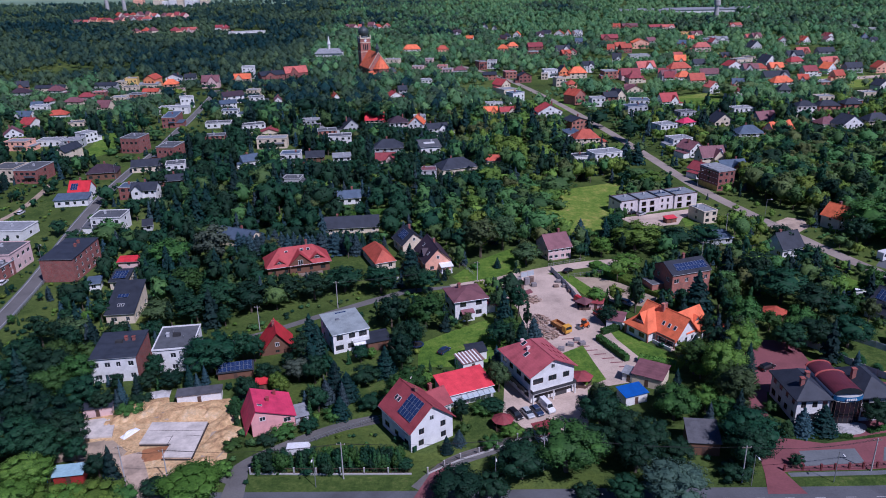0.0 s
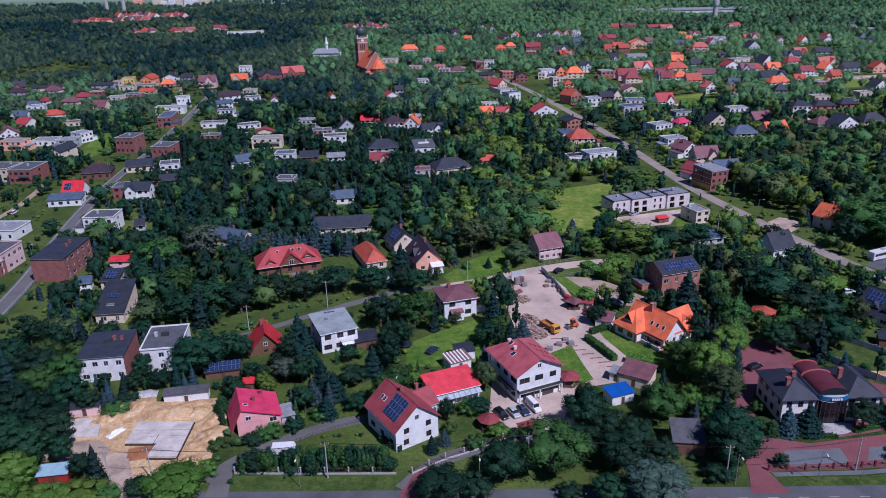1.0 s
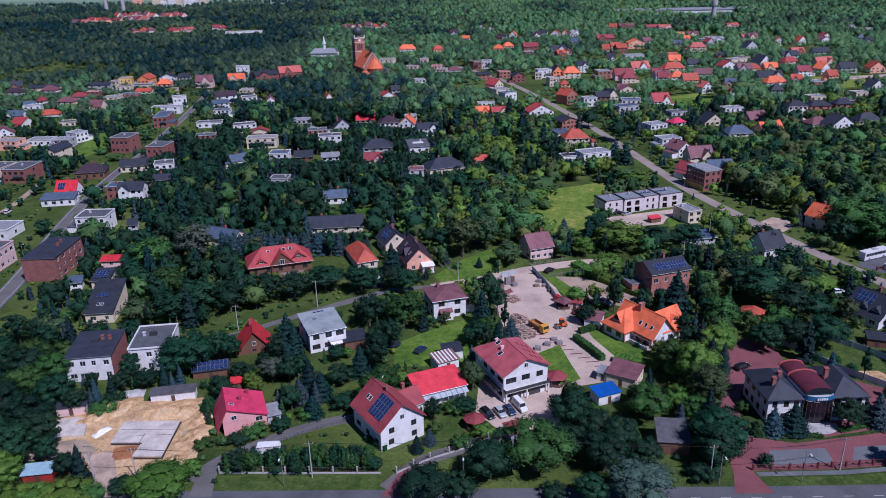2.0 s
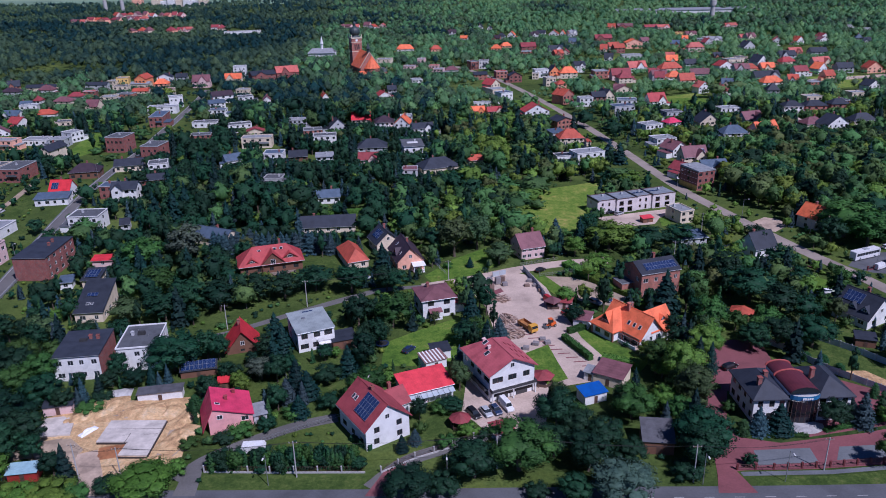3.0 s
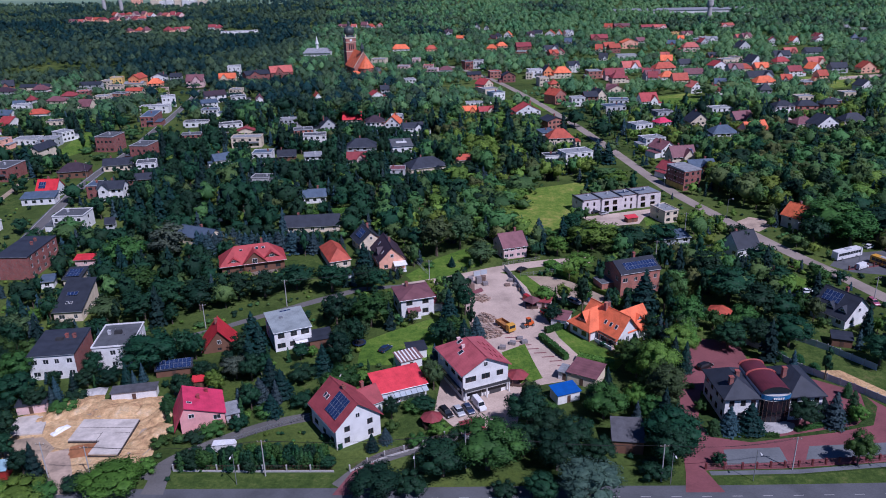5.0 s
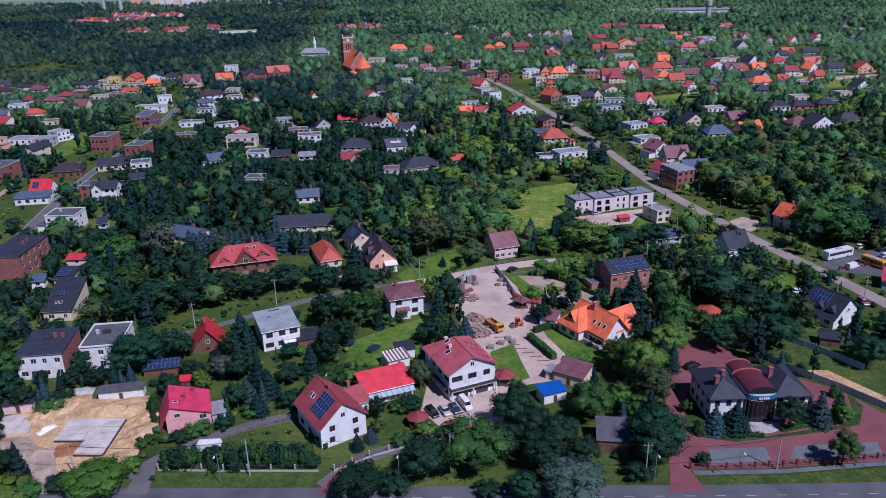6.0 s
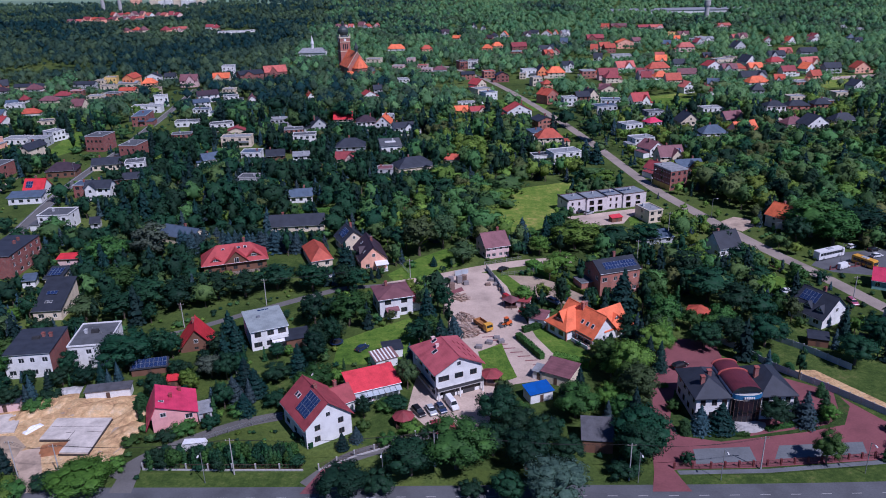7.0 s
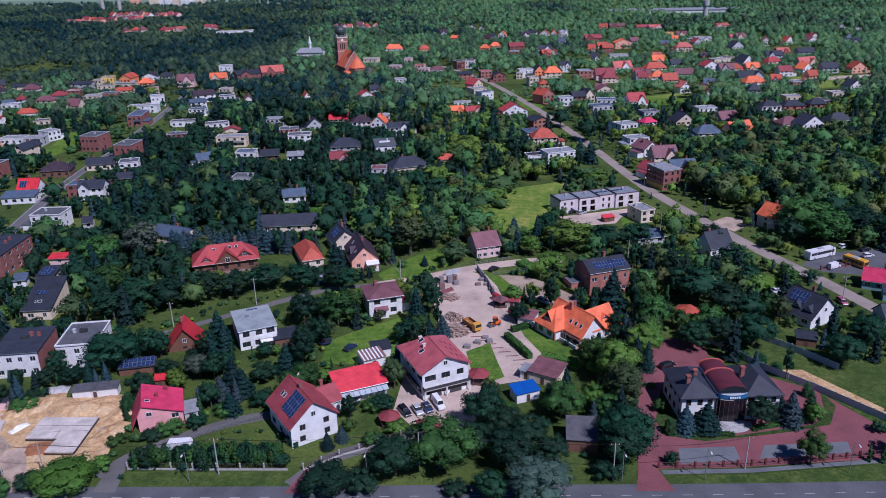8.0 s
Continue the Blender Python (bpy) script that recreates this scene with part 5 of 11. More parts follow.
house(-210.7, 374.3, -3.1, 11.7, 17.1, 7.0, 'flat', 0.2, 'brick', 'bitumen', level=1, cols=(4, 1))
house(-224.6, 376.3, -7.3, 13.2, 13.3, 7.0, 'flat', 0.2, 'cream', 'bitumen', level=1, cols=(4, 1))
pv_house, _ = house(-170.7, 339.7, 0.4, 9.4, 8.1, 4.0, 'gable_x', 4, 'white', 'scarlet', level=1, storeys=1, cols=(3, 1))
house(-175.5, 375.1, 11.3, 14.6, 10.1, 3.6, 'hip', 3.5, 'wood', 'purple', level=1, storeys=1, cols=(4, 1))
house(-147.2, 337.5, 2.6, 7.0, 8.8, 6.0, 'flat', 0.2, 'brick', 'blue', level=1, cols=(2, 1))
house(-137.6, 332.6, 3.8, 11.3, 8.1, 6.0, 'gable_x', 2.5, 'white', 'slate', level=1, cols=(4, 1))
house(-134.8, 358.4, 14.1, 11.6, 7.1, 3.0, 'gable_x', 2, 'brick', 'slate', level=1, storeys=1, cols=(4, 1))
house(-138.9, 453.7, 9.0, 11.9, 7.8, 4.5, 'flat', 0.2, 'brick', 'bitumen', level=1, cols=(4, 1))
house(-149.8, 499.7, 6.0, 16.8, 7.8, 3.5, 'flat', 0.2, 'white', 'bitumen', level=1, storeys=1, cols=(4, 1))
house(-197.6, 554.7, 5.1, 21.0, 8.8, 5.0, 'flat', 0.3, 'white', 'light', level=2, cols=(3, 1))
house(-185.0, 512.0, 6.8, 9.1, 23.1, 7.0, 'flat', 0.2, 'brick', 'blue', level=1, cols=(3, 1))
house(-151.3, 536.4, 3.2, 11.8, 8.8, 5.0, 'flat', 0.2, 'white', 'blue', level=1, cols=(4, 1))
house(-122.4, 481.9, 21.6, 14.9, 8.8, 5.0, 'flat', 0.3, 'white', 'bitumen', level=1, cols=(4, 1))
house(-108.4, 466.4, 10.5, 10.6, 7.1, 3.5, 'gable_y', 2, 'cream', 'maroon', level=1, storeys=1, cols=(3, 1))
house(-99.9, 435.6, 3.6, 17.5, 8.8, 6.0, 'flat', 0.3, 'cream', 'light', level=1, cols=(4, 1))
house(-81.5, 395.7, 1.2, 10.4, 8.8, 6.0, 'flat', 0.3, 'white', 'blue', level=1, cols=(3, 1))
house(-103.4, 391.2, 32.1, 9.1, 8.1, 4.0, 'gable_x', 2.5, 'white', 'blue', level=1, storeys=1, cols=(3, 1))
house(-73.2, 353.6, -4.9, 8.8, 7.8, 3.5, 'flat', 0.3, 'grey', 'bitumen', level=1, storeys=1, cols=(3, 1))
house(-67.9, 392.2, 8.2, 9.6, 7.1, 5.0, 'gable_x', 2.4, 'wood', 'slate', level=1, cols=(3, 1))
house(-53.2, 389.5, 8.5, 9.3, 7.1, 5.0, 'mono', 0.8, 'white', 'light', level=1, cols=(3, 1))
house(-85.0, 488.1, 2.0, 11.9, 7.8, 6.0, 'flat', 0.3, 'grey', 'light', level=1, cols=(4, 1))
house(-58.0, 478.0, 18.9, 11.4, 8.1, 3.0, 'gable_y', 5, 'grey', 'slate', level=1, storeys=1, cols=(4, 1))
house(-43.3, 490.6, 1.5, 12.1, 8.1, 5.0, 'gable_x', 4, 'cream', 'scarlet', level=1, cols=(4, 1))
house(-13.5, 492.3, 7.2, 7.7, 6.8, 6.0, 'flat', 0.3, 'white', 'light', level=1, cols=(2, 1))
house(-59.9, 437.3, 6.8, 13.4, 8.8, 6.0, 'flat', 0.3, 'white', 'bitumen', level=1, cols=(4, 1))
house(-29.4, 412.0, 3.2, 16.4, 11.1, 4.5, 'hip', 4, 'grey', 'slate', level=1, cols=(4, 1))
house(-29.8, 389.8, 0.8, 10.2, 7.1, 3.0, 'gable_x', 3, 'rose', 'maroon', level=1, storeys=1, cols=(3, 1))
cube_house, _ = house(-6.4, 401.3, 9.9, 11.0, 12.8, 7.5, 'mono', 1.2, 'white', 'bitumen', level=1, cols=(3, 1))
house(-6.3, 360.1, 2.7, 7.6, 7.8, 4.5, 'flat', 0.3, 'grey', 'mauve', level=1, cols=(2, 1))
house(7.6, 367.6, 20.5, 19.3, 12.1, 4.0, 'hip', 4, 'cream', 'slate', level=1, storeys=1, cols=(4, 1))
house(27.0, 381.2, 10.7, 7.6, 6.1, 3.5, 'gable_x', 2, 'cream', 'rust', chimneys=0, level=1, storeys=1, cols=(2, 1))
house(-2.2, 458.7, 14.9, 12.9, 8.1, 5.0, 'gable_x', 2.5, 'white', 'slate', level=1, cols=(4, 1))
house(35.8, 522.4, 5.0, 9.1, 6.1, 3.0, 'gable_x', 2.5, 'orange_wall', 'orange', level=1, storeys=1, cols=(3, 1))
house(47.4, 519.7, 13.3, 11.1, 6.1, 3.0, 'gable_x', 2.5, 'cream', 'red', level=1, storeys=1, cols=(3, 1))
house(73.9, 507.0, 12.4, 17.3, 11.1, 5.0, 'gable_y', 4.5, 'white', 'red', level=1, cols=(4, 1))
house(86.4, 470.0, 21.2, 11.6, 11.1, 5.5, 'gable_y', 2, 'brick_light', 'slate', level=1, cols=(4, 1))
house(78.7, 441.1, 22.4, 8.9, 8.1, 4.0, 'mono', 0.8, 'white', 'blue', level=1, storeys=1, cols=(3, 1))
house(83.8, 421.4, 5.0, 14.2, 10.1, 5.0, 'hip', 4.5, 'cream', 'rust', level=1, cols=(4, 1))
house(86.3, 381.9, 16.9, 15.7, 9.8, 6.0, 'flat', 0.3, 'white', 'light', level=1, cols=(4, 1))
house(73.8, 383.2, 10.6, 8.5, 6.8, 4.0, 'flat', 0.2, 'white', 'slate', level=1, storeys=1, cols=(3, 1))
house(133.2, 506.2, 16.6, 15.3, 9.8, 7.0, 'flat', 0.3, 'grey', 'blue', level=1, cols=(4, 1))
house(137.0, 448.5, 20.3, 11.8, 9.8, 6.0, 'flat', 0.3, 'white', 'light', level=1, cols=(4, 1))
house(135.5, 414.5, 13.7, 12.2, 9.8, 5.0, 'flat', 0.3, 'white', 'light', level=1, cols=(4, 1))
house(161.5, 486.1, 12.9, 11.2, 8.8, 6.0, 'flat', 0.3, 'grey', 'bitumen', level=1, cols=(3, 1))
house(153.7, 459.6, 23.8, 9.4, 7.1, 4.5, 'hip', 2.5, 'white', 'crimson', level=1, cols=(3, 1))
house(175.3, 459.6, 7.9, 12.8, 11.1, 5.0, 'gable_y', 5, 'cream', 'slate', level=1, cols=(4, 1))
house(204.6, 464.7, 16.1, 12.9, 9.1, 5.0, 'gable_x', 4, 'grey', 'mauve', level=1, cols=(4, 1))
house(202.7, 497.8, 9.3, 14.1, 8.8, 5.5, 'flat', 0.3, 'white', 'light', level=1, cols=(4, 1))
house(180.2, 428.1, 4.7, 15.1, 10.1, 4.2, 'hip', 4, 'white', 'blue', level=1, cols=(4, 1))
pv_orange, _ = house(198.3, 428.7, 19.8, 14.9, 9.1, 5.5, 'gable_x', 4.5, 'cream', 'orange', level=1, cols=(4, 1))
house(201.3, 420.0, 4.4, 7.1, 7.1, 3.0, 'gable_y', 2.5, 'cream', 'orange', chimneys=0, level=1, storeys=1, cols=(2, 1))
house(245.2, 497.4, 1.3, 12.8, 9.1, 6.0, 'hip', 3, 'white', 'slate', level=1, cols=(4, 1))
house(260.4, 497.5, 0.4, 14.2, 9.1, 6.0, 'hip', 3, 'brick_light', 'slate', level=2, cols=(3, 1))
house(278.4, 501.5, 1.5, 12.6, 9.1, 6.0, 'hip', 3, 'brick_light', 'slate', level=2, cols=(3, 1))
house(236.9, 450.1, 14.3, 13.3, 9.1, 4.0, 'hip', 3.5, 'cream', 'mauve', level=1, storeys=1, cols=(4, 1))
house(246.4, 443.6, 16.7, 15.9, 10.1, 5.0, 'gable_y', 5, 'white', 'slate', level=1, cols=(4, 1))
house(135.4, 393.2, 27.9, 10.5, 10.1, 4.5, 'gable_y', 3.5, 'white', 'mauve', level=1, cols=(3, 1))
pv_mauve, _ = house(139.2, 373.5, 7.9, 12.5, 9.1, 5.0, 'gable_x', 4.5, 'cream', 'mauve', level=1, cols=(4, 1))
house(127.6, 352.9, 31.8, 8.0, 9.1, 3.5, 'gable_y', 3, 'white', 'maroon', level=1, storeys=1, cols=(2, 1))
house(143.6, 356.3, 8.2, 13.0, 8.1, 4.0, 'gable_x', 2.5, 'brick_light', 'blue', level=1, storeys=1, cols=(4, 1))
house(267.7, 451.2, 6.1, 14.6, 9.1, 5.0, 'hip', 4, 'cream', 'slate', level=1, cols=(4, 1))
house(246.7, 410.3, 8.7, 10.3, 8.1, 4.0, 'gable_x', 3, 'grey', 'slate', level=1, storeys=1, cols=(3, 1))
# ---- far houses ----
house(-360.0, 646.8, 2.0, 15.7, 9.1, 5.0, 'hip', 3, 'grey', 'purple', level=2, cols=(3, 1))
house(-345.4, 670.8, 5.3, 25.5, 9.1, 5.0, 'gable_x', 2, 'cream', 'slate', level=2, cols=(3, 1))
house(-288.5, 591.5, -7.7, 14.4, 9.1, 5.0, 'hip', 3, 'cream', 'mauve', level=2, cols=(3, 1))
house(-288.6, 638.4, 7.9, 10.2, 7.8, 5.0, 'flat', 0.3, 'brick', 'red', level=2, cols=(3, 1))
house(-311.2, 596.1, -7.7, 5.4, 7.1, 5.0, 'hip', 3, 'white', 'maroon', level=2, cols=(2, 1))
house(-309.4, 574.6, 7.2, 8.5, 7.1, 5.0, 'gable_x', 3, 'white', 'blue', level=2, cols=(3, 1))
house(-292.7, 621.4, -8.0, 11.6, 8.1, 4.0, 'hip', 3, 'grey', 'maroon', level=2, storeys=1, cols=(3, 1))
house(-296.3, 671.0, 0.6, 19.0, 8.1, 6.0, 'gable_x', 2, 'grey', 'slate', level=2, cols=(3, 1))
house(-283.4, 696.6, 9.8, 10.6, 9.8, 8.0, 'flat', 0.3, 'yellow', 'light', level=2, cols=(3, 1))
house(-290.4, 692.0, -9.0, 8.7, 8.8, 6.0, 'flat', 0.3, 'cream', 'light', level=2, cols=(3, 1))
house(-262.4, 691.7, -3.6, 10.1, 17.2, 8.0, 'gable_y', 3.5, 'orange_wall', 'rust', level=2, cols=(3, 1))
house(-263.3, 686.3, 2.0, 16.8, 9.1, 4.0, 'gable_x', 1.5, 'cream', 'light', level=2, storeys=1, cols=(3, 1))
house(-247.3, 704.7, 4.7, 13.9, 8.1, 7.0, 'gable_y', 3, 'white', 'slate', level=2, cols=(3, 1))
house(-240.5, 675.5, 5.5, 12.3, 8.1, 5.0, 'hip', 4, 'peach', 'orange', level=2, cols=(3, 1))
house(-269.5, 657.2, 5.5, 12.6, 8.8, 6.0, 'flat', 0.3, 'cream', 'bitumen', level=2, cols=(3, 1))
house(-243.8, 635.8, 3.8, 13.1, 9.1, 5.0, 'gable_x', 2, 'cream', 'rust', level=2, cols=(3, 1))
house(-218.1, 627.7, 8.6, 9.7, 8.8, 7.0, 'flat', 0.3, 'cream', 'mauve', level=2, cols=(3, 1))
house(-196.5, 580.7, 21.5, 10.2, 8.8, 8.0, 'flat', 0.3, 'white', 'light', level=2, cols=(3, 1))
house(-206.0, 680.7, 3.2, 15.1, 9.1, 6.0, 'gable_x', 5, 'rose', 'mauve', level=2, cols=(3, 1))
house(-235.9, 717.3, 9.6, 10.4, 9.1, 5.0, 'gable_x', 3, 'grey', 'slate', level=2, cols=(3, 1))
house(-165.1, 596.3, 30.3, 16.2, 9.1, 6.0, 'gable_x', 3, 'white', 'purple', level=2, cols=(3, 1))
house(-161.4, 567.4, 27.0, 11.8, 9.1, 5.0, 'gable_x', 2, 'white', 'blue', level=2, cols=(3, 1))
house(-182.6, 701.0, 3.6, 15.1, 8.1, 5.0, 'gable_x', 4, 'cream', 'orange', level=2, cols=(3, 1))
house(-184.8, 735.7, 9.4, 12.0, 11.8, 11.0, 'flat', 0.4, 'white', 'light', level=2, storeys=3, cols=(3, 1))
house(-153.7, 692.3, 28.6, 21.9, 13.1, 9.0, 'gable_x', 3, 'brick', 'slate', level=2, storeys=3, cols=(3, 1))
house(-135.8, 714.8, 20.9, 20.5, 15.1, 8.0, 'gable_x', 5, 'brick', 'scarlet', level=2, cols=(3, 1))
house(-154.4, 623.4, -8.4, 9.5, 8.8, 6.0, 'flat', 0.3, 'cream', 'light', level=2, cols=(3, 1))
house(-126.4, 583.8, 15.2, 5.6, 9.1, 4.0, 'gable_y', 2.6, 'white', 'mauve', level=2, storeys=1, cols=(2, 1))
house(-36.2, 593.6, 22.7, 9.5, 10.1, 4.0, 'gable_y', 2.6, 'white', 'scarlet', level=2, storeys=1, cols=(3, 1))
house(-30.3, 612.5, 12.7, 7.0, 8.1, 5.0, 'gable_x', 3, 'grey', 'slate', level=2, cols=(2, 1))
house(-82.5, 592.7, 20.8, 4.6, 8.1, 4.0, 'gable_y', 2.6, 'white', 'rust', level=2, storeys=1, cols=(1, 1))
house(-47.5, 787.1, -11.0, 14.7, 11.8, 9.0, 'flat', 0.4, 'cream', 'light', level=2, storeys=3, cols=(3, 1))
house(-31.7, 911.0, 4.1, 20.6, 9.1, 6.0, 'hip', 5, 'white', 'orange', level=2, cols=(3, 1))
house(-9.4, 791.5, -11.1, 7.5, 8.8, 8.0, 'flat', 0.3, 'rose', 'light', level=2, cols=(2, 1))
house(3.7, 750.9, -10.4, 9.4, 9.8, 6.0, 'flat', 0.3, 'rose', 'rust', level=2, cols=(3, 1))
house(-20.6, 750.5, -10.3, 11.1, 8.8, 6.0, 'flat', 0.3, 'rose', 'light', level=2, cols=(3, 1))
house(5.1, 892.6, 13.8, 12.7, 8.1, 7.0, 'hip', 4, 'peach', 'rust', level=2, cols=(3, 1))
house(42.6, 760.0, 20.6, 8.4, 9.8, 8.0, 'flat', 0.3, 'brick', 'slate', level=2, cols=(3, 1))
house(54.1, 765.4, -10.9, 8.9, 9.8, 8.0, 'flat', 0.3, 'white', 'slate', level=2, cols=(3, 1))
house(76.7, 905.9, -12.4, 11.2, 8.1, 5.0, 'hip', 4, 'peach', 'orange', level=2, cols=(3, 1))
house(90.3, 931.3, 16.4, 12.4, 8.1, 5.0, 'hip', 4, 'peach', 'orange', level=2, cols=(3, 1))
house(111.4, 882.1, 7.1, 17.0, 11.1, 9.0, 'gable_x', 4, 'brick', 'maroon', level=2, storeys=3, cols=(3, 1))
house(106.8, 854.6, -12.0, 10.4, 9.8, 6.0, 'flat', 0.3, 'brick_light', 'light', level=2, cols=(3, 1))
house(8.6, 724.4, -10.0, 9.6, 8.8, 6.0, 'flat', 0.3, 'rose', 'light', level=2, cols=(3, 1))
house(20.6, 731.7, 6.9, 12.9, 9.1, 4.0, 'hip', 3, 'white', 'mauve', level=2, storeys=1, cols=(3, 1))
house(46.0, 689.0, 6.6, 12.1, 9.1, 5.0, 'gable_x', 2, 'brick_light', 'slate', level=2, cols=(3, 1))
house(52.2, 629.4, 40.6, 10.3, 11.1, 5.0, 'gable_y', 4, 'cream', 'scarlet', level=2, cols=(3, 1))
house(65.6, 696.9, 10.6, 10.5, 9.8, 6.0, 'flat', 0.3, 'brick_light', 'rust', level=2, cols=(3, 1))
house(75.8, 669.6, 7.1, 11.3, 9.1, 6.0, 'gable_y', 3, 'brick', 'slate', level=2, cols=(3, 1))
house(53.4, 590.4, 26.4, 12.5, 11.8, 7.0, 'flat', 0.3, 'cream', 'light', level=2, cols=(3, 1))
house(57.6, 566.1, 27.0, 10.2, 9.8, 8.0, 'flat', 0.3, 'white', 'blue', level=2, cols=(3, 1))
house(40.4, 553.0, 3.2, 12.4, 5.8, 3.0, 'flat', 0.2, 'white', 'light', level=1, storeys=1, cols=(4, 1))
house(102.2, 694.6, 6.7, 13.0, 9.8, 7.0, 'flat', 0.4, 'white', 'light', level=2, cols=(3, 1))
house(96.4, 685.2, -9.6, 5.8, 7.8, 5.0, 'flat', 0.3, 'cream', 'light', level=2, cols=(2, 1))
house(113.5, 692.4, 12.5, 9.0, 9.1, 6.0, 'gable_y', 5, 'orange_wall', 'slate', level=2, cols=(3, 1))
house(126.2, 687.1, 3.1, 15.7, 10.1, 5.0, 'hip', 5, 'cream', 'orange', level=2, cols=(3, 1))
house(103.1, 643.6, 13.0, 8.5, 8.8, 7.0, 'flat', 0.4, 'cream', 'light', level=2, cols=(3, 1))
house(142.2, 724.0, 10.9, 10.5, 10.1, 7.0, 'gable_x', 3, 'white', 'slate', level=2, cols=(3, 1))
house(101.2, 557.3, 37.9, 11.5, 11.1, 7.0, 'gable_y', 4, 'brick_light', 'crimson', level=2, cols=(3, 1))
house(109.3, 621.2, 11.2, 7.9, 8.1, 5.0, 'hip', 3, 'peach', 'rust', level=2, cols=(2, 1))
house(115.6, 545.9, 5.8, 9.9, 8.8, 6.0, 'flat', 0.3, 'white', 'light', level=1, cols=(3, 1))
house(126.2, 552.3, 5.3, 9.8, 9.1, 6.0, 'gable_x', 3, 'brick', 'slate', level=2, cols=(3, 1))
house(133.2, 558.9, 21.9, 9.1, 11.1, 5.0, 'gable_y', 5, 'cream', 'slate', level=2, cols=(3, 1))
house(143.5, 534.4, -7.8, 13.5, 9.8, 6.0, 'flat', 0.3, 'white', 'blue', level=1, cols=(4, 1))
house(166.2, 686.9, 13.1, 8.6, 9.1, 4.0, 'hip', 3, 'rose', 'orange', level=2, storeys=1, cols=(3, 1))
house(169.6, 668.8, 2.0, 16.7, 10.1, 5.0, 'gable_x', 5, 'rose', 'maroon', level=2, cols=(3, 1))
house(195.1, 715.5, 14.9, 18.1, 10.1, 5.0, 'gable_x', 5, 'white', 'scarlet', level=2, cols=(3, 1))
house(152.4, 599.0, -8.6, 7.9, 9.1, 5.0, 'gable_x', 2, 'white', 'mauve', level=2, cols=(2, 1))
house(152.2, 586.9, 13.8, 13.6, 8.1, 5.0, 'gable_y', 3, 'cream', 'mauve', level=2, cols=(3, 1))
house(200.4, 672.2, -9.7, 8.8, 9.1, 5.0, 'gable_x', 4, 'cream', 'maroon', level=2, cols=(3, 1))
house(216.5, 970.4, 5.6, 21.0, 10.1, 8.0, 'gable_x', 4, 'brick', 'maroon', level=2, cols=(3, 1))
house(214.9, 903.5, 13.0, 13.5, 9.1, 5.0, 'gable_x', 4, 'cream', 'rust', level=2, cols=(3, 1))
house(242.0, 917.8, 5.2, 19.9, 11.1, 7.0, 'gable_y', 4, 'peach', 'orange', level=2, cols=(3, 1))
house(214.6, 874.9, 12.7, 13.1, 9.1, 6.0, 'gable_x', 4, 'brick', 'crimson', level=2, cols=(3, 1))
house(216.0, 819.7, 2.4, 21.2, 9.8, 4.0, 'flat', 0.3, 'grey', 'light', level=2, storeys=1, cols=(3, 1))
house(170.3, 1078.1, -15.0, 13.3, 8.1, 5.0, 'gable_y', 5, 'white', 'crimson', level=2, cols=(3, 1))
house(182.4, 1074.8, -15.0, 6.9, 8.1, 5.0, 'gable_y', 5, 'white', 'orange', level=2, cols=(2, 1))
house(196.1, 1080.8, 25.8, 12.6, 8.1, 6.0, 'gable_x', 3, 'white', 'light', level=2, cols=(3, 1))
house(153.9, 1088.8, -15.2, 12.7, 8.1, 6.0, 'gable_x', 3, 'white', 'slate', level=2, cols=(3, 1))
house(142.1, 872.9, 8.2, 15.8, 9.1, 6.0, 'gable_x', 4, 'white', 'slate', level=2, cols=(3, 1))
house(270.0, 1165.5, -16.6, 12.4, 8.1, 6.0, 'gable_x', 4, 'peach', 'red', level=2, cols=(3, 1))
house(292.4, 1175.2, 8.0, 24.3, 9.1, 6.0, 'gable_x', 3, 'brick', 'mauve', level=2, cols=(3, 1))
house(329.3, 1155.8, 6.3, 25.4, 9.1, 5.0, 'gable_x', 3, 'grey', 'maroon', level=2, cols=(3, 1))
house(74.4, 1212.1, -16.5, 7.3, 7.1, 6.0, 'gable_y', 4, 'white', 'slate', level=2, cols=(2, 1))
house(87.2, 1186.5, -16.2, 6.2, 7.1, 6.0, 'gable_y', 3, 'white', 'slate', level=2, cols=(2, 1))
house(223.3, 702.5, 11.1, 20.7, 10.1, 5.0, 'hip', 5, 'cream', 'scarlet', level=2, cols=(3, 1))
house(210.7, 647.5, 5.0, 12.6, 9.1, 5.0, 'hip', 4.5, 'white', 'orange', level=2, cols=(3, 1))
house(215.9, 630.1, 4.4, 12.7, 9.1, 5.0, 'gable_x', 5, 'cream', 'scarlet', level=2, cols=(3, 1))
house(201.9, 662.8, 4.6, 13.3, 9.1, 5.0, 'gable_x', 3.5, 'grey', 'mauve', level=2, cols=(3, 1))
house(240.4, 670.9, 1.9, 16.8, 9.1, 4.0, 'gable_x', 4, 'grey', 'mauve', level=2, storeys=1, cols=(3, 1))
house(215.7, 591.2, 21.9, 10.3, 8.1, 5.0, 'gable_y', 4, 'white', 'red', level=2, cols=(3, 1))
house(164.1, 535.2, 12.1, 12.8, 10.1, 5.0, 'gable_x', 5, 'white', 'red', level=1, cols=(4, 1))
house(301.4, 872.2, 4.8, 19.0, 10.1, 5.0, 'hip', 5, 'rose', 'crimson', level=2, cols=(3, 1))
house(274.0, 705.3, 19.6, 15.2, 10.1, 6.0, 'gable_y', 4, 'white', 'crimson', level=2, cols=(3, 1))
house(296.3, 740.5, 17.9, 18.3, 10.8, 7.0, 'flat', 0.4, 'cream', 'light', level=2, cols=(3, 1))
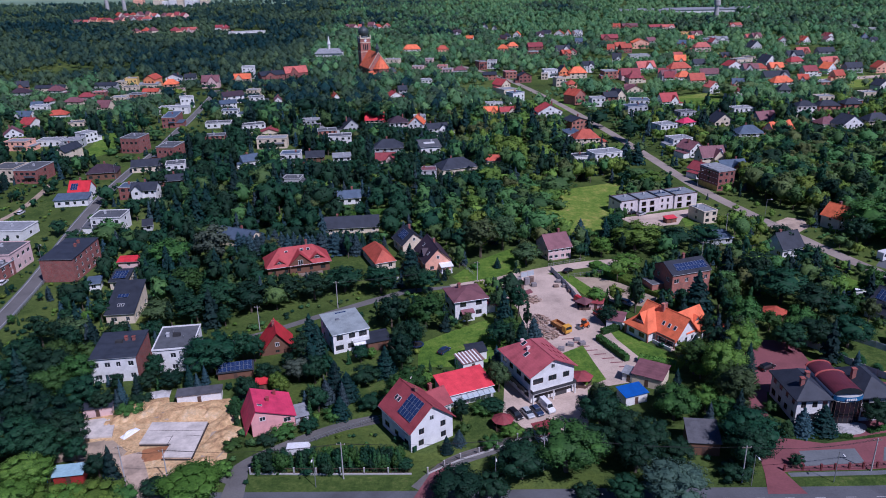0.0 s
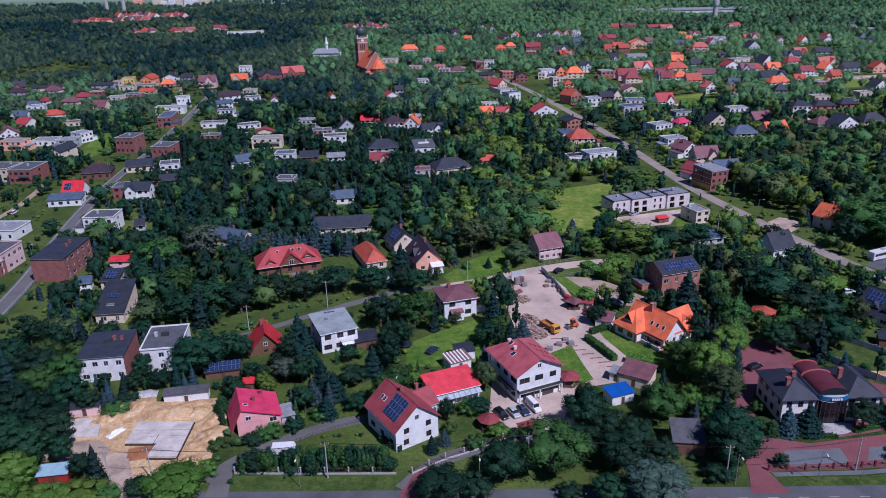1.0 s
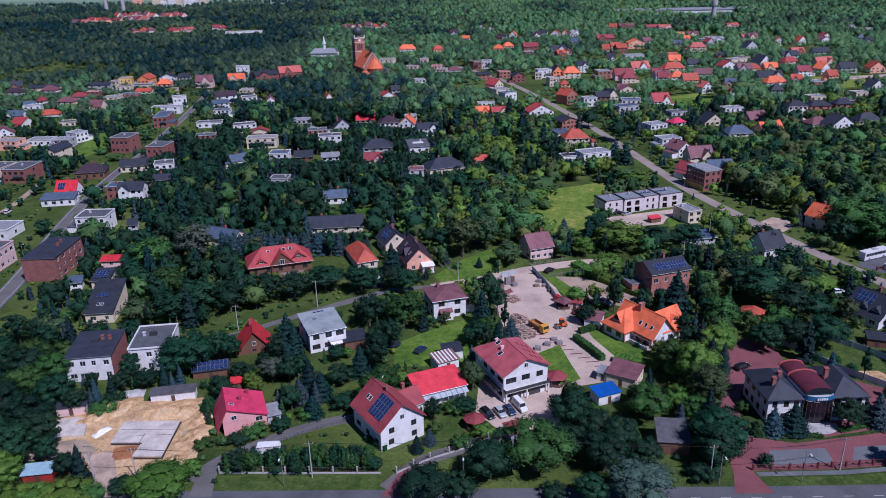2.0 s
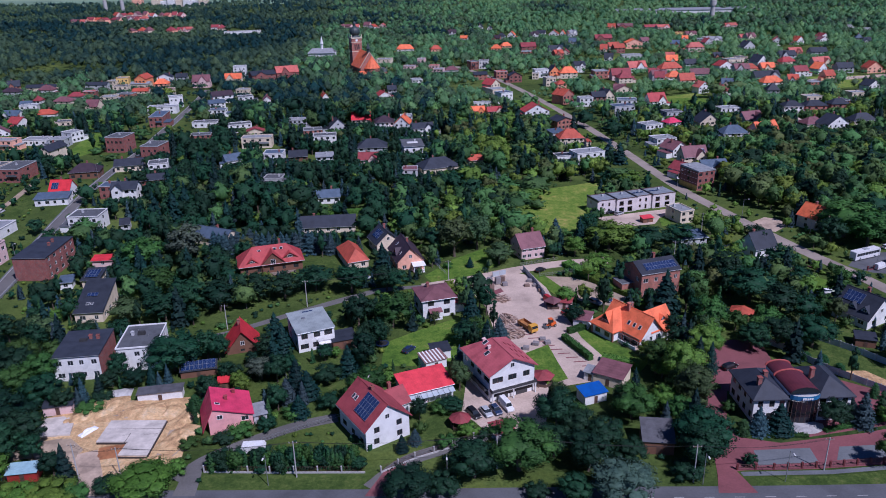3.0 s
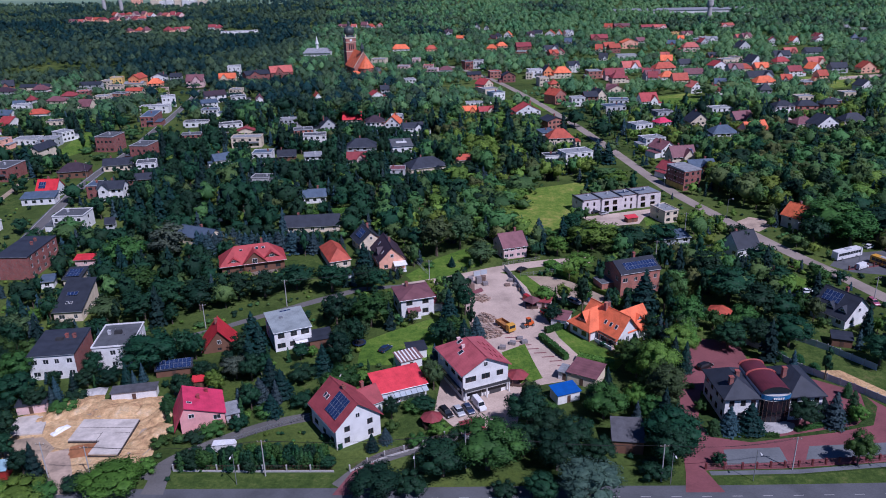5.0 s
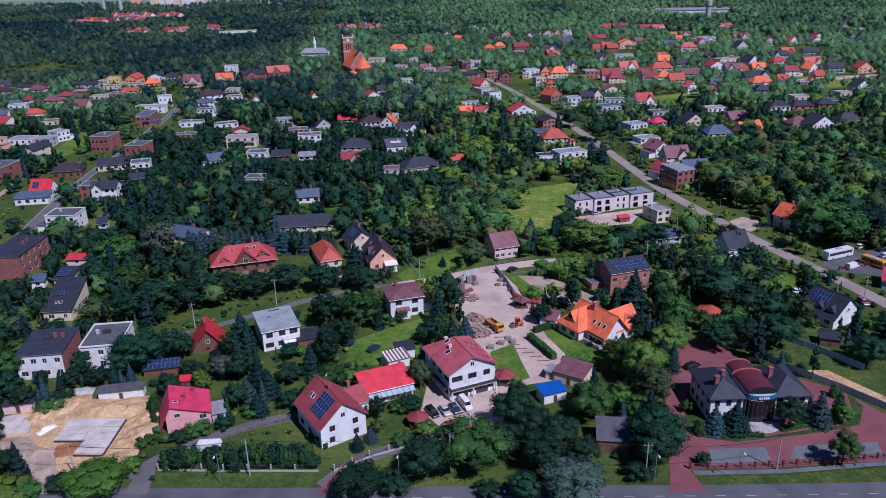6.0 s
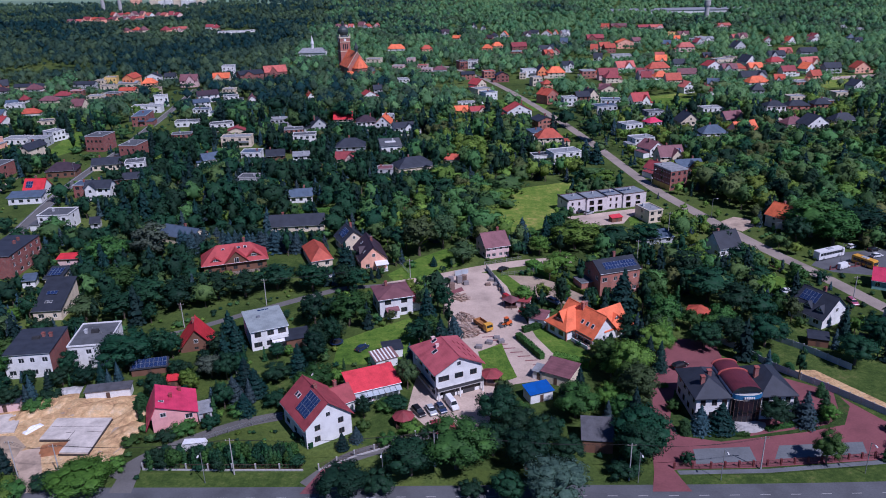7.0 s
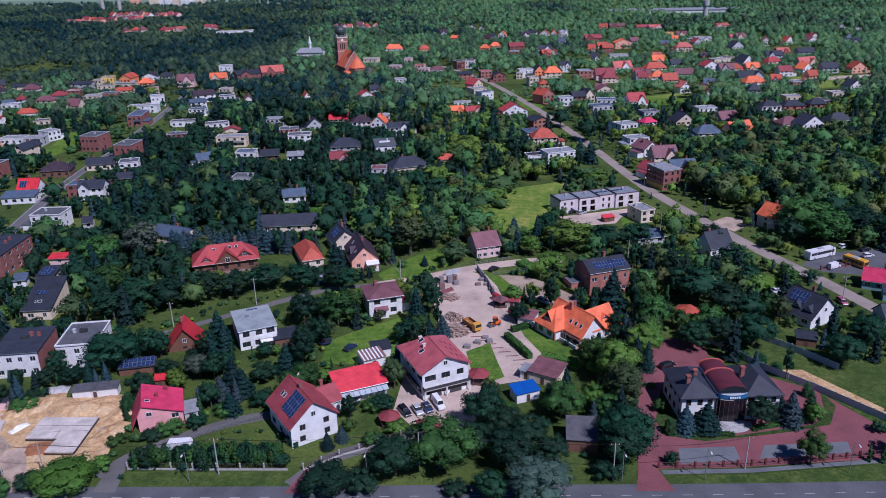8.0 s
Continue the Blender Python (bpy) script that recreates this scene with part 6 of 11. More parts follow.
house(284.4, 689.4, 5.3, 13.6, 9.1, 5.0, 'gable_x', 4, 'grey', 'mauve', level=2, cols=(3, 1))
house(293.6, 695.5, 3.1, 16.1, 9.1, 4.0, 'hip', 4, 'cream', 'rust', level=2, storeys=1, cols=(3, 1))
house(315.6, 727.2, 27.3, 13.1, 11.1, 6.0, 'gable_y', 6, 'white', 'slate', level=2, cols=(3, 1))
house(309.4, 692.7, 6.4, 12.7, 9.1, 5.0, 'gable_x', 4, 'cream', 'orange', level=2, cols=(3, 1))
house(289.5, 647.1, 7.4, 22.3, 10.1, 4.0, 'gable_x', 4, 'grey', 'slate', level=2, storeys=1, cols=(3, 1))
house(277.0, 606.7, 9.6, 18.0, 10.1, 5.0, 'hip', 4.5, 'white', 'orange', level=2, cols=(3, 1))
house(355.2, 857.9, 27.9, 17.4, 9.1, 6.0, 'gable_y', 6, 'grey', 'slate', level=2, cols=(3, 1))
house(362.1, 772.3, 4.3, 16.9, 10.1, 6.0, 'gable_x', 4, 'grey', 'slate', level=2, cols=(3, 1))
house(386.0, 807.0, 8.7, 14.1, 9.1, 5.0, 'gable_x', 4, 'brick_light', 'red', level=2, cols=(3, 1))
house(404.4, 794.4, 4.4, 17.5, 10.1, 6.0, 'gable_x', 4, 'grey', 'slate', level=2, cols=(3, 1))
house(327.9, 666.5, 6.1, 12.3, 9.1, 5.0, 'gable_x', 4, 'white', 'maroon', level=2, cols=(3, 1))
house(369.6, 716.7, 15.3, 18.3, 10.1, 5.0, 'gable_x', 5, 'cream', 'red', level=2, cols=(3, 1))
house(350.6, 678.6, 27.6, 11.5, 9.1, 5.0, 'gable_y', 5, 'white', 'orange', level=2, cols=(3, 1))
house(337.8, 636.4, 10.7, 8.8, 9.1, 5.0, 'gable_x', 4, 'peach', 'rust', level=2, cols=(3, 1))
house(374.3, 681.5, 3.8, 14.9, 10.1, 5.0, 'gable_x', 4, 'grey', 'slate', level=2, cols=(3, 1))
house(397.7, 677.3, 4.6, 14.0, 10.1, 5.0, 'gable_y', 5, 'peach', 'red', level=2, cols=(3, 1))
house(275.0, 531.4, 3.0, 12.1, 9.8, 6.0, 'flat', 0.4, 'cream', 'light', level=2, cols=(3, 1))
house(313.1, 543.2, 3.8, 11.7, 9.8, 6.0, 'flat', 0.4, 'cream', 'light', level=2, cols=(3, 1))
house(343.8, 580.8, 18.2, 11.5, 9.1, 5.0, 'gable_y', 4, 'white', 'slate', level=2, cols=(3, 1))
house(343.4, 729.8, 19.5, 16.3, 9.1, 5.0, 'hip', 4, 'cream', 'red', level=2, cols=(3, 1))
house(439.6, 1141.8, 10.1, 21.8, 10.1, 6.0, 'gable_x', 3, 'rose', 'scarlet', level=2, cols=(3, 1))
house(343.5, 1151.3, 13.3, 19.6, 9.1, 5.0, 'gable_x', 3, 'rose', 'crimson', level=2, cols=(3, 1))
house(334.1, 1043.9, 18.6, 15.1, 9.8, 6.0, 'flat', 0.3, 'yellow', 'mauve', level=2, cols=(3, 1))
house(348.0, 1034.8, 14.2, 16.2, 9.1, 5.0, 'gable_x', 3, 'cream', 'mauve', level=2, cols=(3, 1))
house(350.9, 954.3, 6.5, 19.7, 9.1, 5.0, 'gable_x', 3, 'white', 'light', level=2, cols=(3, 1))
house(593.5, 1089.7, -16.9, 9.1, 9.8, 6.0, 'flat', 0.3, 'white', 'light', level=2, cols=(3, 1))
house(585.0, 1030.0, -16.2, 9.9, 9.8, 7.0, 'flat', 0.3, 'white', 'light', level=2, cols=(3, 1))
house(198.5, 648.0, -9.3, 8.0, 9.1, 5.0, 'gable_x', 4.2, 'white', 'maroon', level=2, cols=(2, 1))
house(314.4, 770.9, 11.9, 11.9, 10.8, 5.0, 'flat', 0.3, 'cream', 'bitumen', level=2, cols=(3, 1))
house(251.2, 731.8, 9.7, 11.4, 8.1, 5.0, 'gable_x', 3.8, 'grey', 'slate', level=2, cols=(3, 1))
house(243.1, 763.5, -11.0, 11.1, 10.1, 4.5, 'gable_x', 4.8, 'cream', 'orange', level=2, cols=(3, 1))
house(250.9, 796.4, -11.4, 9.3, 11.1, 4.5, 'gable_x', 3.8, 'grey', 'red', level=2, cols=(3, 1))
house(295.6, 783.5, 15.6, 9.9, 8.1, 5.0, 'gable_x', 3.5, 'brick_light', 'slate', level=2, cols=(3, 1))
house(311.0, 605.8, 8.7, 9.7, 9.8, 4.5, 'flat', 0.3, 'brick_light', 'light', level=2, cols=(3, 1))
house(302.9, 624.5, -9.2, 8.4, 9.1, 4.5, 'gable_x', 3.4, 'grey', 'rust', level=2, cols=(3, 1))
house(289.4, 519.9, 6.4, 9.0, 11.8, 5.0, 'flat', 0.3, 'brick_light', 'bitumen', level=2, cols=(3, 1))
house(149.5, 844.0, -11.9, 7.7, 8.1, 5.5, 'gable_y', 3.2, 'cream', 'maroon', level=2, cols=(2, 1))
house(138.2, 828.8, 17.6, 9.9, 9.1, 6.5, 'gable_x', 3.3, 'brick_light', 'rust', level=2, cols=(3, 1))
house(194.7, 859.9, -12.4, 7.8, 9.1, 6.5, 'gable_x', 4.8, 'cream', 'rust', level=2, cols=(2, 1))
house(182.3, 776.3, -11.2, 8.6, 8.1, 6.5, 'gable_x', 4.6, 'white', 'slate', level=2, cols=(3, 1))
house(339.8, 967.1, -14.0, 8.5, 10.8, 4.5, 'flat', 0.3, 'grey', 'light', level=2, cols=(3, 1))
house(263.2, 948.4, 20.5, 11.5, 10.1, 5.5, 'gable_x', 3.9, 'white', 'mauve', level=2, cols=(3, 1))
house(330.2, 917.2, 23.0, 10.3, 8.1, 5.5, 'gable_y', 4.4, 'grey', 'maroon', level=2, cols=(3, 1))
house(293.7, 921.6, -13.2, 10.1, 11.1, 4.5, 'gable_x', 3.5, 'brick_light', 'blue', level=2, cols=(3, 1))
house(356.2, 988.1, 20.5, 13.2, 8.8, 4.5, 'flat', 0.3, 'cream', 'light', level=2, cols=(3, 1))
house(323.4, 978.8, -14.1, 7.3, 10.1, 4.5, 'gable_x', 3.1, 'white', 'orange', level=2, cols=(2, 1))
house(399.5, 962.7, 18.5, 12.9, 9.1, 6.5, 'gable_x', 4.0, 'cream', 'mauve', level=2, cols=(3, 1))
house(464.5, 908.9, 17.2, 12.4, 8.1, 6.5, 'gable_y', 3.1, 'white', 'mauve', level=2, cols=(3, 1))
house(412.5, 912.8, -13.8, 8.5, 10.1, 6.5, 'gable_y', 3.5, 'white', 'red', level=2, cols=(3, 1))
house(398.0, 977.5, 17.0, 13.7, 8.1, 4.5, 'gable_x', 3.5, 'white', 'red', level=2, cols=(3, 1))
house(439.8, 917.8, 20.3, 11.3, 10.1, 5.0, 'gable_y', 4.8, 'white', 'rust', level=2, cols=(3, 1))
house(192.0, 1049.4, -14.7, 10.4, 9.8, 5.5, 'flat', 0.3, 'white', 'bitumen', level=2, cols=(3, 1))
house(141.0, 1065.8, 28.2, 11.5, 9.1, 5.5, 'gable_x', 3.8, 'white', 'purple', level=2, cols=(3, 1))
house(110.3, 1070.9, -14.7, 10.2, 9.1, 5.5, 'gable_y', 4.8, 'white', 'orange', level=2, cols=(3, 1))
house(174.5, 948.4, -13.5, 8.7, 8.1, 6.5, 'gable_x', 4.3, 'grey', 'blue', level=2, cols=(3, 1))
house(43.5, 1049.0, -14.1, 10.1, 10.1, 4.5, 'gable_x', 3.1, 'white', 'orange', level=2, cols=(3, 1))
house(27.6, 1130.3, 25.9, 13.1, 11.1, 5.0, 'gable_x', 4.3, 'grey', 'purple', level=2, cols=(3, 1))
house(95.5, 1063.2, -14.5, 10.1, 9.1, 5.0, 'hip', 3.6, 'grey', 'slate', level=2, cols=(3, 1))
house(86.5, 1033.2, -14.1, 10.6, 11.1, 5.0, 'gable_x', 3.6, 'brick_light', 'purple', level=2, cols=(3, 1))
house(509.6, 893.0, -13.7, 7.5, 10.1, 5.5, 'gable_x', 3.5, 'white', 'slate', level=2, cols=(2, 1))
house(522.5, 935.7, -14.2, 7.9, 9.1, 4.5, 'hip', 4.6, 'white', 'blue', level=2, cols=(2, 1))
house(488.4, 957.8, 16.3, 13.7, 11.1, 5.0, 'gable_y', 4.1, 'white', 'maroon', level=2, cols=(3, 1))
house(154.2, 682.6, 7.1, 12.4, 11.8, 6.5, 'flat', 0.3, 'brick_light', 'light', level=2, cols=(3, 1))
house(169.2, 651.6, 5.5, 12.1, 10.1, 4.5, 'hip', 4.9, 'cream', 'maroon', level=2, cols=(3, 1))
house(-332.1, 652.9, -8.4, 12.9, 8.1, 5.0, 'hip', 3.6, 'white', 'mauve', level=2, cols=(3, 1))
house(-376.9, 681.3, 26.5, 10.4, 9.1, 5.0, 'gable_x', 4.5, 'brick_light', 'slate', level=2, cols=(3, 1))
house(-252.0, 624.3, -8.1, 12.2, 9.8, 4.5, 'flat', 0.3, 'brick_light', 'bitumen', level=2, cols=(3, 1))
house(-261.1, 611.2, 5.0, 11.7, 11.8, 4.5, 'flat', 0.3, 'cream', 'light', level=2, cols=(3, 1))
house(-145.1, 592.0, 18.4, 11.5, 9.8, 5.0, 'flat', 0.3, 'white', 'bitumen', level=2, cols=(3, 1))
house(-11.8, 667.6, 11.3, 9.4, 11.8, 4.5, 'flat', 0.3, 'white', 'light', level=2, cols=(3, 1))
house(223.9, 567.5, 6.4, 9.4, 10.1, 5.5, 'hip', 4.1, 'white', 'maroon', level=2, cols=(3, 1))
house(262.4, 568.1, -8.4, 8.8, 8.1, 5.0, 'hip', 4.9, 'grey', 'slate', level=2, cols=(3, 1))
house(240.2, 602.3, -8.9, 9.0, 8.1, 5.5, 'gable_x', 3.5, 'cream', 'blue', level=2, cols=(3, 1))
house(-255.0, 568.3, -7.4, 10.0, 10.1, 4.5, 'gable_x', 4.4, 'cream', 'mauve', level=2, cols=(3, 1))
house(-71.1, 461.4, 9.9, 11.6, 8.8, 4.5, 'flat', 0.3, 'brick_light', 'bitumen', level=1, cols=(4, 1))
house(-14.8, 472.5, -6.6, 9.6, 11.1, 5.5, 'gable_y', 4.4, 'white', 'orange', level=1, cols=(3, 1))
house(-27.2, 477.3, 9.2, 12.2, 11.1, 5.5, 'hip', 3.5, 'white', 'purple', level=1, cols=(4, 1))
house(-725.2, 1773.9, -36.4, 14.8, 15.1, 6.3, 'gable_x', 6.4, 'rose', 'rust', chimneys=0, level=2, cols=(3, 1))
house(-703.3, 1754.7, -22.1, 13.3, 15.1, 6.7, 'gable_y', 4.4, 'rose', 'maroon', chimneys=0, level=2, cols=(3, 1))
house(-683.8, 1749.2, -21.1, 15.9, 15.1, 8.6, 'hip', 4.5, 'cream', 'rust', chimneys=0, level=2, cols=(3, 1))
house(-665.2, 1738.9, -12.9, 12.0, 15.1, 8.5, 'gable_y', 6.6, 'rose', 'mauve', chimneys=0, level=2, cols=(3, 1))
house(-645.1, 1737.5, -18.3, 10.0, 15.1, 8.5, 'gable_x', 6.8, 'peach', 'mauve', chimneys=0, level=2, cols=(3, 1))
house(-625.9, 1723.0, -26.3, 15.3, 15.1, 6.5, 'gable_x', 5.6, 'white', 'clay', chimneys=0, level=2, cols=(3, 1))
house(-606.9, 1729.5, -19.8, 10.9, 15.1, 6.5, 'hip', 5.6, 'cream', 'mauve', chimneys=0, level=2, cols=(3, 1))
house(-588.6, 1715.6, -26.9, 15.3, 15.1, 7.1, 'gable_x', 4.9, 'peach', 'clay', chimneys=0, level=2, cols=(3, 1))
house(-573.5, 1715.9, -2.8, 10.6, 15.1, 7.4, 'gable_x', 6.7, 'cream', 'maroon', chimneys=0, level=2, cols=(3, 1))
house(-551.8, 1693.1, -36.9, 14.4, 15.1, 7.4, 'gable_x', 5.7, 'rose', 'maroon', chimneys=0, level=2, cols=(3, 1))
house(-734.8, 1584.6, -21.6, 16.8, 13.1, 6.2, 'gable_x', 3.6, 'cream', 'mauve', chimneys=0, level=2, cols=(3, 1))
house(-719.4, 1580.8, 1.1, 16.0, 13.1, 5.7, 'gable_x', 3.9, 'rose', 'clay', chimneys=0, level=2, cols=(3, 1))
house(-705.5, 1594.1, -7.5, 14.9, 13.1, 8.3, 'gable_x', 5.0, 'peach', 'maroon', chimneys=0, level=2, cols=(3, 1))
house(-692.6, 1598.3, -1.4, 19.1, 13.1, 7.8, 'gable_x', 3.9, 'peach', 'rust', chimneys=0, level=2, cols=(3, 1))
house(-677.4, 1591.5, -30.4, 18.6, 13.1, 7.7, 'gable_y', 3.8, 'peach', 'maroon', chimneys=0, level=2, cols=(3, 1))
house(-658.9, 1602.3, -36.4, 19.5, 13.1, 7.0, 'hip', 4.5, 'cream', 'maroon', chimneys=0, level=2, cols=(3, 1))
house(-647.9, 1595.9, -31.2, 12.1, 13.1, 7.1, 'gable_x', 5.0, 'peach', 'mauve', chimneys=0, level=2, cols=(3, 1))
house(-632.5, 1619.7, -7.4, 16.1, 13.1, 7.5, 'gable_x', 4.6, 'white', 'mauve', chimneys=0, level=2, cols=(3, 1))
house(-615.7, 1612.2, -32.1, 14.4, 13.1, 6.2, 'gable_x', 5.2, 'peach', 'maroon', chimneys=0, level=2, cols=(3, 1))
house(-599.1, 1604.9, -22.3, 18.0, 13.1, 7.8, 'hip', 4.7, 'white', 'clay', chimneys=0, level=2, cols=(3, 1))
house(-500.9, 1280.5, -16.3, 10.4, 13.1, 7.1, 'hip', 4.0, 'peach', 'mauve', chimneys=0, level=2, cols=(3, 1))
house(-488.9, 1296.2, -14.6, 12.0, 13.1, 6.4, 'hip', 5.0, 'rose', 'rust', chimneys=0, level=2, cols=(3, 1))
house(-472.7, 1282.6, -34.0, 9.1, 13.1, 6.8, 'hip', 5.7, 'cream', 'mauve', chimneys=0, level=2, cols=(3, 1))
house(-434.0, 1277.3, -24.9, 13.7, 13.1, 6.8, 'hip', 5.7, 'peach', 'maroon', chimneys=0, level=2, cols=(3, 1))
house(-421.4, 1289.5, -2.9, 13.4, 13.1, 6.0, 'gable_x', 4.3, 'cream', 'maroon', chimneys=0, level=2, cols=(3, 1))
house(-406.0, 1277.7, -3.4, 14.7, 13.1, 8.1, 'gable_x', 3.5, 'rose', 'clay', chimneys=0, level=2, cols=(3, 1))
house(-369.4, 1307.8, 0.0, 13.2, 13.1, 8.2, 'gable_x', 3.8, 'white', 'maroon', chimneys=0, level=2, cols=(3, 1))
house(-354.6, 1293.7, 2.3, 12.9, 13.1, 7.3, 'hip', 5.7, 'cream', 'maroon', chimneys=0, level=2, cols=(3, 1))
house(-153.2, 1308.2, -24.8, 9.3, 11.1, 5.5, 'hip', 2.9, 'cream', 'mauve', chimneys=0, level=2, cols=(3, 1))
house(-141.6, 1293.5, -27.6, 9.8, 11.1, 5.7, 'gable_x', 3.0, 'rose', 'mauve', chimneys=0, level=2, cols=(3, 1))
house(-128.2, 1289.8, -5.8, 8.3, 11.1, 4.6, 'gable_x', 4.3, 'white', 'clay', chimneys=0, level=2, cols=(3, 1))
house(-111.1, 1299.2, -17.7, 10.5, 11.1, 7.0, 'gable_x', 4.5, 'rose', 'mauve', chimneys=0, level=2, cols=(3, 1))
house(-100.9, 1287.2, -31.4, 11.5, 11.1, 4.7, 'gable_y', 3.9, 'white', 'rust', chimneys=0, level=2, cols=(3, 1))
house(-84.6, 1283.9, -8.6, 11.3, 11.1, 5.5, 'gable_y', 4.4, 'rose', 'clay', chimneys=0, level=2, cols=(3, 1))
house(-306.0, 1231.8, 15.3, 59.2, 15.8, 6.0, 'flat', 0.4, 'white', 'light', chimneys=0, level=2, cols=(3, 1))
# ---- landmarks ----
church(-60.8, 718.0, 22.0)
chapel(-123.1, 861.4)
# pale blue-green field colour imitates the hazy bright strip beyond the woods
flat("field", [(-1900, 2620), (-1420, 2480), (-1060, 2400), (-740, 2350), (-420, 2290), (-380, 2700), (-900, 3400), (-2300, 3600)], surface("haze_pale_fields", (0.17, 0.25, 0.15), 0.95, 0.05, 0.004, 0.4, 0.1), 0.05, "open fields behind the woods, paled to stand for haze")
far_works((-843, 1994), (-792, 1975), (-716, 2202), (481, 1462), (-891, 2338), (457, 1267))
# ---- trees ----


def inside(pt, poly):
    x, y = pt
    c = False
    for (x0, y0), (x1, y1) in zip(poly, poly[1:] + poly[:1]):
        if (y0 > y) != (y1 > y) and x < (x1 - x0) * (y - y0) / (y1 - y0) + x0:
            c = not c
    return c


# deep and bright double as shaded and sunlit leaf colours in scatter
LEAF_TONES = {
    "green": ((0.030, 0.074, 0.018), (0.070, 0.148, 0.030)), "deep": ((0.011, 0.034, 0.021), (0.026, 0.070, 0.033)),
    "bright": ((0.072, 0.150, 0.018), (0.130, 0.225, 0.030)), "olive": ((0.046, 0.080, 0.030), (0.084, 0.130, 0.050)),
    "silver": ((0.056, 0.090, 0.068), (0.100, 0.145, 0.108)), "spruce": ((0.008, 0.025, 0.026), (0.016, 0.046, 0.040)),
    "bluespruce": ((0.028, 0.056, 0.070), (0.050, 0.088, 0.108)), "thuja": ((0.017, 0.050, 0.018), (0.036, 0.088, 0.027)),
}
LEAF = {k: foliage("leaves_" + k, *v) for k, v in LEAF_TONES.items()}
# lighter set for the joined trees, so the sunlit east reads brighter
MANY_TONES = dict(LEAF_TONES, green=((0.042, 0.094, 0.030), (0.102, 0.197, 0.054)), bright=((0.092, 0.168, 0.020), (0.170, 0.255, 0.034)), olive=((0.066, 0.100, 0.032), (0.120, 0.165, 0.054)))
LEAF_JOINED = {k: foliage("leaves_many_" + k, *v, tone=True) for k, v in MANY_TONES.items()}


def ico(n):
    bm = bmesh.new()
    bmesh.ops.create_icosphere(bm, subdivisions=n, radius=1.0)
    v = np.array([x.co[:] for x in bm.verts])
    f = np.array([[q.index for q in t.verts] for t in bm.faces])
    bm.free()
    return v, f


ICO_V, ICO_F = ico(1)
ICO2_V, ICO2_F = ico(2)
ICO0 = np.array([(0, 0, 1), (0.9, 0, 0.2), (0.28, 0.85, 0.2), (-0.72, 0.53, 0.2), (-0.72, -0.53, 0.2), (0.28, -0.85, 0.2), (0, 0, -0.8)])
ICO0_F = np.array([(0, 1, 2), (0, 2, 3), (0, 3, 4), (0, 4, 5), (0, 5, 1), (6, 2, 1), (6, 3, 2), (6, 4, 3), (6, 5, 4), (6, 1, 5)])


def np_mesh(name, verts, tris, quads, mat, index=None, tone=None, smooth=True, lean=None):
    me = bpy.data.meshes.new(name)
    nt, nq = len(tris), len(quads)
    me.vertices.add(len(verts))
    me.vertices.foreach_set("co", np.asarray(verts, dtype=np.float32).ravel())
    loops = np.concatenate([np.asarray(tris, dtype=np.int32).ravel(), np.asarray(quads, dtype=np.int32).ravel()])
    me.loops.add(len(loops))
    me.loops.foreach_set("vertex_index", loops)
    me.polygons.add(nt + nq)
    start = np.concatenate([np.arange(nt) * 3, nt * 3 + np.arange(nq) * 4]).astype(np.int32)
    me.polygons.foreach_set("loop_start", start)
    me.update(calc_edges=True)
    for mt in (mat if isinstance(mat, list) else [mat]):
        me.materials.append(mt)
    if smooth:
        me.polygons.foreach_set("use_smooth", np.arange(nt + nq) < nt)
    if index is not None:
        me.polygons.foreach_set("material_index", np.asarray(index, dtype=np.int32))
    if tone is not None:
        at = me.attributes.new("tone", 'FLOAT', 'POINT')
        at.data.foreach_set("value", np.asarray(tone, dtype=np.float32))
    if lean is not None:
        at = me.attributes.new("custom_normal", 'FLOAT_VECTOR', 'POINT')
        at.data.foreach_set("vector", np.asarray(lean, dtype=np.float32).ravel())
    return me


def unit(v):
    return v / np.maximum(np.linalg.norm(v, axis=1), 1e-6)[:, None]


def sprays(rng, centres, normals, size, spread, single=False):
    """Leaf sprays: bent quads that stand off the crown, tilted at random."""
    n = len(centres)
    nn = normals + rng.normal(0, spread, (n, 3))
    nn /= np.linalg.norm(nn, axis=1)[:, None]
    up = rng.normal(0, 1, (n, 3))
    u = np.cross(nn, up)
    u /= np.linalg.norm(u, axis=1)[:, None]
    w = np.cross(nn, u)
    s = (size * rng.uniform(0.6, 1.4, n))[:, None]
    k = rng.uniform(0.5, 0.9, n)[:, None]
    if single:
        q = np.stack([centres - u * s * 1.1 - w * s * 0.3, centres + u * s * 0.5 - w * s * k, centres + u * s * 0.4 + w * s * 1.1 - nn * s * 0.2], 1)
        return q.reshape(-1, 3), np.arange(3 * n).reshape(-1, 3)
    q = np.stack([centres - u * s - w * s * k * 0.4, centres + u * s * 0.3 - w * s * k, centres + u * s + w * s * k * 0.5 - nn * s * 0.3, centres - u * s * 0.4 + w * s * k], 1)
    return q.reshape(-1, 3), np.arange(4 * n).reshape(-1, 4)


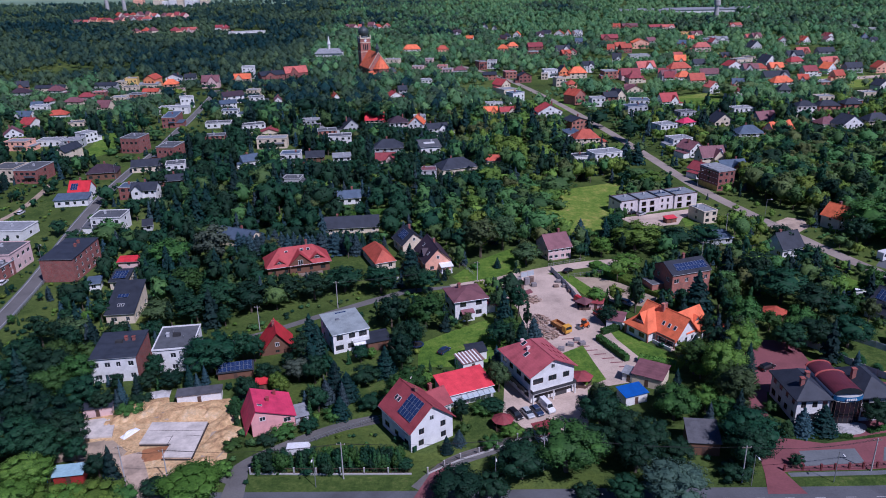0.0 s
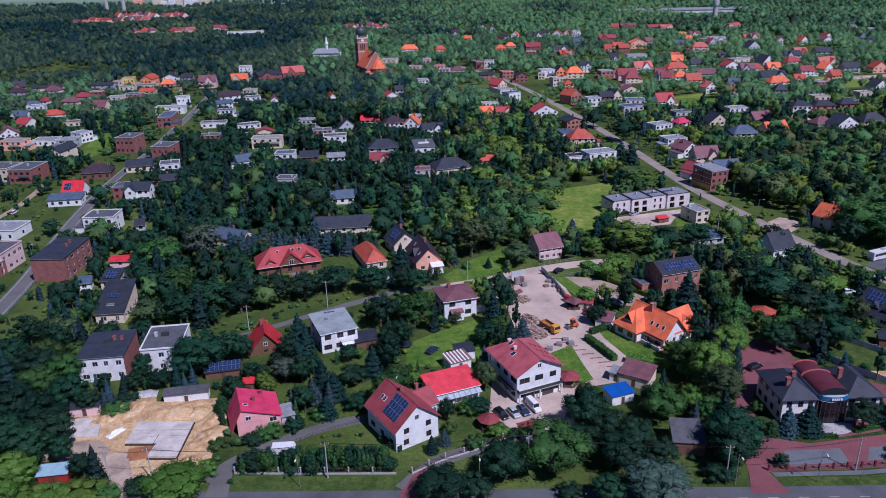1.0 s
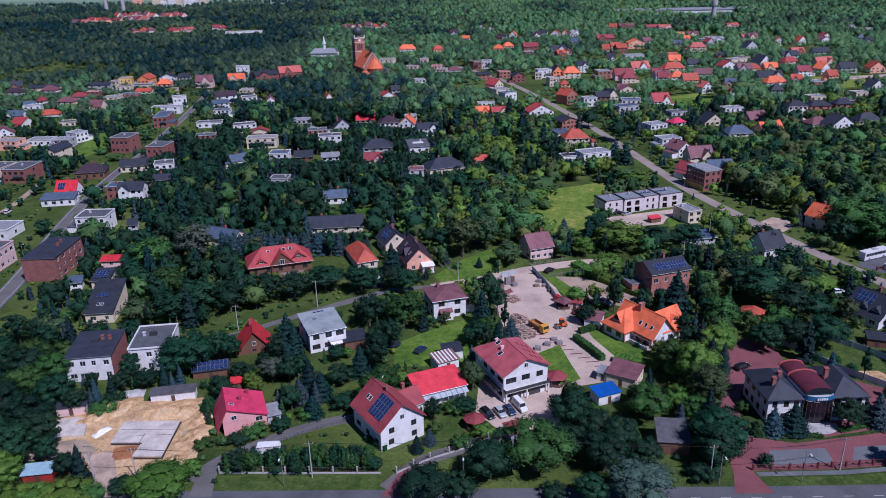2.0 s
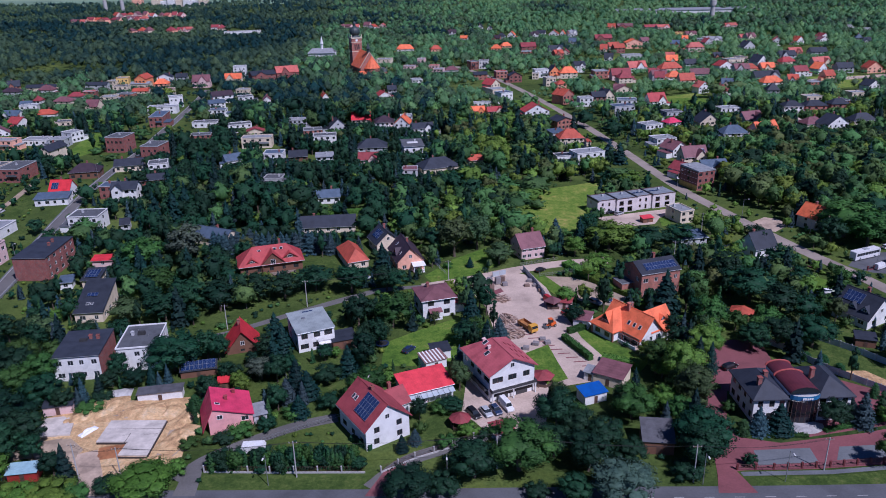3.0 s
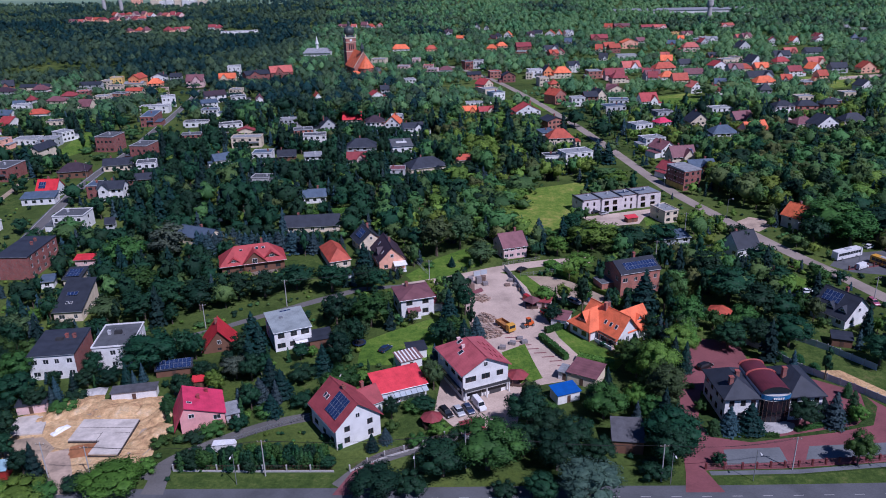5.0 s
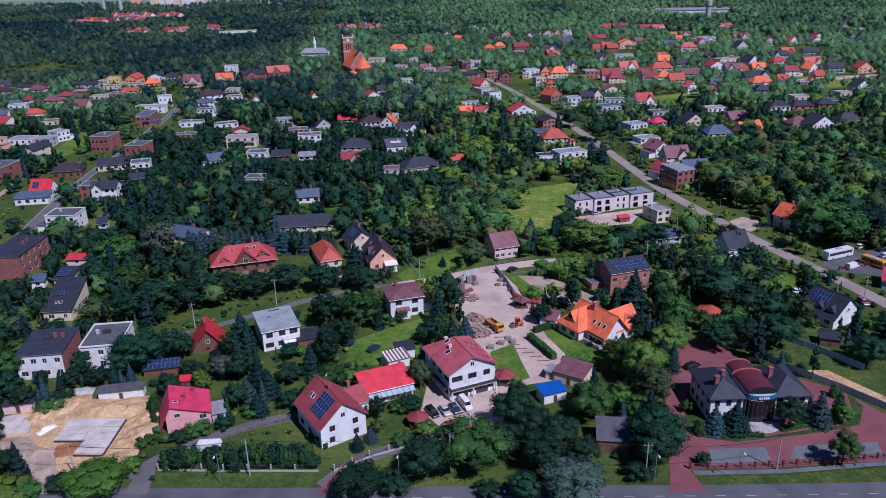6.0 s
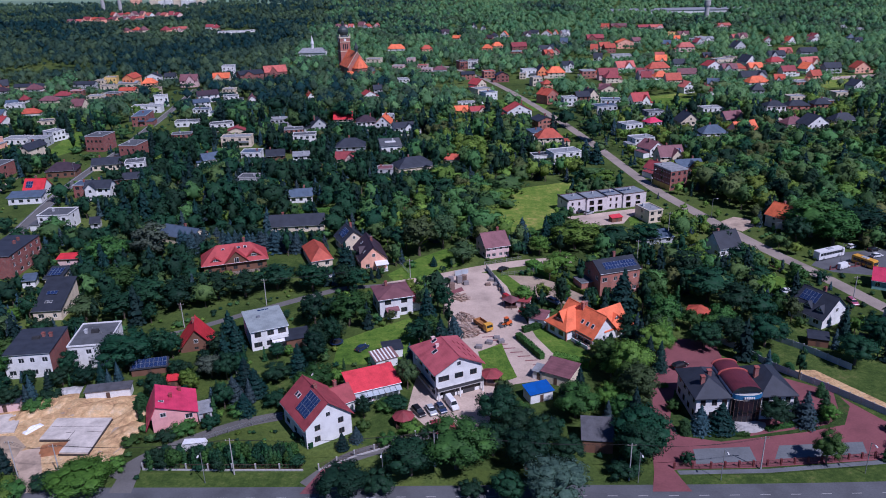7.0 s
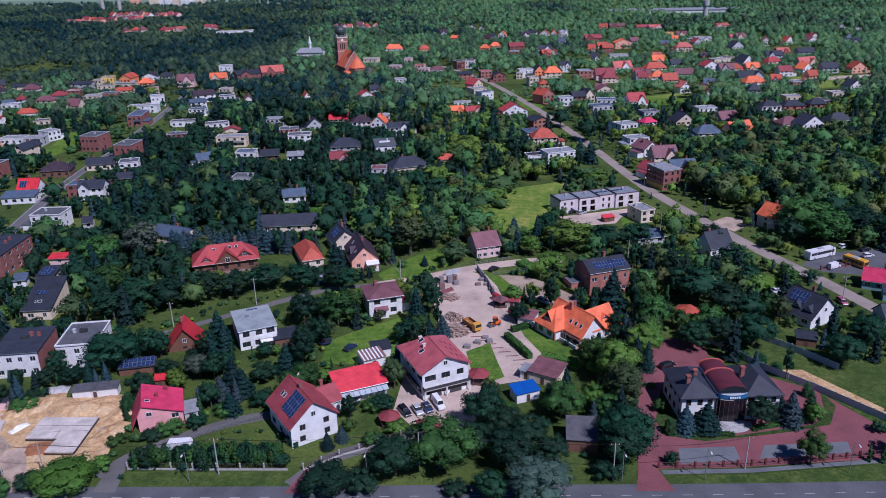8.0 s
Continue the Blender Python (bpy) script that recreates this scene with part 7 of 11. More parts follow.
def crown_arrays(kind, seed, leaves, level=1):
    """Crowns are about 1 m high and as wide as their kind is; copies are scaled."""
    rng = np.random.default_rng(seed)
    V, T, Q, N = [], [], [], []
    nv = 0

    def add(v, nrm, t=None, q=None):
        nonlocal nv
        V.append(v)
        N.append(unit(nrm))
        if t is not None:
            T.append(t + nv)
        if q is not None:
            Q.append(q + nv)
        nv += len(v)
    if kind in ("round", "tall", "bush", "poplar"):
        ax, az, base, n = {"round": (0.345, 0.385, 0.575, 26), "tall": (0.25, 0.42, 0.56, 26), "bush": (0.5, 0.36, 0.36, 13), "poplar": (0.12, 0.43, 0.55, 18)}[kind]
        n = (n, n - 4, 8)[level]
        size3 = np.array((ax, ax, az))
        mid = np.array((0, 0, base))
        # an uneven body that fills the crown from within
        bv, bf = (ICO2_V, ICO2_F) if level < 2 else (ICO_V, ICO_F)
        lean = rng.normal(0, 0.07, (3, 3))
        wob = 1 + 0.11 * np.sin(bv @ rng.normal(0, 3.2, 3) + rng.uniform(0, 6)) + 0.09 * np.sin(bv @ rng.normal(0, 4.6, 3)) + rng.uniform(-0.05, 0.05, len(bv))
        add((bv + bv @ lean) * wob[:, None] * size3 * (0.56 if level < 2 else 0.8) + mid, bv + (0, 0, 0.15), bf)
        # clumps of twigs all over it
        k = np.arange(n) + 0.5
        zz = 1 - 1.55 * k / n
        rad = np.sqrt(np.clip(1 - zz * zz, 0, 1))
        q = k * 2.39996 + rng.uniform(0, 6.28)
        D = np.stack([np.cos(q) * rad, np.sin(q) * rad, zz], 1) + rng.normal(0, 0.16, (n, 3))
        D = unit(D)
        per = leaves // n
        for d0 in D:
            c = (d0 + d0 @ lean) * size3 * rng.uniform(0.62, 0.92) + mid
            r = ax * rng.uniform(0.25, 0.42) * (1.2 if level == 2 else 1.0) * np.array((1, 1, (0.85, 1.7)[kind == "poplar"]))
            iv, jf = (ICO_V, ICO_F) if level == 0 else (ICO0, ICO0_F)
            out0 = d0 * np.array((1, 1, 0.9)) + (0, 0, 0.12)
            add(iv * (1 + rng.uniform(-0.14, 0.12, (len(iv), 1))) * r * 0.72 + c, iv + out0 * 0.45, jf)
            d = rng.normal(0, 1, (per, 3)) + out0 * 0.8
            d = unit(d)
            cen = c + d * r * (0.7 + 0.55 * rng.uniform(0, 1, (per, 1)))
            size = (0.0135, 0.023, 0.045)[level] * (0.8 if kind == "poplar" else 1.35 if kind == "bush" else 1)
            sv, sq = sprays(rng, cen, d + (0, 0, 0.15), size, (0.5, 0.5, 0.3)[level], True)
            add(sv, np.repeat(unit(d) + out0 * 0.45 + rng.normal(0, (0.22, 0.22, 0.14)[level], d.shape), 3, 0), sq)
    else:
        half = {"spruce": 0.20, "thuja": 0.13}[kind]
        z0 = 0.05 if kind == "spruce" else 0.02
        seg = 7
        rings = 6
        for i in range(rings):
            za, zb = z0 + (1 - z0) * i / rings, z0 + (1 - z0) * (i + 1.35) / rings
            ra = half * ((1 - i / rings) ** 0.85 if kind == "spruce" else math.sqrt(max(0.02, 1 - (i / rings) ** 1.7))) * 0.85
            v = np.array([(math.cos(6.283 * k / seg) * ra * rng.uniform(0.85, 1.1), math.sin(6.283 * k / seg) * ra * rng.uniform(0.85, 1.1), za) for k in range(seg)] + [(0, 0, min(zb, 1.0))])
            add(v, v * (1, 1, 0) + (0, 0, half * 0.4), np.array([(k, (k + 1) % seg, seg) for k in range(seg)]))
        z = 1 - np.sqrt(rng.uniform(0, 1, leaves))
        a = rng.uniform(0, 6.283, leaves)
        prof = (1 - z) ** 0.85 if kind == "spruce" else np.sqrt(np.clip(1 - z ** 1.7, 0.02, 1))
        tier = 1 + 0.22 * np.sin(z * 40 + rng.uniform(0, 6)) if kind == "spruce" else 1
        r = half * prof * tier * rng.uniform(0.8, 1.1, leaves)
        cen = np.stack([np.cos(a) * r, np.sin(a) * r, z0 + (1 - z0) * z * 0.98], 1)
        nrm = np.stack([np.cos(a), np.sin(a), np.full(leaves, 0.9)], 1)
        sv, sq = sprays(rng, cen, nrm, (0.021, 0.028, 0.055)[level], 0.35)
        add(sv, np.repeat(unit(nrm) + rng.normal(0, 0.2, nrm.shape), 4, 0), None, sq)
    return np.concatenate(V), np.concatenate(T), np.concatenate(Q) if Q else np.zeros((0, 4), int), np.concatenate(N)


def trunk_mesh(kind, seed):
    rng = random.Random(seed)
    m = M()
    th = {"round": 0.5, "tall": 0.5, "bush": 0.2, "poplar": 0.6, "spruce": 0.9, "thuja": 0.8}[kind]
    r = {"round": 0.022, "tall": 0.02, "bush": 0.015, "poplar": 0.016, "spruce": 0.014, "thuja": 0.012}[kind]
    m.tube((0, 0, -0.03), (rng.uniform(-0.01, 0.01), rng.uniform(-0.01, 0.01), th * 0.5), r * 1.3, r, 6)
    m.tube((0, 0, th * 0.5), (rng.uniform(-0.02, 0.02), rng.uniform(-0.02, 0.02), th), r, r * 0.5, 6)
    if kind in ("round", "tall"):
        for i in range(5):
            q = rng.uniform(0, 6.28)
            z = rng.uniform(0.24, 0.42)
            m.tube((0, 0, z), (math.cos(q) * 0.2, math.sin(q) * 0.2, z + rng.uniform(0.14, 0.28)), r * 0.55, r * 0.2, 5)
    return m.mesh("trunk", BARK)


KINDS = {
    ("round", "green"): "leafy mid-green broadleaf tree among gardens", ("round", "deep"): "dark green broadleaf tree among gardens", ("round", "bright"): "bright yellow-green broadleaf tree",
    ("round", "olive"): "olive green broadleaf tree", ("round", "silver"): "silvery grey-green willow tree", ("tall", "green"): "tall green broadleaf tree", ("tall", "silver"): "tall silvery grey-green poplar tree",
    ("tall", "deep"): "tall dark green broadleaf tree", ("tall", "olive"): "tall olive green tree", ("poplar", "deep"): "slender dark poplar tree", ("poplar", "olive"): "slender pale poplar tree",
    ("spruce", "spruce"): "dark green conical spruce tree", ("spruce", "bluespruce"): "blue-grey conical spruce tree", ("thuja", "thuja"): "narrow green thuja in a garden", ("bush", "green"): "rounded green garden bush",
    ("bush", "bright"): "bright green garden bush", ("bush", "deep"): "dark green shrub beside the houses",
}
LEAVES = {"round": 1000, "tall": 950, "poplar": 900, "bush": 420, "spruce": 1000, "thuja": 360}
ROOM = {"tree": 262, "spruce_tree": 80, "bush": 40, "thuja": 30, "poplar_tree": 15}      # how many stand as objects of their own
REST = []                                                              # the others


def template(kind, variant, level):
    """level: 0 close by, 1 near, 2 further off"""
    return shared(("crown", kind, variant, level), lambda: crown_arrays(kind, 17 * variant + len(kind) * 131, int(LEAVES[kind] * (3.3, 1.2, 0.16)[level] if kind not in ("spruce", "thuja") else LEAVES[kind] * (1.3, 0.8, 0.16)[level]), level))


def tree(x, y, height, kind="round", col="green", wide=1.0, rng=random):
    name = {"bush": "bush", "thuja": "thuja", "spruce": "spruce_tree", "poplar": "poplar_tree"}.get(kind, "tree")
    variant = rng.randrange(4 if kind in ("round", "tall") else 2)
    turn, thick = rng.uniform(0, 360), rng.uniform(0.9, 1.1)
    if ROOM[name] <= 0 or y > 270:
        REST.append((x, y, height, kind, col, wide, variant, turn, thick, rng.random()))
        return
    ROOM[name] -= 1
    ob = thing(name, x, y, 0, 0, KINDS[(kind, col)], "bush" if kind == "bush" else "tree")
    ob.matrix_basis = pose(x, y, 0, 0, 0, turn) @ Matrix.Diagonal((height * wide, height * wide * thick, height, 1))
    level = 0 if y < 178 else 1
    part("crown", shared(("cm", kind, variant, col, level), lambda: np_mesh("crown", *template(kind, variant, level)[:3], LEAF[col], smooth=False, lean=template(kind, variant, level)[3])), None, ob)
    part("trunk", shared(("tm", kind, variant), lambda: trunk_mesh(kind, variant)), None, ob)


class Hash:
    def __init__(self, cell):
        self.cell, self.d = cell, {}

    def free(self, x, y, r):
        i, j = int(x // self.cell), int(y // self.cell)
        return all(math.hypot(x - a, y - b) > (r + s) for di in (-1, 0, 1) for dj in (-1, 0, 1) for a, b, s in self.d.get((i + di, j + dj), ()))

    def add(self, x, y, r):
        self.d.setdefault((int(x // self.cell), int(y // self.cell)), []).append((x, y, r))


GRID = Hash(12.0)
RNG = random.Random(11)


def clear_heights(X, Y, spread):
    """How high a plant may grow: nothing on buildings, streets or open plots, low planting where it would hide houses
    or streets from the camera.
    """
    limit = np.full(len(X), 30.0)
    for fx, fy, hw, hd, a, h in FOOT:
        near = np.nonzero((np.abs(X - fx) < 60) & (Y - fy < 75) & (fy - Y < (75 if fy < 700 else 240)))[0]
        if not len(near):
            continue
        c, s = math.cos(radians(a)), math.sin(radians(a))
        dx, dy, sp = X[near] - fx, Y[near] - fy, spread[near]
        lx, ly = dx * c + dy * s, -dx * s + dy * c
        on = (np.abs(lx) < hw + sp) & (np.abs(ly) < hd + sp)
        # 13 is the camera's x, 100 its height: crowns stay under its sight lines
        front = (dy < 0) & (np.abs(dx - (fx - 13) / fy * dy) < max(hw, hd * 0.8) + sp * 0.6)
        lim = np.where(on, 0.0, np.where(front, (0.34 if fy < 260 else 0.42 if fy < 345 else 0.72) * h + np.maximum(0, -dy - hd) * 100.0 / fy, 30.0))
        limit[near] = np.minimum(limit[near], lim)
    for line, half in LINES:
        for p, q in zip(line, line[1:]):
            near = np.nonzero((X > min(p.x, q.x) - 25) & (X < max(p.x, q.x) + 25) & (Y > min(p.y, q.y) - 32) & (Y < max(p.y, q.y) + 25))[0]
            if not len(near):
                continue
            d = q - p
            t = np.clip(((X[near] - p.x) * d.x + (Y[near] - p.y) * d.y) / max(d.length_squared, 1e-6), 0, 1)
            dist = np.hypot(X[near] - p.x - d.x * t, Y[near] - p.y - d.y * t)
            gap = p.y + d.y * t - Y[near]
            lim = np.where(dist < half + spread[near] * 0.6, 0.0, np.where((gap > 0) & (dist < 20), 1.8 + 9.0 * np.array([max(0.0, noise.noise((px * 0.07, py * 0.07, 3.0))) for px, py in zip(X[near], Y[near])]) + np.maximum(0, gap - half) * 100.0 / max(p.y, 100), 30.0))
            limit[near] = np.minimum(limit[near], lim)
    for poly in OPEN:
        x0, x1 = min(q[0] for q in poly), max(q[0] for q in poly)
        y0, y1 = min(q[1] for q in poly), max(q[1] for q in poly)
        for i in np.nonzero((X > x0) & (X < x1) & (Y > y0) & (Y < y1))[0]:
            if inside((X[i], Y[i]), poly):
                limit[i] = 0.0
    return limit


def plant(x, y, height, width, kind="round", col="green"):
    """One tree that stands out, by its height and the width of its crown."""
    full = {"round": 0.72, "tall": 0.56, "bush": 1.0, "poplar": 0.3, "spruce": 0.42, "thuja": 0.28}[kind]
    GRID.add(x, y, width * 0.38)
    tree(x, y, height, kind, col, width / (full * height), RNG)


plant(-62.2, 172.6, 11, 13.5, 'round', 'deep')
plant(-52.1, 123.5, 6, 12, 'round', 'bright')
plant(-50.6, 152.5, 5, 4, 'thuja', 'thuja')
plant(-48.0, 139.0, 2.5, 5, 'bush', 'green')
plant(-111.6, 172.6, 11, 10, 'round', 'deep')
plant(-101.0, 166.0, 11, 11, 'round', 'deep')
plant(-105.9, 189.7, 9, 9, 'round', 'olive')
plant(-94.7, 167.1, 9, 9, 'round', 'green')
plant(-97.1, 159.2, 10, 10, 'round', 'green')
plant(-98.2, 149.8, 11, 11, 'round', 'deep')
plant(-88.1, 142.9, 12, 11, 'tall', 'deep')
plant(-88.5, 156.5, 9, 9, 'round', 'deep')
plant(-93.3, 135.8, 11, 11, 'round', 'deep')
plant(-86.7, 133.5, 11, 10, 'tall', 'deep')
plant(-84.2, 139.1, 10, 9, 'round', 'deep')
plant(-87.9, 126.5, 8, 9, 'round', 'bright')
plant(-85.8, 127.0, 7, 8, 'round', 'bright')
plant(-87.0, 120.7, 6, 9, 'round', 'bright')
plant(-82.1, 120.6, 5, 9, 'bush', 'bright')
plant(-76.6, 120.8, 5, 10, 'bush', 'bright')
plant(-70.3, 120.8, 5.5, 12, 'bush', 'bright')
plant(-66.0, 122.5, 4, 7, 'bush', 'green')
plant(-83.6, 154.9, 6, 6, 'round', 'deep')
plant(-75.8, 164.8, 5, 6, 'round', 'deep')
plant(-70.3, 165.3, 5, 7, 'round', 'deep')
plant(-75.6, 157.8, 4, 6, 'bush', 'deep')
plant(-76.8, 153.7, 3.5, 7, 'bush', 'green')
plant(-47.9, 129.8, 3.5, 6, 'bush', 'bright')
plant(-60.3, 125.0, 4, 7, 'bush', 'deep')
plant(-38.0, 166.9, 7, 7.5, 'round', 'silver')
plant(-34.8, 180.4, 10, 5, 'spruce', 'spruce')
plant(-37.7, 184.8, 11, 7, 'spruce', 'spruce')
plant(-27.8, 161.9, 9, 6, 'spruce', 'spruce')
plant(-24.4, 158.0, 8, 6, 'spruce', 'spruce')
plant(-29.3, 156.0, 7, 5, 'spruce', 'bluespruce')
plant(-20.6, 164.5, 5, 7, 'round', 'deep')
plant(-18.3, 153.7, 5, 8, 'bush', 'deep')
plant(-25.2, 149.9, 6, 5, 'spruce', 'spruce')
plant(-11.5, 170.3, 12, 8, 'tall', 'deep')
plant(-15.7, 195.5, 11, 9, 'round', 'deep')
plant(-5.5, 195.0, 11, 12, 'round', 'green')
plant(-9.1, 221.6, 9, 8, 'round', 'deep')
plant(-15.6, 168.6, 9, 6, 'spruce', 'spruce')
plant(-37.7, 132.6, 4, 8, 'bush', 'deep')
plant(-37.3, 143.0, 4, 7, 'bush', 'green')
plant(-31.9, 145.1, 4, 6, 'bush', 'deep')
plant(-26.7, 150.3, 3.5, 6, 'bush', 'green')
plant(-40.7, 140.3, 3, 5, 'bush', 'deep')
plant(13.9, 142.4, 3, 5, 'bush', 'deep')
plant(10.9, 150.3, 4, 6, 'round', 'deep')
plant(8.6, 150.4, 4, 6, 'bush', 'green')
plant(18.2, 140.4, 2.5, 4, 'bush', 'deep')
plant(-0.2, 135.4, 4.5, 3, 'spruce', 'spruce')
plant(2.6, 138.2, 4, 3, 'spruce', 'bluespruce')
plant(3.7, 142.5, 4, 4, 'bush', 'green')
plant(9.7, 136.8, 4, 5, 'bush', 'green')
plant(14.4, 140.9, 4, 6, 'bush', 'bright')
plant(24.7, 128.0, 11, 14.5, 'round', 'green')
plant(15.2, 126.0, 9, 10, 'round', 'deep')
plant(34.6, 142.2, 10, 9, 'round', 'deep')
plant(38.4, 136.7, 9, 9, 'round', 'deep')
plant(32.6, 132.1, 8, 8, 'round', 'deep')
plant(39.1, 127.4, 9, 10, 'round', 'deep')
plant(34.7, 117.9, 6.5, 7, 'round', 'deep')
plant(1.9, 120.8, 6.5, 11, 'round', 'deep')
plant(43.6, 117.4, 9.5, 12, 'round', 'silver')
plant(45.8, 138.0, 6, 3, 'spruce', 'spruce')
plant(64.5, 132.5, 11, 12, 'round', 'deep')
plant(62.3, 127.9, 10, 10, 'round', 'deep')
plant(66.6, 152.8, 11, 8, 'tall', 'green')
plant(67.3, 147.3, 14, 10, 'tall', 'olive')
plant(63.8, 165.8, 10, 9, 'tall', 'green')
plant(58.7, 124.6, 5, 8, 'bush', 'deep')
plant(8.6, 121.6, 6, 8, 'bush', 'deep')
plant(27.5, 120.0, 4, 6, 'bush', 'deep')
plant(43.0, 133.3, 9, 9, 'round', 'deep')
plant(48.0, 129.5, 6, 7, 'round', 'deep')
plant(-50.0, 215.7, 9, 10, 'round', 'deep')
plant(-41.7, 217.5, 9, 11, 'round', 'deep')
plant(-32.6, 223.1, 9, 12, 'round', 'deep')
plant(-20.5, 220.8, 10, 12, 'round', 'deep')
plant(-60.0, 208.8, 9, 11, 'round', 'deep')
plant(-69.5, 209.2, 10, 12, 'round', 'deep')
plant(-75.4, 203.2, 10, 12, 'round', 'deep')
plant(-82.2, 246.8, 17, 13, 'tall', 'silver')
plant(-97.2, 245.8, 12, 15, 'round', 'green')
plant(-86.4, 202.2, 8, 10, 'round', 'olive')
plant(-83.8, 221.4, 10, 13, 'round', 'green')
plant(-11.3, 235.5, 12, 7, 'spruce', 'spruce')
plant(-6.3, 220.1, 8, 8, 'round', 'deep')
plant(-131.1, 276.2, 10, 11, 'round', 'green')
plant(-71.8, 258.2, 8, 7, 'spruce', 'bluespruce')
plant(-67.8, 261.1, 8, 7, 'spruce', 'bluespruce')
plant(-63.5, 263.9, 8, 7, 'spruce', 'bluespruce')
plant(-44.7, 256.6, 9, 7, 'spruce', 'bluespruce')
plant(-40.2, 257.5, 9, 7, 'spruce', 'bluespruce')
plant(-35.8, 259.1, 9, 7, 'spruce', 'spruce')
plant(-49.6, 256.7, 8, 6, 'spruce', 'bluespruce')
plant(13.6, 250.5, 16, 13, 'tall', 'olive')
plant(22.2, 257.3, 14, 12, 'round', 'olive')
plant(29.3, 242.5, 8, 10, 'round', 'olive')
plant(37.8, 272.6, 10, 14, 'round', 'green')
plant(52.5, 265.7, 9, 6, 'spruce', 'bluespruce')
plant(57.0, 248.2, 8, 8, 'round', 'bright')
plant(70.7, 254.2, 11, 16, 'round', 'bright')
plant(65.3, 268.8, 9.5, 10, 'round', 'deep')
plant(62.8, 234.8, 6, 10, 'round', 'bright')
plant(47.2, 208.2, 6, 6, 'round', 'bright')
plant(47.5, 195.2, 6, 7, 'round', 'deep')
plant(86.4, 255.1, 8.5, 12, 'round', 'deep')
plant(97.7, 258.4, 8, 11, 'round', 'deep')
plant(17.5, 195.3, 12, 6, 'spruce', 'spruce')
plant(18.9, 188.6, 6, 6, 'round', 'green')
plant(25.1, 186.9, 7, 5, 'spruce', 'bluespruce')
plant(21.5, 183.3, 8, 5, 'spruce', 'spruce')
plant(15.3, 183.9, 7, 8, 'round', 'deep')
plant(18.9, 240.1, 4, 3, 'spruce', 'spruce')
plant(11.3, 239.2, 3.5, 4, 'bush', 'green')
plant(77.0, 204.1, 13, 8, 'spruce', 'spruce')
plant(81.5, 179.8, 9, 8, 'round', 'olive')
plant(37.0, 396.9, 12, 14, 'round', 'bright')
plant(23.4, 333.4, 13, 18, 'round', 'bright')
plant(50.6, 322.5, 10, 18, 'round', 'green')
plant(52.4, 397.9, 16, 11, 'tall', 'deep')
plant(63.0, 387.0, 15, 10, 'tall', 'deep')
plant(-43.6, 489.2, 18, 16, 'round', 'deep')
plant(-93.1, 519.1, 18, 20, 'round', 'deep')
plant(-125.8, 524.3, 16, 16, 'round', 'deep')
plant(218.4, 564.3, 12, 20, 'round', 'olive')
plant(237.1, 568.8, 13, 22, 'round', 'olive')
plant(110.5, 428.2, 14, 16, 'round', 'deep')
plant(100.6, 467.6, 12, 14, 'round', 'deep')
plant(98.2, 383.4, 12, 8, 'spruce', 'bluespruce')
plant(102.3, 376.3, 12, 8, 'spruce', 'spruce')
plant(22.5, 320.2, 10, 14, 'round', 'deep')
plant(-36.9, 336.3, 15, 8, 'poplar', 'deep')
plant(-51.8, 310.3, 12, 14, 'round', 'deep')
plant(-77.1, 263.0, 8, 5.5, 'spruce', 'bluespruce')
plant(-74.1, 260.2, 8, 5.5, 'spruce', 'bluespruce')
plant(-72.2, 262.0, 8, 5.5, 'spruce', 'bluespruce')
plant(-69.3, 259.3, 8, 5.5, 'spruce', 'bluespruce')
plant(-67.4, 261.0, 8, 5.5, 'spruce', 'bluespruce')
plant(-64.5, 258.3, 8, 5.5, 'spruce', 'bluespruce')
plant(-62.5, 260.1, 8, 5.5, 'spruce', 'bluespruce')
plant(-60.6, 261.8, 8, 5.5, 'spruce', 'bluespruce')
plant(-57.7, 259.1, 8, 5.5, 'spruce', 'bluespruce')
plant(-55.7, 260.8, 8, 5.5, 'spruce', 'bluespruce')
plant(-52.9, 258.2, 8, 5.5, 'spruce', 'bluespruce')
plant(-50.9, 259.9, 8, 5.5, 'spruce', 'bluespruce')
plant(-48.2, 257.2, 8, 5.5, 'spruce', 'bluespruce')
plant(-46.2, 258.9, 8, 5.5, 'spruce', 'bluespruce')
plant(-44.1, 260.6, 8, 5.5, 'spruce', 'bluespruce')
plant(-41.4, 258.0, 8, 5.5, 'spruce', 'bluespruce')
plant(-39.3, 259.7, 8, 5.5, 'spruce', 'bluespruce')
plant(-36.7, 257.0, 8, 5.5, 'spruce', 'bluespruce')
plant(-34.6, 258.7, 8, 5.5, 'spruce', 'bluespruce')
plant(-32.0, 256.1, 8, 5.5, 'spruce', 'bluespruce')
plant(-153.6, 326.9, 10, 10, 'round', 'deep')
plant(-142.0, 335.6, 10, 5, 'spruce', 'spruce')
plant(-131.1, 272.7, 9, 11, 'round', 'green')
plant(-141.5, 267.7, 8, 8, 'round', 'deep')
plant(-156.3, 285.3, 7, 8, 'round', 'deep')
plant(-135.2, 307.6, 8, 8, 'round', 'deep')
plant(-139.6, 355.2, 8, 8, 'round', 'deep')
plant(-109.2, 319.5, 9, 11, 'round', 'deep')
plant(-196.6, 531.9, 10, 9, 'round', 'bright')
plant(-213.8, 614.6, 11, 12, 'round', 'bright')
plant(-223.9, 553.3, 11, 14, 'round', 'deep')
plant(-178.8, 461.2, 8, 10, 'round', 'green')
plant(-169.3, 540.0, 12, 9, 'tall', 'deep')
plant(-191.4, 424.4, 6, 9, 'bush', 'green')
plant(-176.9, 409.2, 5, 9, 'bush', 'green')
plant(-22.8, 311.6, 3, 5, 'bush', 'bright')
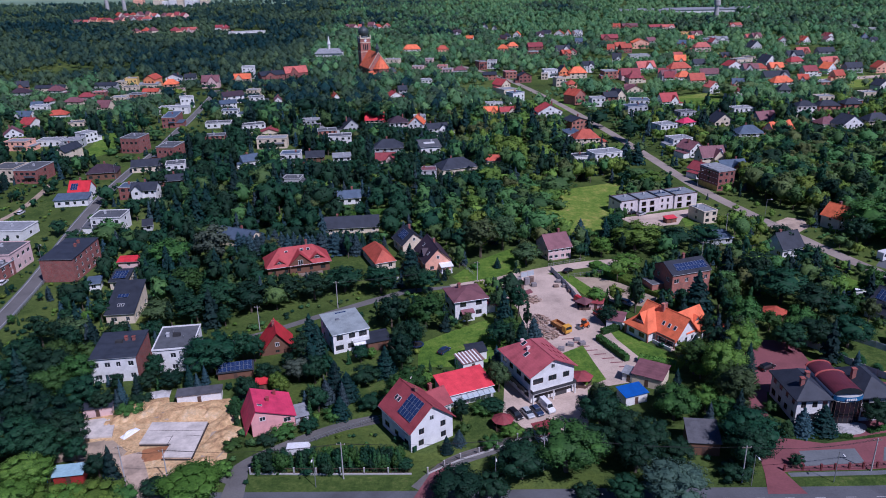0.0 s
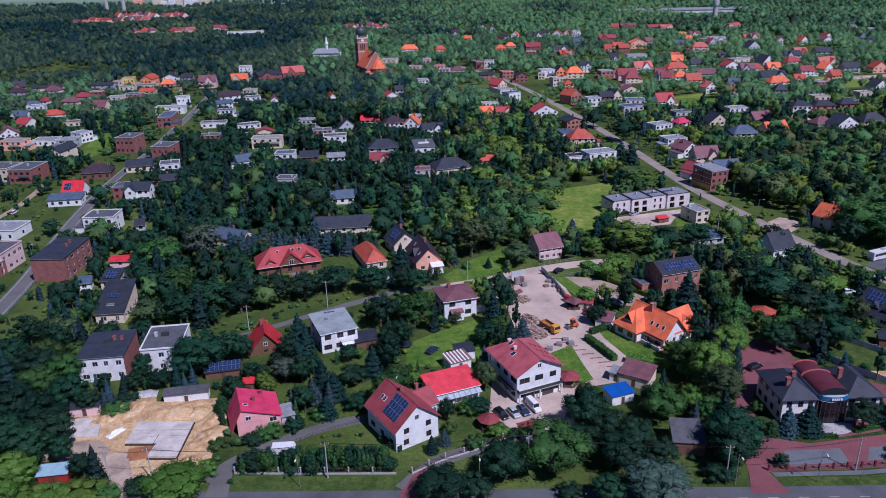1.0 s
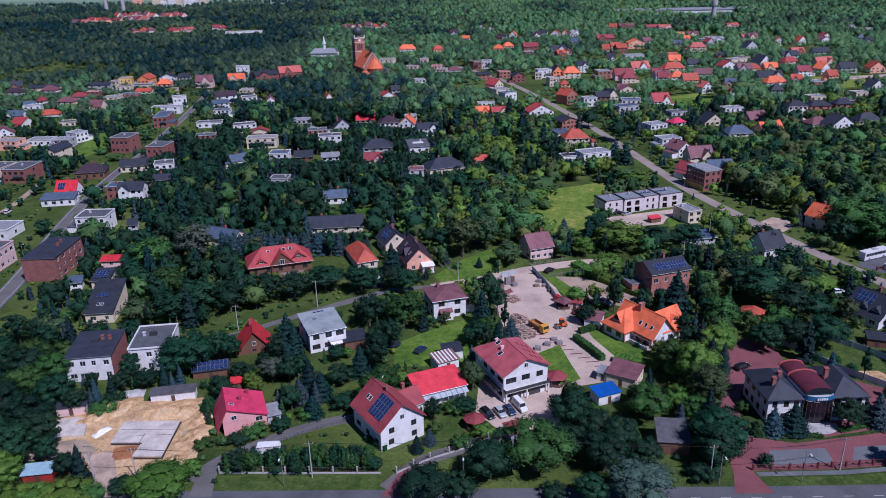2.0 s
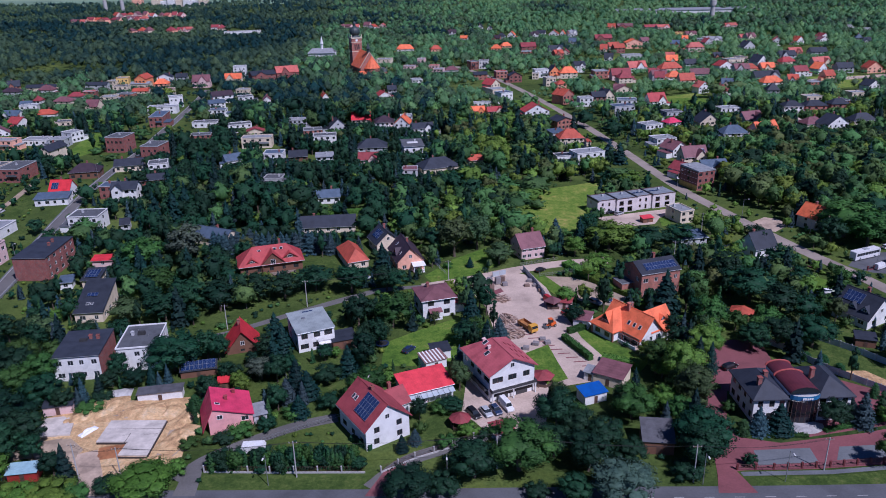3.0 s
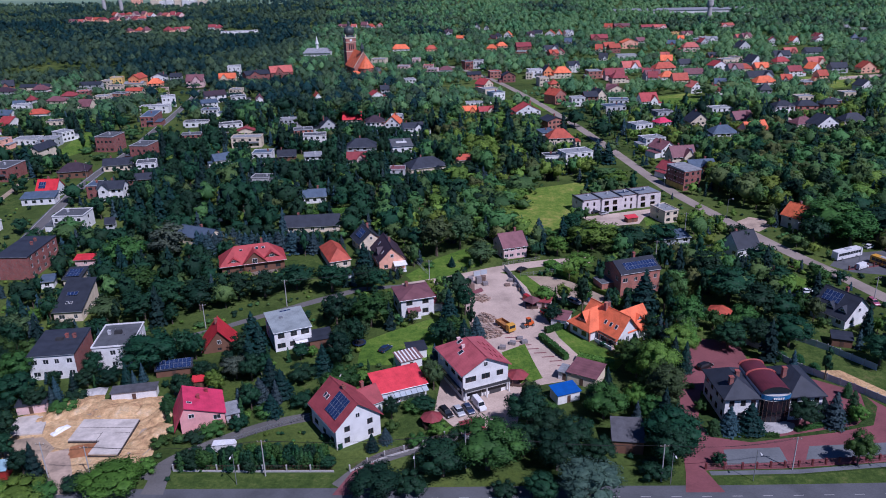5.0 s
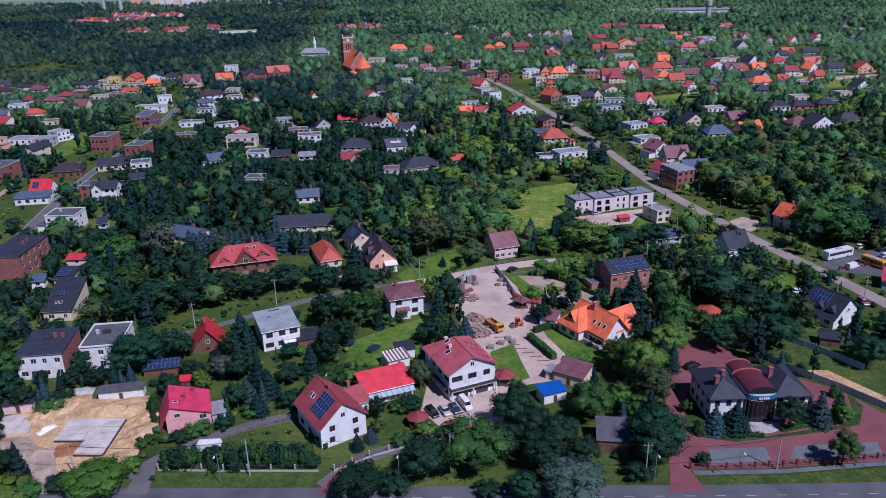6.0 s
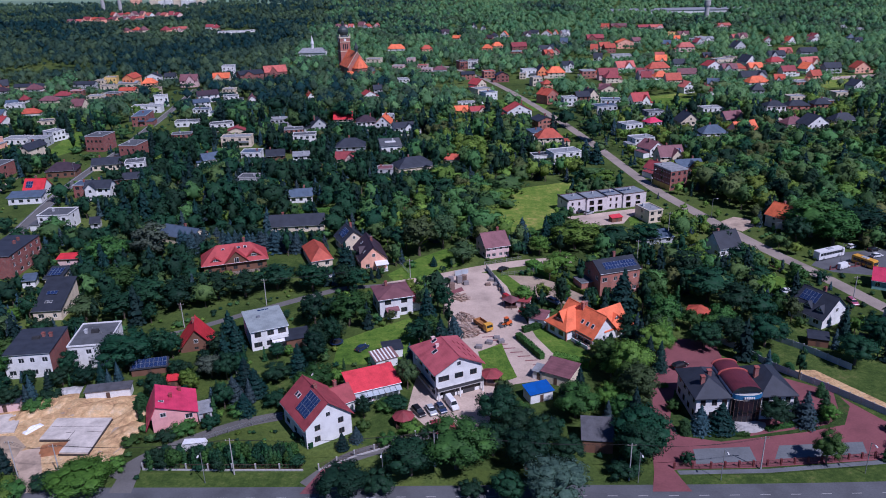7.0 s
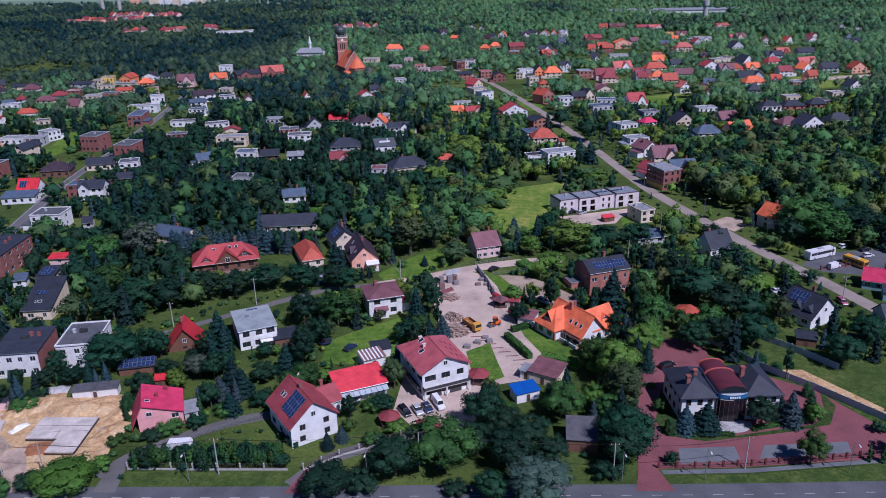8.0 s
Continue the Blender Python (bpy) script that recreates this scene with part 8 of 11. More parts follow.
plant(-19.3, 313.8, 3, 5, 'bush', 'bright')
plant(47.9, 310.6, 8, 12, 'round', 'bright')
plant(40.7, 298.5, 8, 12, 'round', 'green')
plant(40.7, 286.1, 7, 10, 'round', 'bright')
plant(50.4, 304.5, 6, 9, 'bush', 'green')
plant(92.3, 339.8, 9, 13, 'round', 'green')
plant(97.9, 334.9, 8, 12, 'round', 'bright')
plant(100.1, 327.4, 6, 10, 'bush', 'green')
plant(88.4, 339.6, 7, 10, 'round', 'deep')
plant(56.7, 269.5, 4, 6, 'bush', 'green')
plant(74.7, 174.9, 11, 5, 'spruce', 'spruce')
plant(78.0, 173.8, 9, 9, 'round', 'bright')
plant(66.8, 175.0, 7, 4, 'spruce', 'spruce')
plant(64.6, 163.5, 6, 6, 'round', 'bright')
plant(52.6, 145.6, 8.5, 9.5, 'round', 'green')
plant(76.6, 158.0, 1.6, 2.4, 'bush', 'bright')
plant(68.2, 159.6, 13, 10, 'round', 'bright')
plant(67.6, 163.7, 8, 6, 'tall', 'green')
plant(77.7, 166.0, 9, 4, 'spruce', 'spruce')
plant(75.7, 169.1, 9, 4, 'spruce', 'spruce')
plant(80.6, 174.6, 8, 6, 'round', 'bright')
plant(75.1, 198.3, 14, 10, 'spruce', 'spruce')
plant(84.4, 186.5, 12, 10, 'round', 'green')
plant(81.1, 178.7, 9, 7, 'round', 'bright')
plant(79.3, 139.4, 7, 5, 'spruce', 'bluespruce')
plant(84.0, 139.6, 7.5, 6.5, 'spruce', 'spruce')
plant(96.7, 140.3, 7.5, 6.5, 'round', 'deep')
plant(103.4, 141.1, 9, 5.5, 'spruce', 'bluespruce')
plant(109.4, 144.6, 7, 3, 'thuja', 'thuja')
plant(109.2, 141.5, 5, 4, 'round', 'bright')
plant(75.7, 138.8, 4.2, 3, 'thuja', 'thuja')
plant(76.0, 147.8, 4, 4, 'bush', 'green')
plant(112.6, 152.7, 4, 2.5, 'thuja', 'thuja')
plant(103.0, 145.3, 5, 4, 'spruce', 'spruce')
plant(73.1, 128.0, 4, 3.5, 'bush', 'deep')
plant(121.7, 137.9, 3.5, 3.5, 'bush', 'deep')
plant(123.0, 250.1, 10, 10, 'round', 'deep')
plant(122.6, 229.9, 10, 10, 'round', 'deep')
plant(103.4, 206.1, 12, 16, 'round', 'deep')
plant(100.8, 220.6, 12, 13, 'round', 'deep')
plant(108.1, 195.5, 11, 11, 'round', 'deep')
plant(123.8, 217.5, 7, 8, 'round', 'deep')
plant(160.9, 261.5, 14, 20, 'round', 'green')
plant(164.2, 251.1, 14, 18, 'round', 'green')
plant(177.3, 256.9, 14, 18, 'round', 'deep')
plant(150.7, 251.7, 12, 10, 'round', 'deep')
plant(113.5, 191.8, 9, 9, 'round', 'deep')
plant(128.1, 166.9, 9, 10, 'round', 'deep')
plant(138.8, 176.2, 9, 10, 'round', 'deep')
plant(145.6, 221.3, 5, 6, 'bush', 'deep')
plant(100.7, 187.1, 8, 9, 'round', 'green')
plant(92.7, 176.9, 8, 9, 'round', 'deep')
plant(100.5, 177.9, 9, 10, 'round', 'deep')
plant(109.4, 177.5, 9, 10, 'round', 'deep')
plant(124.3, 189.0, 4, 5, 'bush', 'green')
plant(92.6, 188.6, 6.5, 6, 'round', 'green')
plant(104.8, 171.1, 2.5, 3, 'thuja', 'thuja')
plant(108.5, 169.4, 2.5, 3, 'thuja', 'thuja')
plant(110.3, 164.9, 2.5, 3, 'thuja', 'thuja')
plant(-21.0, 132.9, 3.2, 1.6, 'thuja', 'thuja')
plant(-24.0, 129.8, 4.2, 1.6, 'thuja', 'thuja')
plant(-21.2, 132.8, 4.2, 1.6, 'thuja', 'thuja')
plant(-20.3, 131.0, 5.1, 2.2, 'round', 'green')
plant(-11.7, 130.7, 3.4, 2.6, 'round', 'green')
plant(-23.2, 131.6, 4.3, 3.1, 'round', 'deep')
plant(-20.5, 130.3, 2.4, 3.5, 'bush', 'deep')
plant(-11.1, 130.4, 3.0, 2.6, 'round', 'green')
plant(-11.0, 130.8, 4.1, 1.6, 'thuja', 'thuja')
plant(-17.3, 130.3, 3.5, 1.6, 'thuja', 'thuja')
plant(-23.8, 131.5, 4.4, 1.6, 'thuja', 'thuja')
plant(-13.5, 133.0, 3.3, 3.1, 'round', 'deep')
plant(-14.4, 131.6, 2.4, 2.5, 'bush', 'deep')
plant(-19.6, 133.0, 4.2, 1.6, 'thuja', 'thuja')
plant(-13.2, 129.9, 3.6, 1.6, 'thuja', 'thuja')
plant(-19.5, 133.3, 3.4, 1.6, 'thuja', 'thuja')
plant(-10.2, 129.4, 5.1, 1.6, 'thuja', 'thuja')
plant(-19.4, 130.9, 2.4, 2.4, 'bush', 'deep')
plant(-13.6, 129.8, 3.2, 3.1, 'round', 'green')
plant(-22.5, 132.3, 3.8, 1.6, 'thuja', 'thuja')
plant(-18.7, 130.3, 4.0, 2.7, 'round', 'green')
plant(-15.3, 129.8, 4.0, 1.6, 'thuja', 'thuja')
plant(-23.6, 131.0, 3.1, 2.4, 'round', 'deep')
plant(-14.9, 132.0, 4.2, 1.6, 'thuja', 'thuja')
plant(-22.7, 132.0, 4.2, 3.3, 'round', 'deep')
plant(-17.1, 133.2, 3.5, 1.6, 'thuja', 'thuja')
plant(-17.6, 132.5, 4.4, 2.8, 'round', 'deep')
plant(-24.2, 132.8, 3.6, 2.5, 'round', 'deep')
plant(-17.8, 130.0, 3.6, 2.7, 'round', 'green')
plant(-15.4, 129.8, 5.2, 1.6, 'thuja', 'thuja')
plant(-16.5, 130.0, 3.2, 2.5, 'round', 'deep')
plant(-19.1, 130.9, 4.4, 1.6, 'thuja', 'thuja')
plant(-16.2, 132.3, 4.4, 1.6, 'thuja', 'thuja')
plant(-9.2, 129.4, 3.2, 3.6, 'round', 'deep')
plant(-23.7, 129.9, 5.0, 1.6, 'thuja', 'thuja')
plant(-10.7, 131.3, 4.5, 1.6, 'thuja', 'thuja')
plant(-9.7, 129.5, 3.5, 1.6, 'thuja', 'thuja')
plant(-14.7, 130.3, 3.6, 1.6, 'thuja', 'thuja')
plant(-10.6, 132.3, 2.4, 3.4, 'bush', 'deep')
plant(-19.3, 131.6, 2.4, 3.3, 'bush', 'deep')
plant(-17.7, 132.9, 2.4, 3.2, 'bush', 'deep')
plant(-10.8, 131.7, 2.4, 2.4, 'bush', 'deep')
plant(-10.2, 132.8, 2.4, 2.7, 'bush', 'deep')
plant(-17.4, 131.8, 3.5, 1.6, 'thuja', 'thuja')
plant(-10.8, 129.6, 3.9, 2.3, 'round', 'green')
plant(-16.3, 130.3, 4.0, 1.6, 'thuja', 'thuja')
plant(-14.4, 129.7, 5.1, 1.6, 'thuja', 'thuja')
plant(-17.7, 130.0, 4.8, 2.4, 'round', 'deep')
plant(-13.3, 132.2, 3.7, 1.6, 'thuja', 'thuja')
plant(-13.2, 131.1, 3.0, 1.6, 'thuja', 'thuja')
plant(-12.0, 131.1, 4.3, 1.6, 'thuja', 'thuja')
plant(-10.9, 129.3, 3.8, 1.6, 'thuja', 'thuja')
plant(-13.6, 129.7, 4.3, 1.6, 'thuja', 'thuja')
plant(-12.1, 131.2, 4.3, 1.6, 'thuja', 'thuja')
plant(-14.7, 130.3, 4.0, 2.4, 'round', 'green')
plant(-8.8, 130.7, 2.4, 2.8, 'bush', 'deep')
plant(-21.7, 131.3, 5.0, 2.7, 'round', 'green')
plant(-13.7, 130.7, 4.9, 2.3, 'round', 'deep')
plant(-19.2, 130.0, 2.4, 2.4, 'bush', 'deep')
plant(-24.1, 130.5, 5.1, 1.6, 'thuja', 'thuja')
plant(-22.0, 131.3, 4.3, 1.6, 'thuja', 'thuja')
plant(-12.4, 130.7, 5.1, 2.4, 'round', 'deep')
plant(-14.6, 129.7, 4.8, 1.6, 'thuja', 'thuja')
plant(-10.5, 132.2, 3.5, 2.9, 'round', 'green')
plant(-20.7, 129.7, 3.7, 1.6, 'thuja', 'thuja')
plant(-16.5, 131.6, 2.4, 2.6, 'bush', 'deep')
plant(-24.3, 130.9, 2.4, 3.0, 'bush', 'deep')
plant(-11.5, 133.0, 2.4, 2.7, 'bush', 'deep')
plant(-23.3, 130.0, 2.4, 3.6, 'bush', 'deep')
plant(-11.8, 131.3, 5.0, 1.6, 'thuja', 'thuja')
plant(-10.3, 132.2, 4.7, 2.4, 'round', 'green')
plant(-22.4, 131.3, 2.4, 2.8, 'bush', 'deep')
plant(-15.8, 131.3, 5.1, 2.6, 'round', 'deep')
plant(-12.6, 132.9, 3.5, 3.5, 'round', 'green')
plant(-23.4, 130.2, 5.2, 2.6, 'round', 'deep')
plant(-12.8, 129.8, 4.4, 1.6, 'thuja', 'thuja')
plant(-15.6, 131.2, 2.4, 3.2, 'bush', 'deep')
plant(-18.0, 131.4, 3.5, 1.6, 'thuja', 'thuja')
plant(-21.9, 132.0, 4.9, 2.6, 'round', 'green')
plant(-10.8, 131.5, 3.7, 1.6, 'thuja', 'thuja')
plant(-36.2, 129.7, 4.5, 1.6, 'thuja', 'thuja')
plant(-38.5, 131.9, 2.4, 3.4, 'bush', 'deep')
plant(-40.3, 129.5, 5.0, 1.6, 'thuja', 'thuja')
plant(-24.9, 128.7, 4.6, 1.6, 'thuja', 'thuja')
plant(-35.7, 132.0, 3.4, 1.6, 'thuja', 'thuja')
plant(-30.9, 130.0, 5.0, 1.6, 'thuja', 'thuja')
plant(-31.5, 131.5, 2.4, 3.1, 'bush', 'deep')
plant(-36.1, 131.4, 5.0, 1.6, 'thuja', 'thuja')
plant(-26.7, 129.8, 5.0, 1.6, 'thuja', 'thuja')
plant(-31.3, 131.2, 4.2, 1.6, 'thuja', 'thuja')
plant(-37.7, 129.6, 3.1, 2.9, 'round', 'deep')
plant(-40.1, 130.5, 4.5, 2.7, 'round', 'deep')
plant(-29.6, 129.3, 2.4, 3.6, 'bush', 'deep')
plant(-27.7, 131.3, 3.2, 1.6, 'thuja', 'thuja')
plant(-26.6, 129.7, 5.1, 2.2, 'round', 'deep')
plant(-34.9, 129.6, 5.0, 3.2, 'round', 'green')
plant(-27.5, 131.7, 4.4, 1.6, 'thuja', 'thuja')
plant(-25.5, 131.2, 4.7, 3.4, 'round', 'green')
plant(-28.5, 131.7, 4.6, 1.6, 'thuja', 'thuja')
plant(-33.4, 131.3, 4.0, 1.6, 'thuja', 'thuja')
plant(-25.7, 129.5, 5.0, 2.8, 'round', 'deep')
plant(-36.9, 131.7, 4.1, 2.2, 'round', 'green')
plant(-30.3, 131.3, 4.4, 3.1, 'round', 'deep')
plant(-31.2, 131.5, 4.5, 3.5, 'round', 'deep')
plant(-26.8, 131.0, 4.1, 1.6, 'thuja', 'thuja')
plant(-31.8, 130.6, 3.4, 1.6, 'thuja', 'thuja')
plant(-38.9, 130.6, 5.1, 2.6, 'round', 'deep')
plant(-26.7, 131.7, 3.2, 1.6, 'thuja', 'thuja')
plant(-29.0, 131.4, 2.4, 3.1, 'bush', 'deep')
plant(-35.6, 130.4, 3.7, 3.6, 'round', 'green')
plant(-25.5, 132.1, 3.4, 1.6, 'thuja', 'thuja')
plant(-26.0, 132.1, 4.5, 3.6, 'round', 'green')
plant(-29.9, 132.1, 4.5, 3.4, 'round', 'deep')
plant(-28.2, 130.5, 3.9, 3.0, 'round', 'green')
plant(-34.9, 129.8, 4.6, 1.6, 'thuja', 'thuja')
plant(-38.0, 131.4, 3.8, 2.6, 'round', 'deep')
plant(-26.0, 130.3, 4.5, 1.6, 'thuja', 'thuja')
plant(-25.7, 128.6, 3.4, 2.7, 'round', 'deep')
plant(-40.3, 130.2, 3.3, 2.6, 'round', 'green')
plant(-26.1, 131.2, 4.1, 1.6, 'thuja', 'thuja')


# ---- things ----
PAINT = {"black": (0.012, 0.012, 0.014), "blue": (0.02, 0.035, 0.09), "white": (0.7, 0.7, 0.7), "silver": (0.38, 0.4, 0.42), "red": (0.35, 0.02, 0.02), "pink": (0.35, 0.1, 0.16),
         "yellow": (0.62, 0.33, 0.02), "orange": (0.6, 0.12, 0.01), "grey": (0.12, 0.125, 0.13)}


def paint(k):
    return surface("paint_" + k, PAINT[k], 0.28, 3, 0.6, 0.06, 0.0)


RUBBER = surface("rubber", (0.015, 0.015, 0.015), 0.9, 5, 1, 0.2, 0)
LAMPGLASS = surface("lamp_glass", (0.7, 0.7, 0.66), 0.2, 5, 1, 0.05, 0)


def extrude(m, prof, y0, y1):
    """A side outline (x, z) drawn out across y."""
    n, k = len(m.v), len(prof)
    m.v += [(x, y0, z) for x, z in prof] + [(x, y1, z) for x, z in prof]
    m.f.append(tuple(range(n, n + k)))
    m.f.append(tuple(range(n + 2 * k - 1, n + k - 1, -1)))
    m.f += [(n + i, n + k + i, n + k + (i + 1) % k, n + (i + 1) % k) for i in range(k)]
    return m


def wheel_mesh(r, w):
    return shared(("wheel", r, w), lambda: M().tube((0, -w / 2, 0), (0, w / 2, 0), r, r, 12).mesh("wheel", RUBBER))


def rim_mesh(r, w):
    return shared(("rim", r, w), lambda: M().tube((0, -w / 2 - 0.01, 0), (0, w / 2 + 0.01, 0), r * 0.6, r * 0.6, 10).mesh("rim", STEEL))


def wheels(ob, xs, half, r, w=0.22):
    for x in xs:
        for y in (-half, half):
            q = part("wheel", wheel_mesh(r, w), None, ob)
            q.matrix_basis = pose(x, y, r)
            part("rim", rim_mesh(r, w), None, q)


def car(x, y, heading, colour, kind="car", note="parked on the yard"):
    word = {"car": "hatchback car", "van": "panel van", "estate": "estate car"}[kind]
    ob = thing("van" if kind == "van" else "car", x, y, 0.1, heading, f"{colour} {word} {note}", "van" if kind == "van" else "car")
    L, top, back = {"car": (2.1, 1.45, -1.5), "van": (2.6, 2.1, -2.5), "estate": (2.3, 1.5, -2.05)}[kind]
    sill, belt = 0.28, (0.92 if kind != "van" else 1.15)
    body = extrude(M(), [(-L, sill), (L, sill), (L + 0.06, 0.55), (L - 0.1, belt - 0.2), (L - 1.0, belt), (-L + 0.05, belt), (-L - 0.04, 0.6)], -0.86, 0.86)
    part("body", body, paint(colour), ob)
    cab = M()
    z1 = top - 0.06
    b0, b1, f0, f1 = -L + 0.1, back + 0.25, L - 1.05, L - 1.75
    if kind == "van":
        b1, f1 = -L + 0.15, L - 1.45
    n = 0
    lo = [(b0, -0.83), (f0, -0.83), (f0, 0.83), (b0, 0.83)]
    hi = [(b1, -0.66), (f1, -0.66), (f1, 0.66), (b1, 0.66)]
    cab.poly(*[(p[0], p[1], z1) for p in hi])
    for i in range(4):
        j = (i + 1) % 4
        cab.poly((*lo[i], belt - 0.01), (*lo[j], belt - 0.01), (*hi[j], z1), (*hi[i], z1))
    part("cabin" if kind == "van" else "glazing", cab, paint(colour) if kind == "van" else GLASS, ob)
    part("roof", M().box(b1 - 0.05, f1 + 0.08, -0.68, 0.68, z1 + 0.002, top, 0.06), paint(colour), ob)
    if kind == "van":
        part("windscreen", M().poly((f0 + 0.01, -0.78, belt + 0.03), (f0 + 0.01, 0.78, belt + 0.03), (f1 + 0.02, 0.62, z1 - 0.05), (f1 + 0.02, -0.62, z1 - 0.05)), GLASS, ob)
    for s in (-0.62, 0.62):
        part("headlight", M().box(L - 0.06, L + 0.07, s - 0.17, s + 0.17, 0.58, 0.72), LAMPGLASS, ob)
        part("tail_light", M().box(-L - 0.06, -L + 0.02, s - 0.13, s + 0.13, 0.66, 0.84), paint("red"), ob)
        part("mirror", M().box(L - 1.35, L - 1.2, s * 1.45 - 0.09, s * 1.45 + 0.09, belt + 0.02, belt + 0.16), paint(colour), ob)
    wheels(ob, (-L + 0.75, L - 0.8), 0.78, 0.32)
    return ob


def coach(x, y, heading, colour="white", length=12.0, high=3.3, label="white coach parked on asphalt"):
    ob = thing("bus", x, y, 0.1, heading, label, "bus")
    a = length / 2
    body = extrude(M(), [(-a, 0.35), (a, 0.35), (a + 0.05, 1.2), (a - 0.15, high - 0.15), (a - 0.5, high), (-a + 0.2, high), (-a, high - 0.2)], -1.25, 1.25)
    part("body", body, paint(colour), ob)
    n = int(length // 1.5)
    for s in (-1, 1):
        for i in range(n):
            u = -a + 0.6 + i * (length - 1.2) / n
            part("window", shared(("coachpane",), lambda: M().box(0, 1.25, -0.012, 0.012, 0, 1.0).mesh("window", GLASS)), None, ob).matrix_basis = pose(u, s * 1.258, high - 1.65)
    part("windscreen", M().box(a - 0.02, a + 0.06, -1.1, 1.1, 1.2, high - 0.5), GLASS, ob)
    part("roof_unit", M().box(-1.2, 1.2, -0.8, 0.8, high, high + 0.2, 0.1), paint("silver"), ob)
    wheels(ob, (-a + 2.4, a - 2.6), 1.1, 0.48, 0.3)


def tipper(x, y, heading):
    ob = thing("lorry", x, y, 0.1, heading, "yellow tipper lorry with an empty rusty bed on the yard", "truck")
    part("cab", extrude(M(), [(1.7, 0.6), (3.4, 0.6), (3.45, 1.5), (3.2, 2.5), (1.7, 2.55)], -1.15, 1.15), paint("yellow"), ob)
    part("windscreen", M().poly((3.46, -1.0, 1.6), (3.46, 1.0, 1.6), (3.27, 0.95, 2.35), (3.27, -0.95, 2.35)), GLASS, ob)
    part("chassis", M().box(-3.4, 1.7, -0.5, 0.5, 0.6, 0.85), RUBBER, ob)
    bed = M().box(-3.5, 1.5, -1.2, 1.2, 0.9, 1.05).box(-3.5, 1.5, -1.2, -1.12, 1.05, 1.9).box(-3.5, 1.5, 1.12, 1.2, 1.05, 1.9).box(1.42, 1.5, -1.12, 1.12, 1.05, 2.1).box(-3.5, -3.42, -1.12, 1.12, 1.05, 1.8)
    part("bed", bed, surface("rusty_yellow", (0.34, 0.16, 0.04), 0.7, 4, 0.9, 0.5, 0.2), ob)
    wheels(ob, (-2.6, -1.5, 2.4), 0.95, 0.48, 0.35)


def mixer(x, y, heading):
    ob = thing("loader", x, y, 0.1, heading, "small orange loader standing on the paved yard", "loader")
    part("body", M().box(-1.6, 0.4, -0.8, 0.8, 0.6, 1.5, 0.15), paint("orange"), ob)
    part("cab", M().box(-0.6, 0.6, -0.65, 0.65, 1.5, 2.5, 0.12), GLASS, ob)
    part("cab_roof", M().box(-0.6, 0.6, -0.62, 0.62, 2.5, 2.6), paint("orange"), ob)
    part("bucket", extrude(M(), [(1.5, 0.2), (2.4, 0.2), (2.2, 0.5), (1.7, 0.9)], -0.9, 0.9), paint("grey"), ob)
    part("arm", M().box(0.3, 1.7, -0.15, 0.15, 0.55, 0.8), paint("orange"), ob)
    wheels(ob, (-1.1, 0.9), 0.75, 0.45, 0.3)


def caravan(x, y, heading):
    ob = thing("caravan", x, y, 0.1, heading, "white touring caravan beside the drive", "caravan")
    part("body", extrude(M(), [(-2.6, 0.5), (2.6, 0.5), (2.8, 1.2), (2.2, 2.2), (-2.4, 2.25), (-2.8, 1.5)], -1.1, 1.1), paint("white"), ob)
    for u in (-1.6, 0.2, 1.4):
        part("window", M().box(u, u + 0.8, -1.13, -1.09, 1.4, 2.0), GLASS, ob)
    part("roof_hatch", M().box(-0.4, 0.4, -0.4, 0.4, 2.2, 2.35), LAMPGLASS, ob)
    part("drawbar", M().box(2.6, 3.9, -0.1, 0.1, 0.45, 0.6), STEEL, ob)
    wheels(ob, (-0.2,), 0.95, 0.33)


POLES = []


def power_pole(x, y, high=9.0, turn=0.0, lean=0.0):
    ob = thing("utility_pole", x, y, 0, turn, "weathered utility pole with crossarm beside the road", "utility pole", "overhead line poles")
    part("pole", M().tube((0, 0, -0.3), (lean, 0, high), 0.16, 0.1, 8), CONCRETE, ob)
    part("crossarm", M().box(lean - 0.9, lean + 0.9, -0.05, 0.05, high - 0.5, high - 0.4), WOODPOLE, ob)
    for s in (-0.8, 0, 0.8):
        part("insulator", shared("insulator", lambda: M().tube((0, 0, 0), (0, 0, 0.22), 0.05, 0.04, 6).mesh("insulator", LAMPGLASS)), None, ob).matrix_basis = pose(lean + s, 0, high - 0.4)
    POLES.append((x + lean, y, high - 0.2))


def street_lamp(x, y, high=8.0, turn=0.0):
    ob = thing("street_lamp", x, y, 0, turn, "grey steel street lamp beside the road", "street lamp", "street lamps")
    part("pole", M().tube((0, 0, 0), (0, 0, high), 0.09, 0.06, 8), STEEL, ob)
    part("arm", M().tube((0, 0, high - 0.05), (0, -1.3, high + 0.25), 0.04, 0.035, 6), STEEL, ob)
    part("lamp_head", M().box(-0.16, 0.16, -2.0, -1.25, high + 0.2, high + 0.34, 0.04), LAMPGLASS, ob)


def cable(a, b, sag=1.2):
    a, b = Vector(a), Vector(b)
    m = M()
    n = 14
    pts = [a.lerp(b, i / n) - Vector((0, 0, sag * 4 * (i / n) * (1 - i / n))) for i in range(n + 1)]
    for p in pts:
        m.v += [(p.x, p.y, p.z + 0.02), (p.x, p.y - 0.02, p.z - 0.015), (p.x, p.y + 0.02, p.z - 0.015)]
    m.f += [(3 * i + k, 3 * i + (k + 1) % 3, 3 * i + 3 + (k + 1) % 3, 3 * i + 3 + k) for i in range(n) for k in range(3)]
    tagged(new("power_cable", m.mesh("power_cable", RUBBER)), "thin black overhead power cable between poles", "cable")


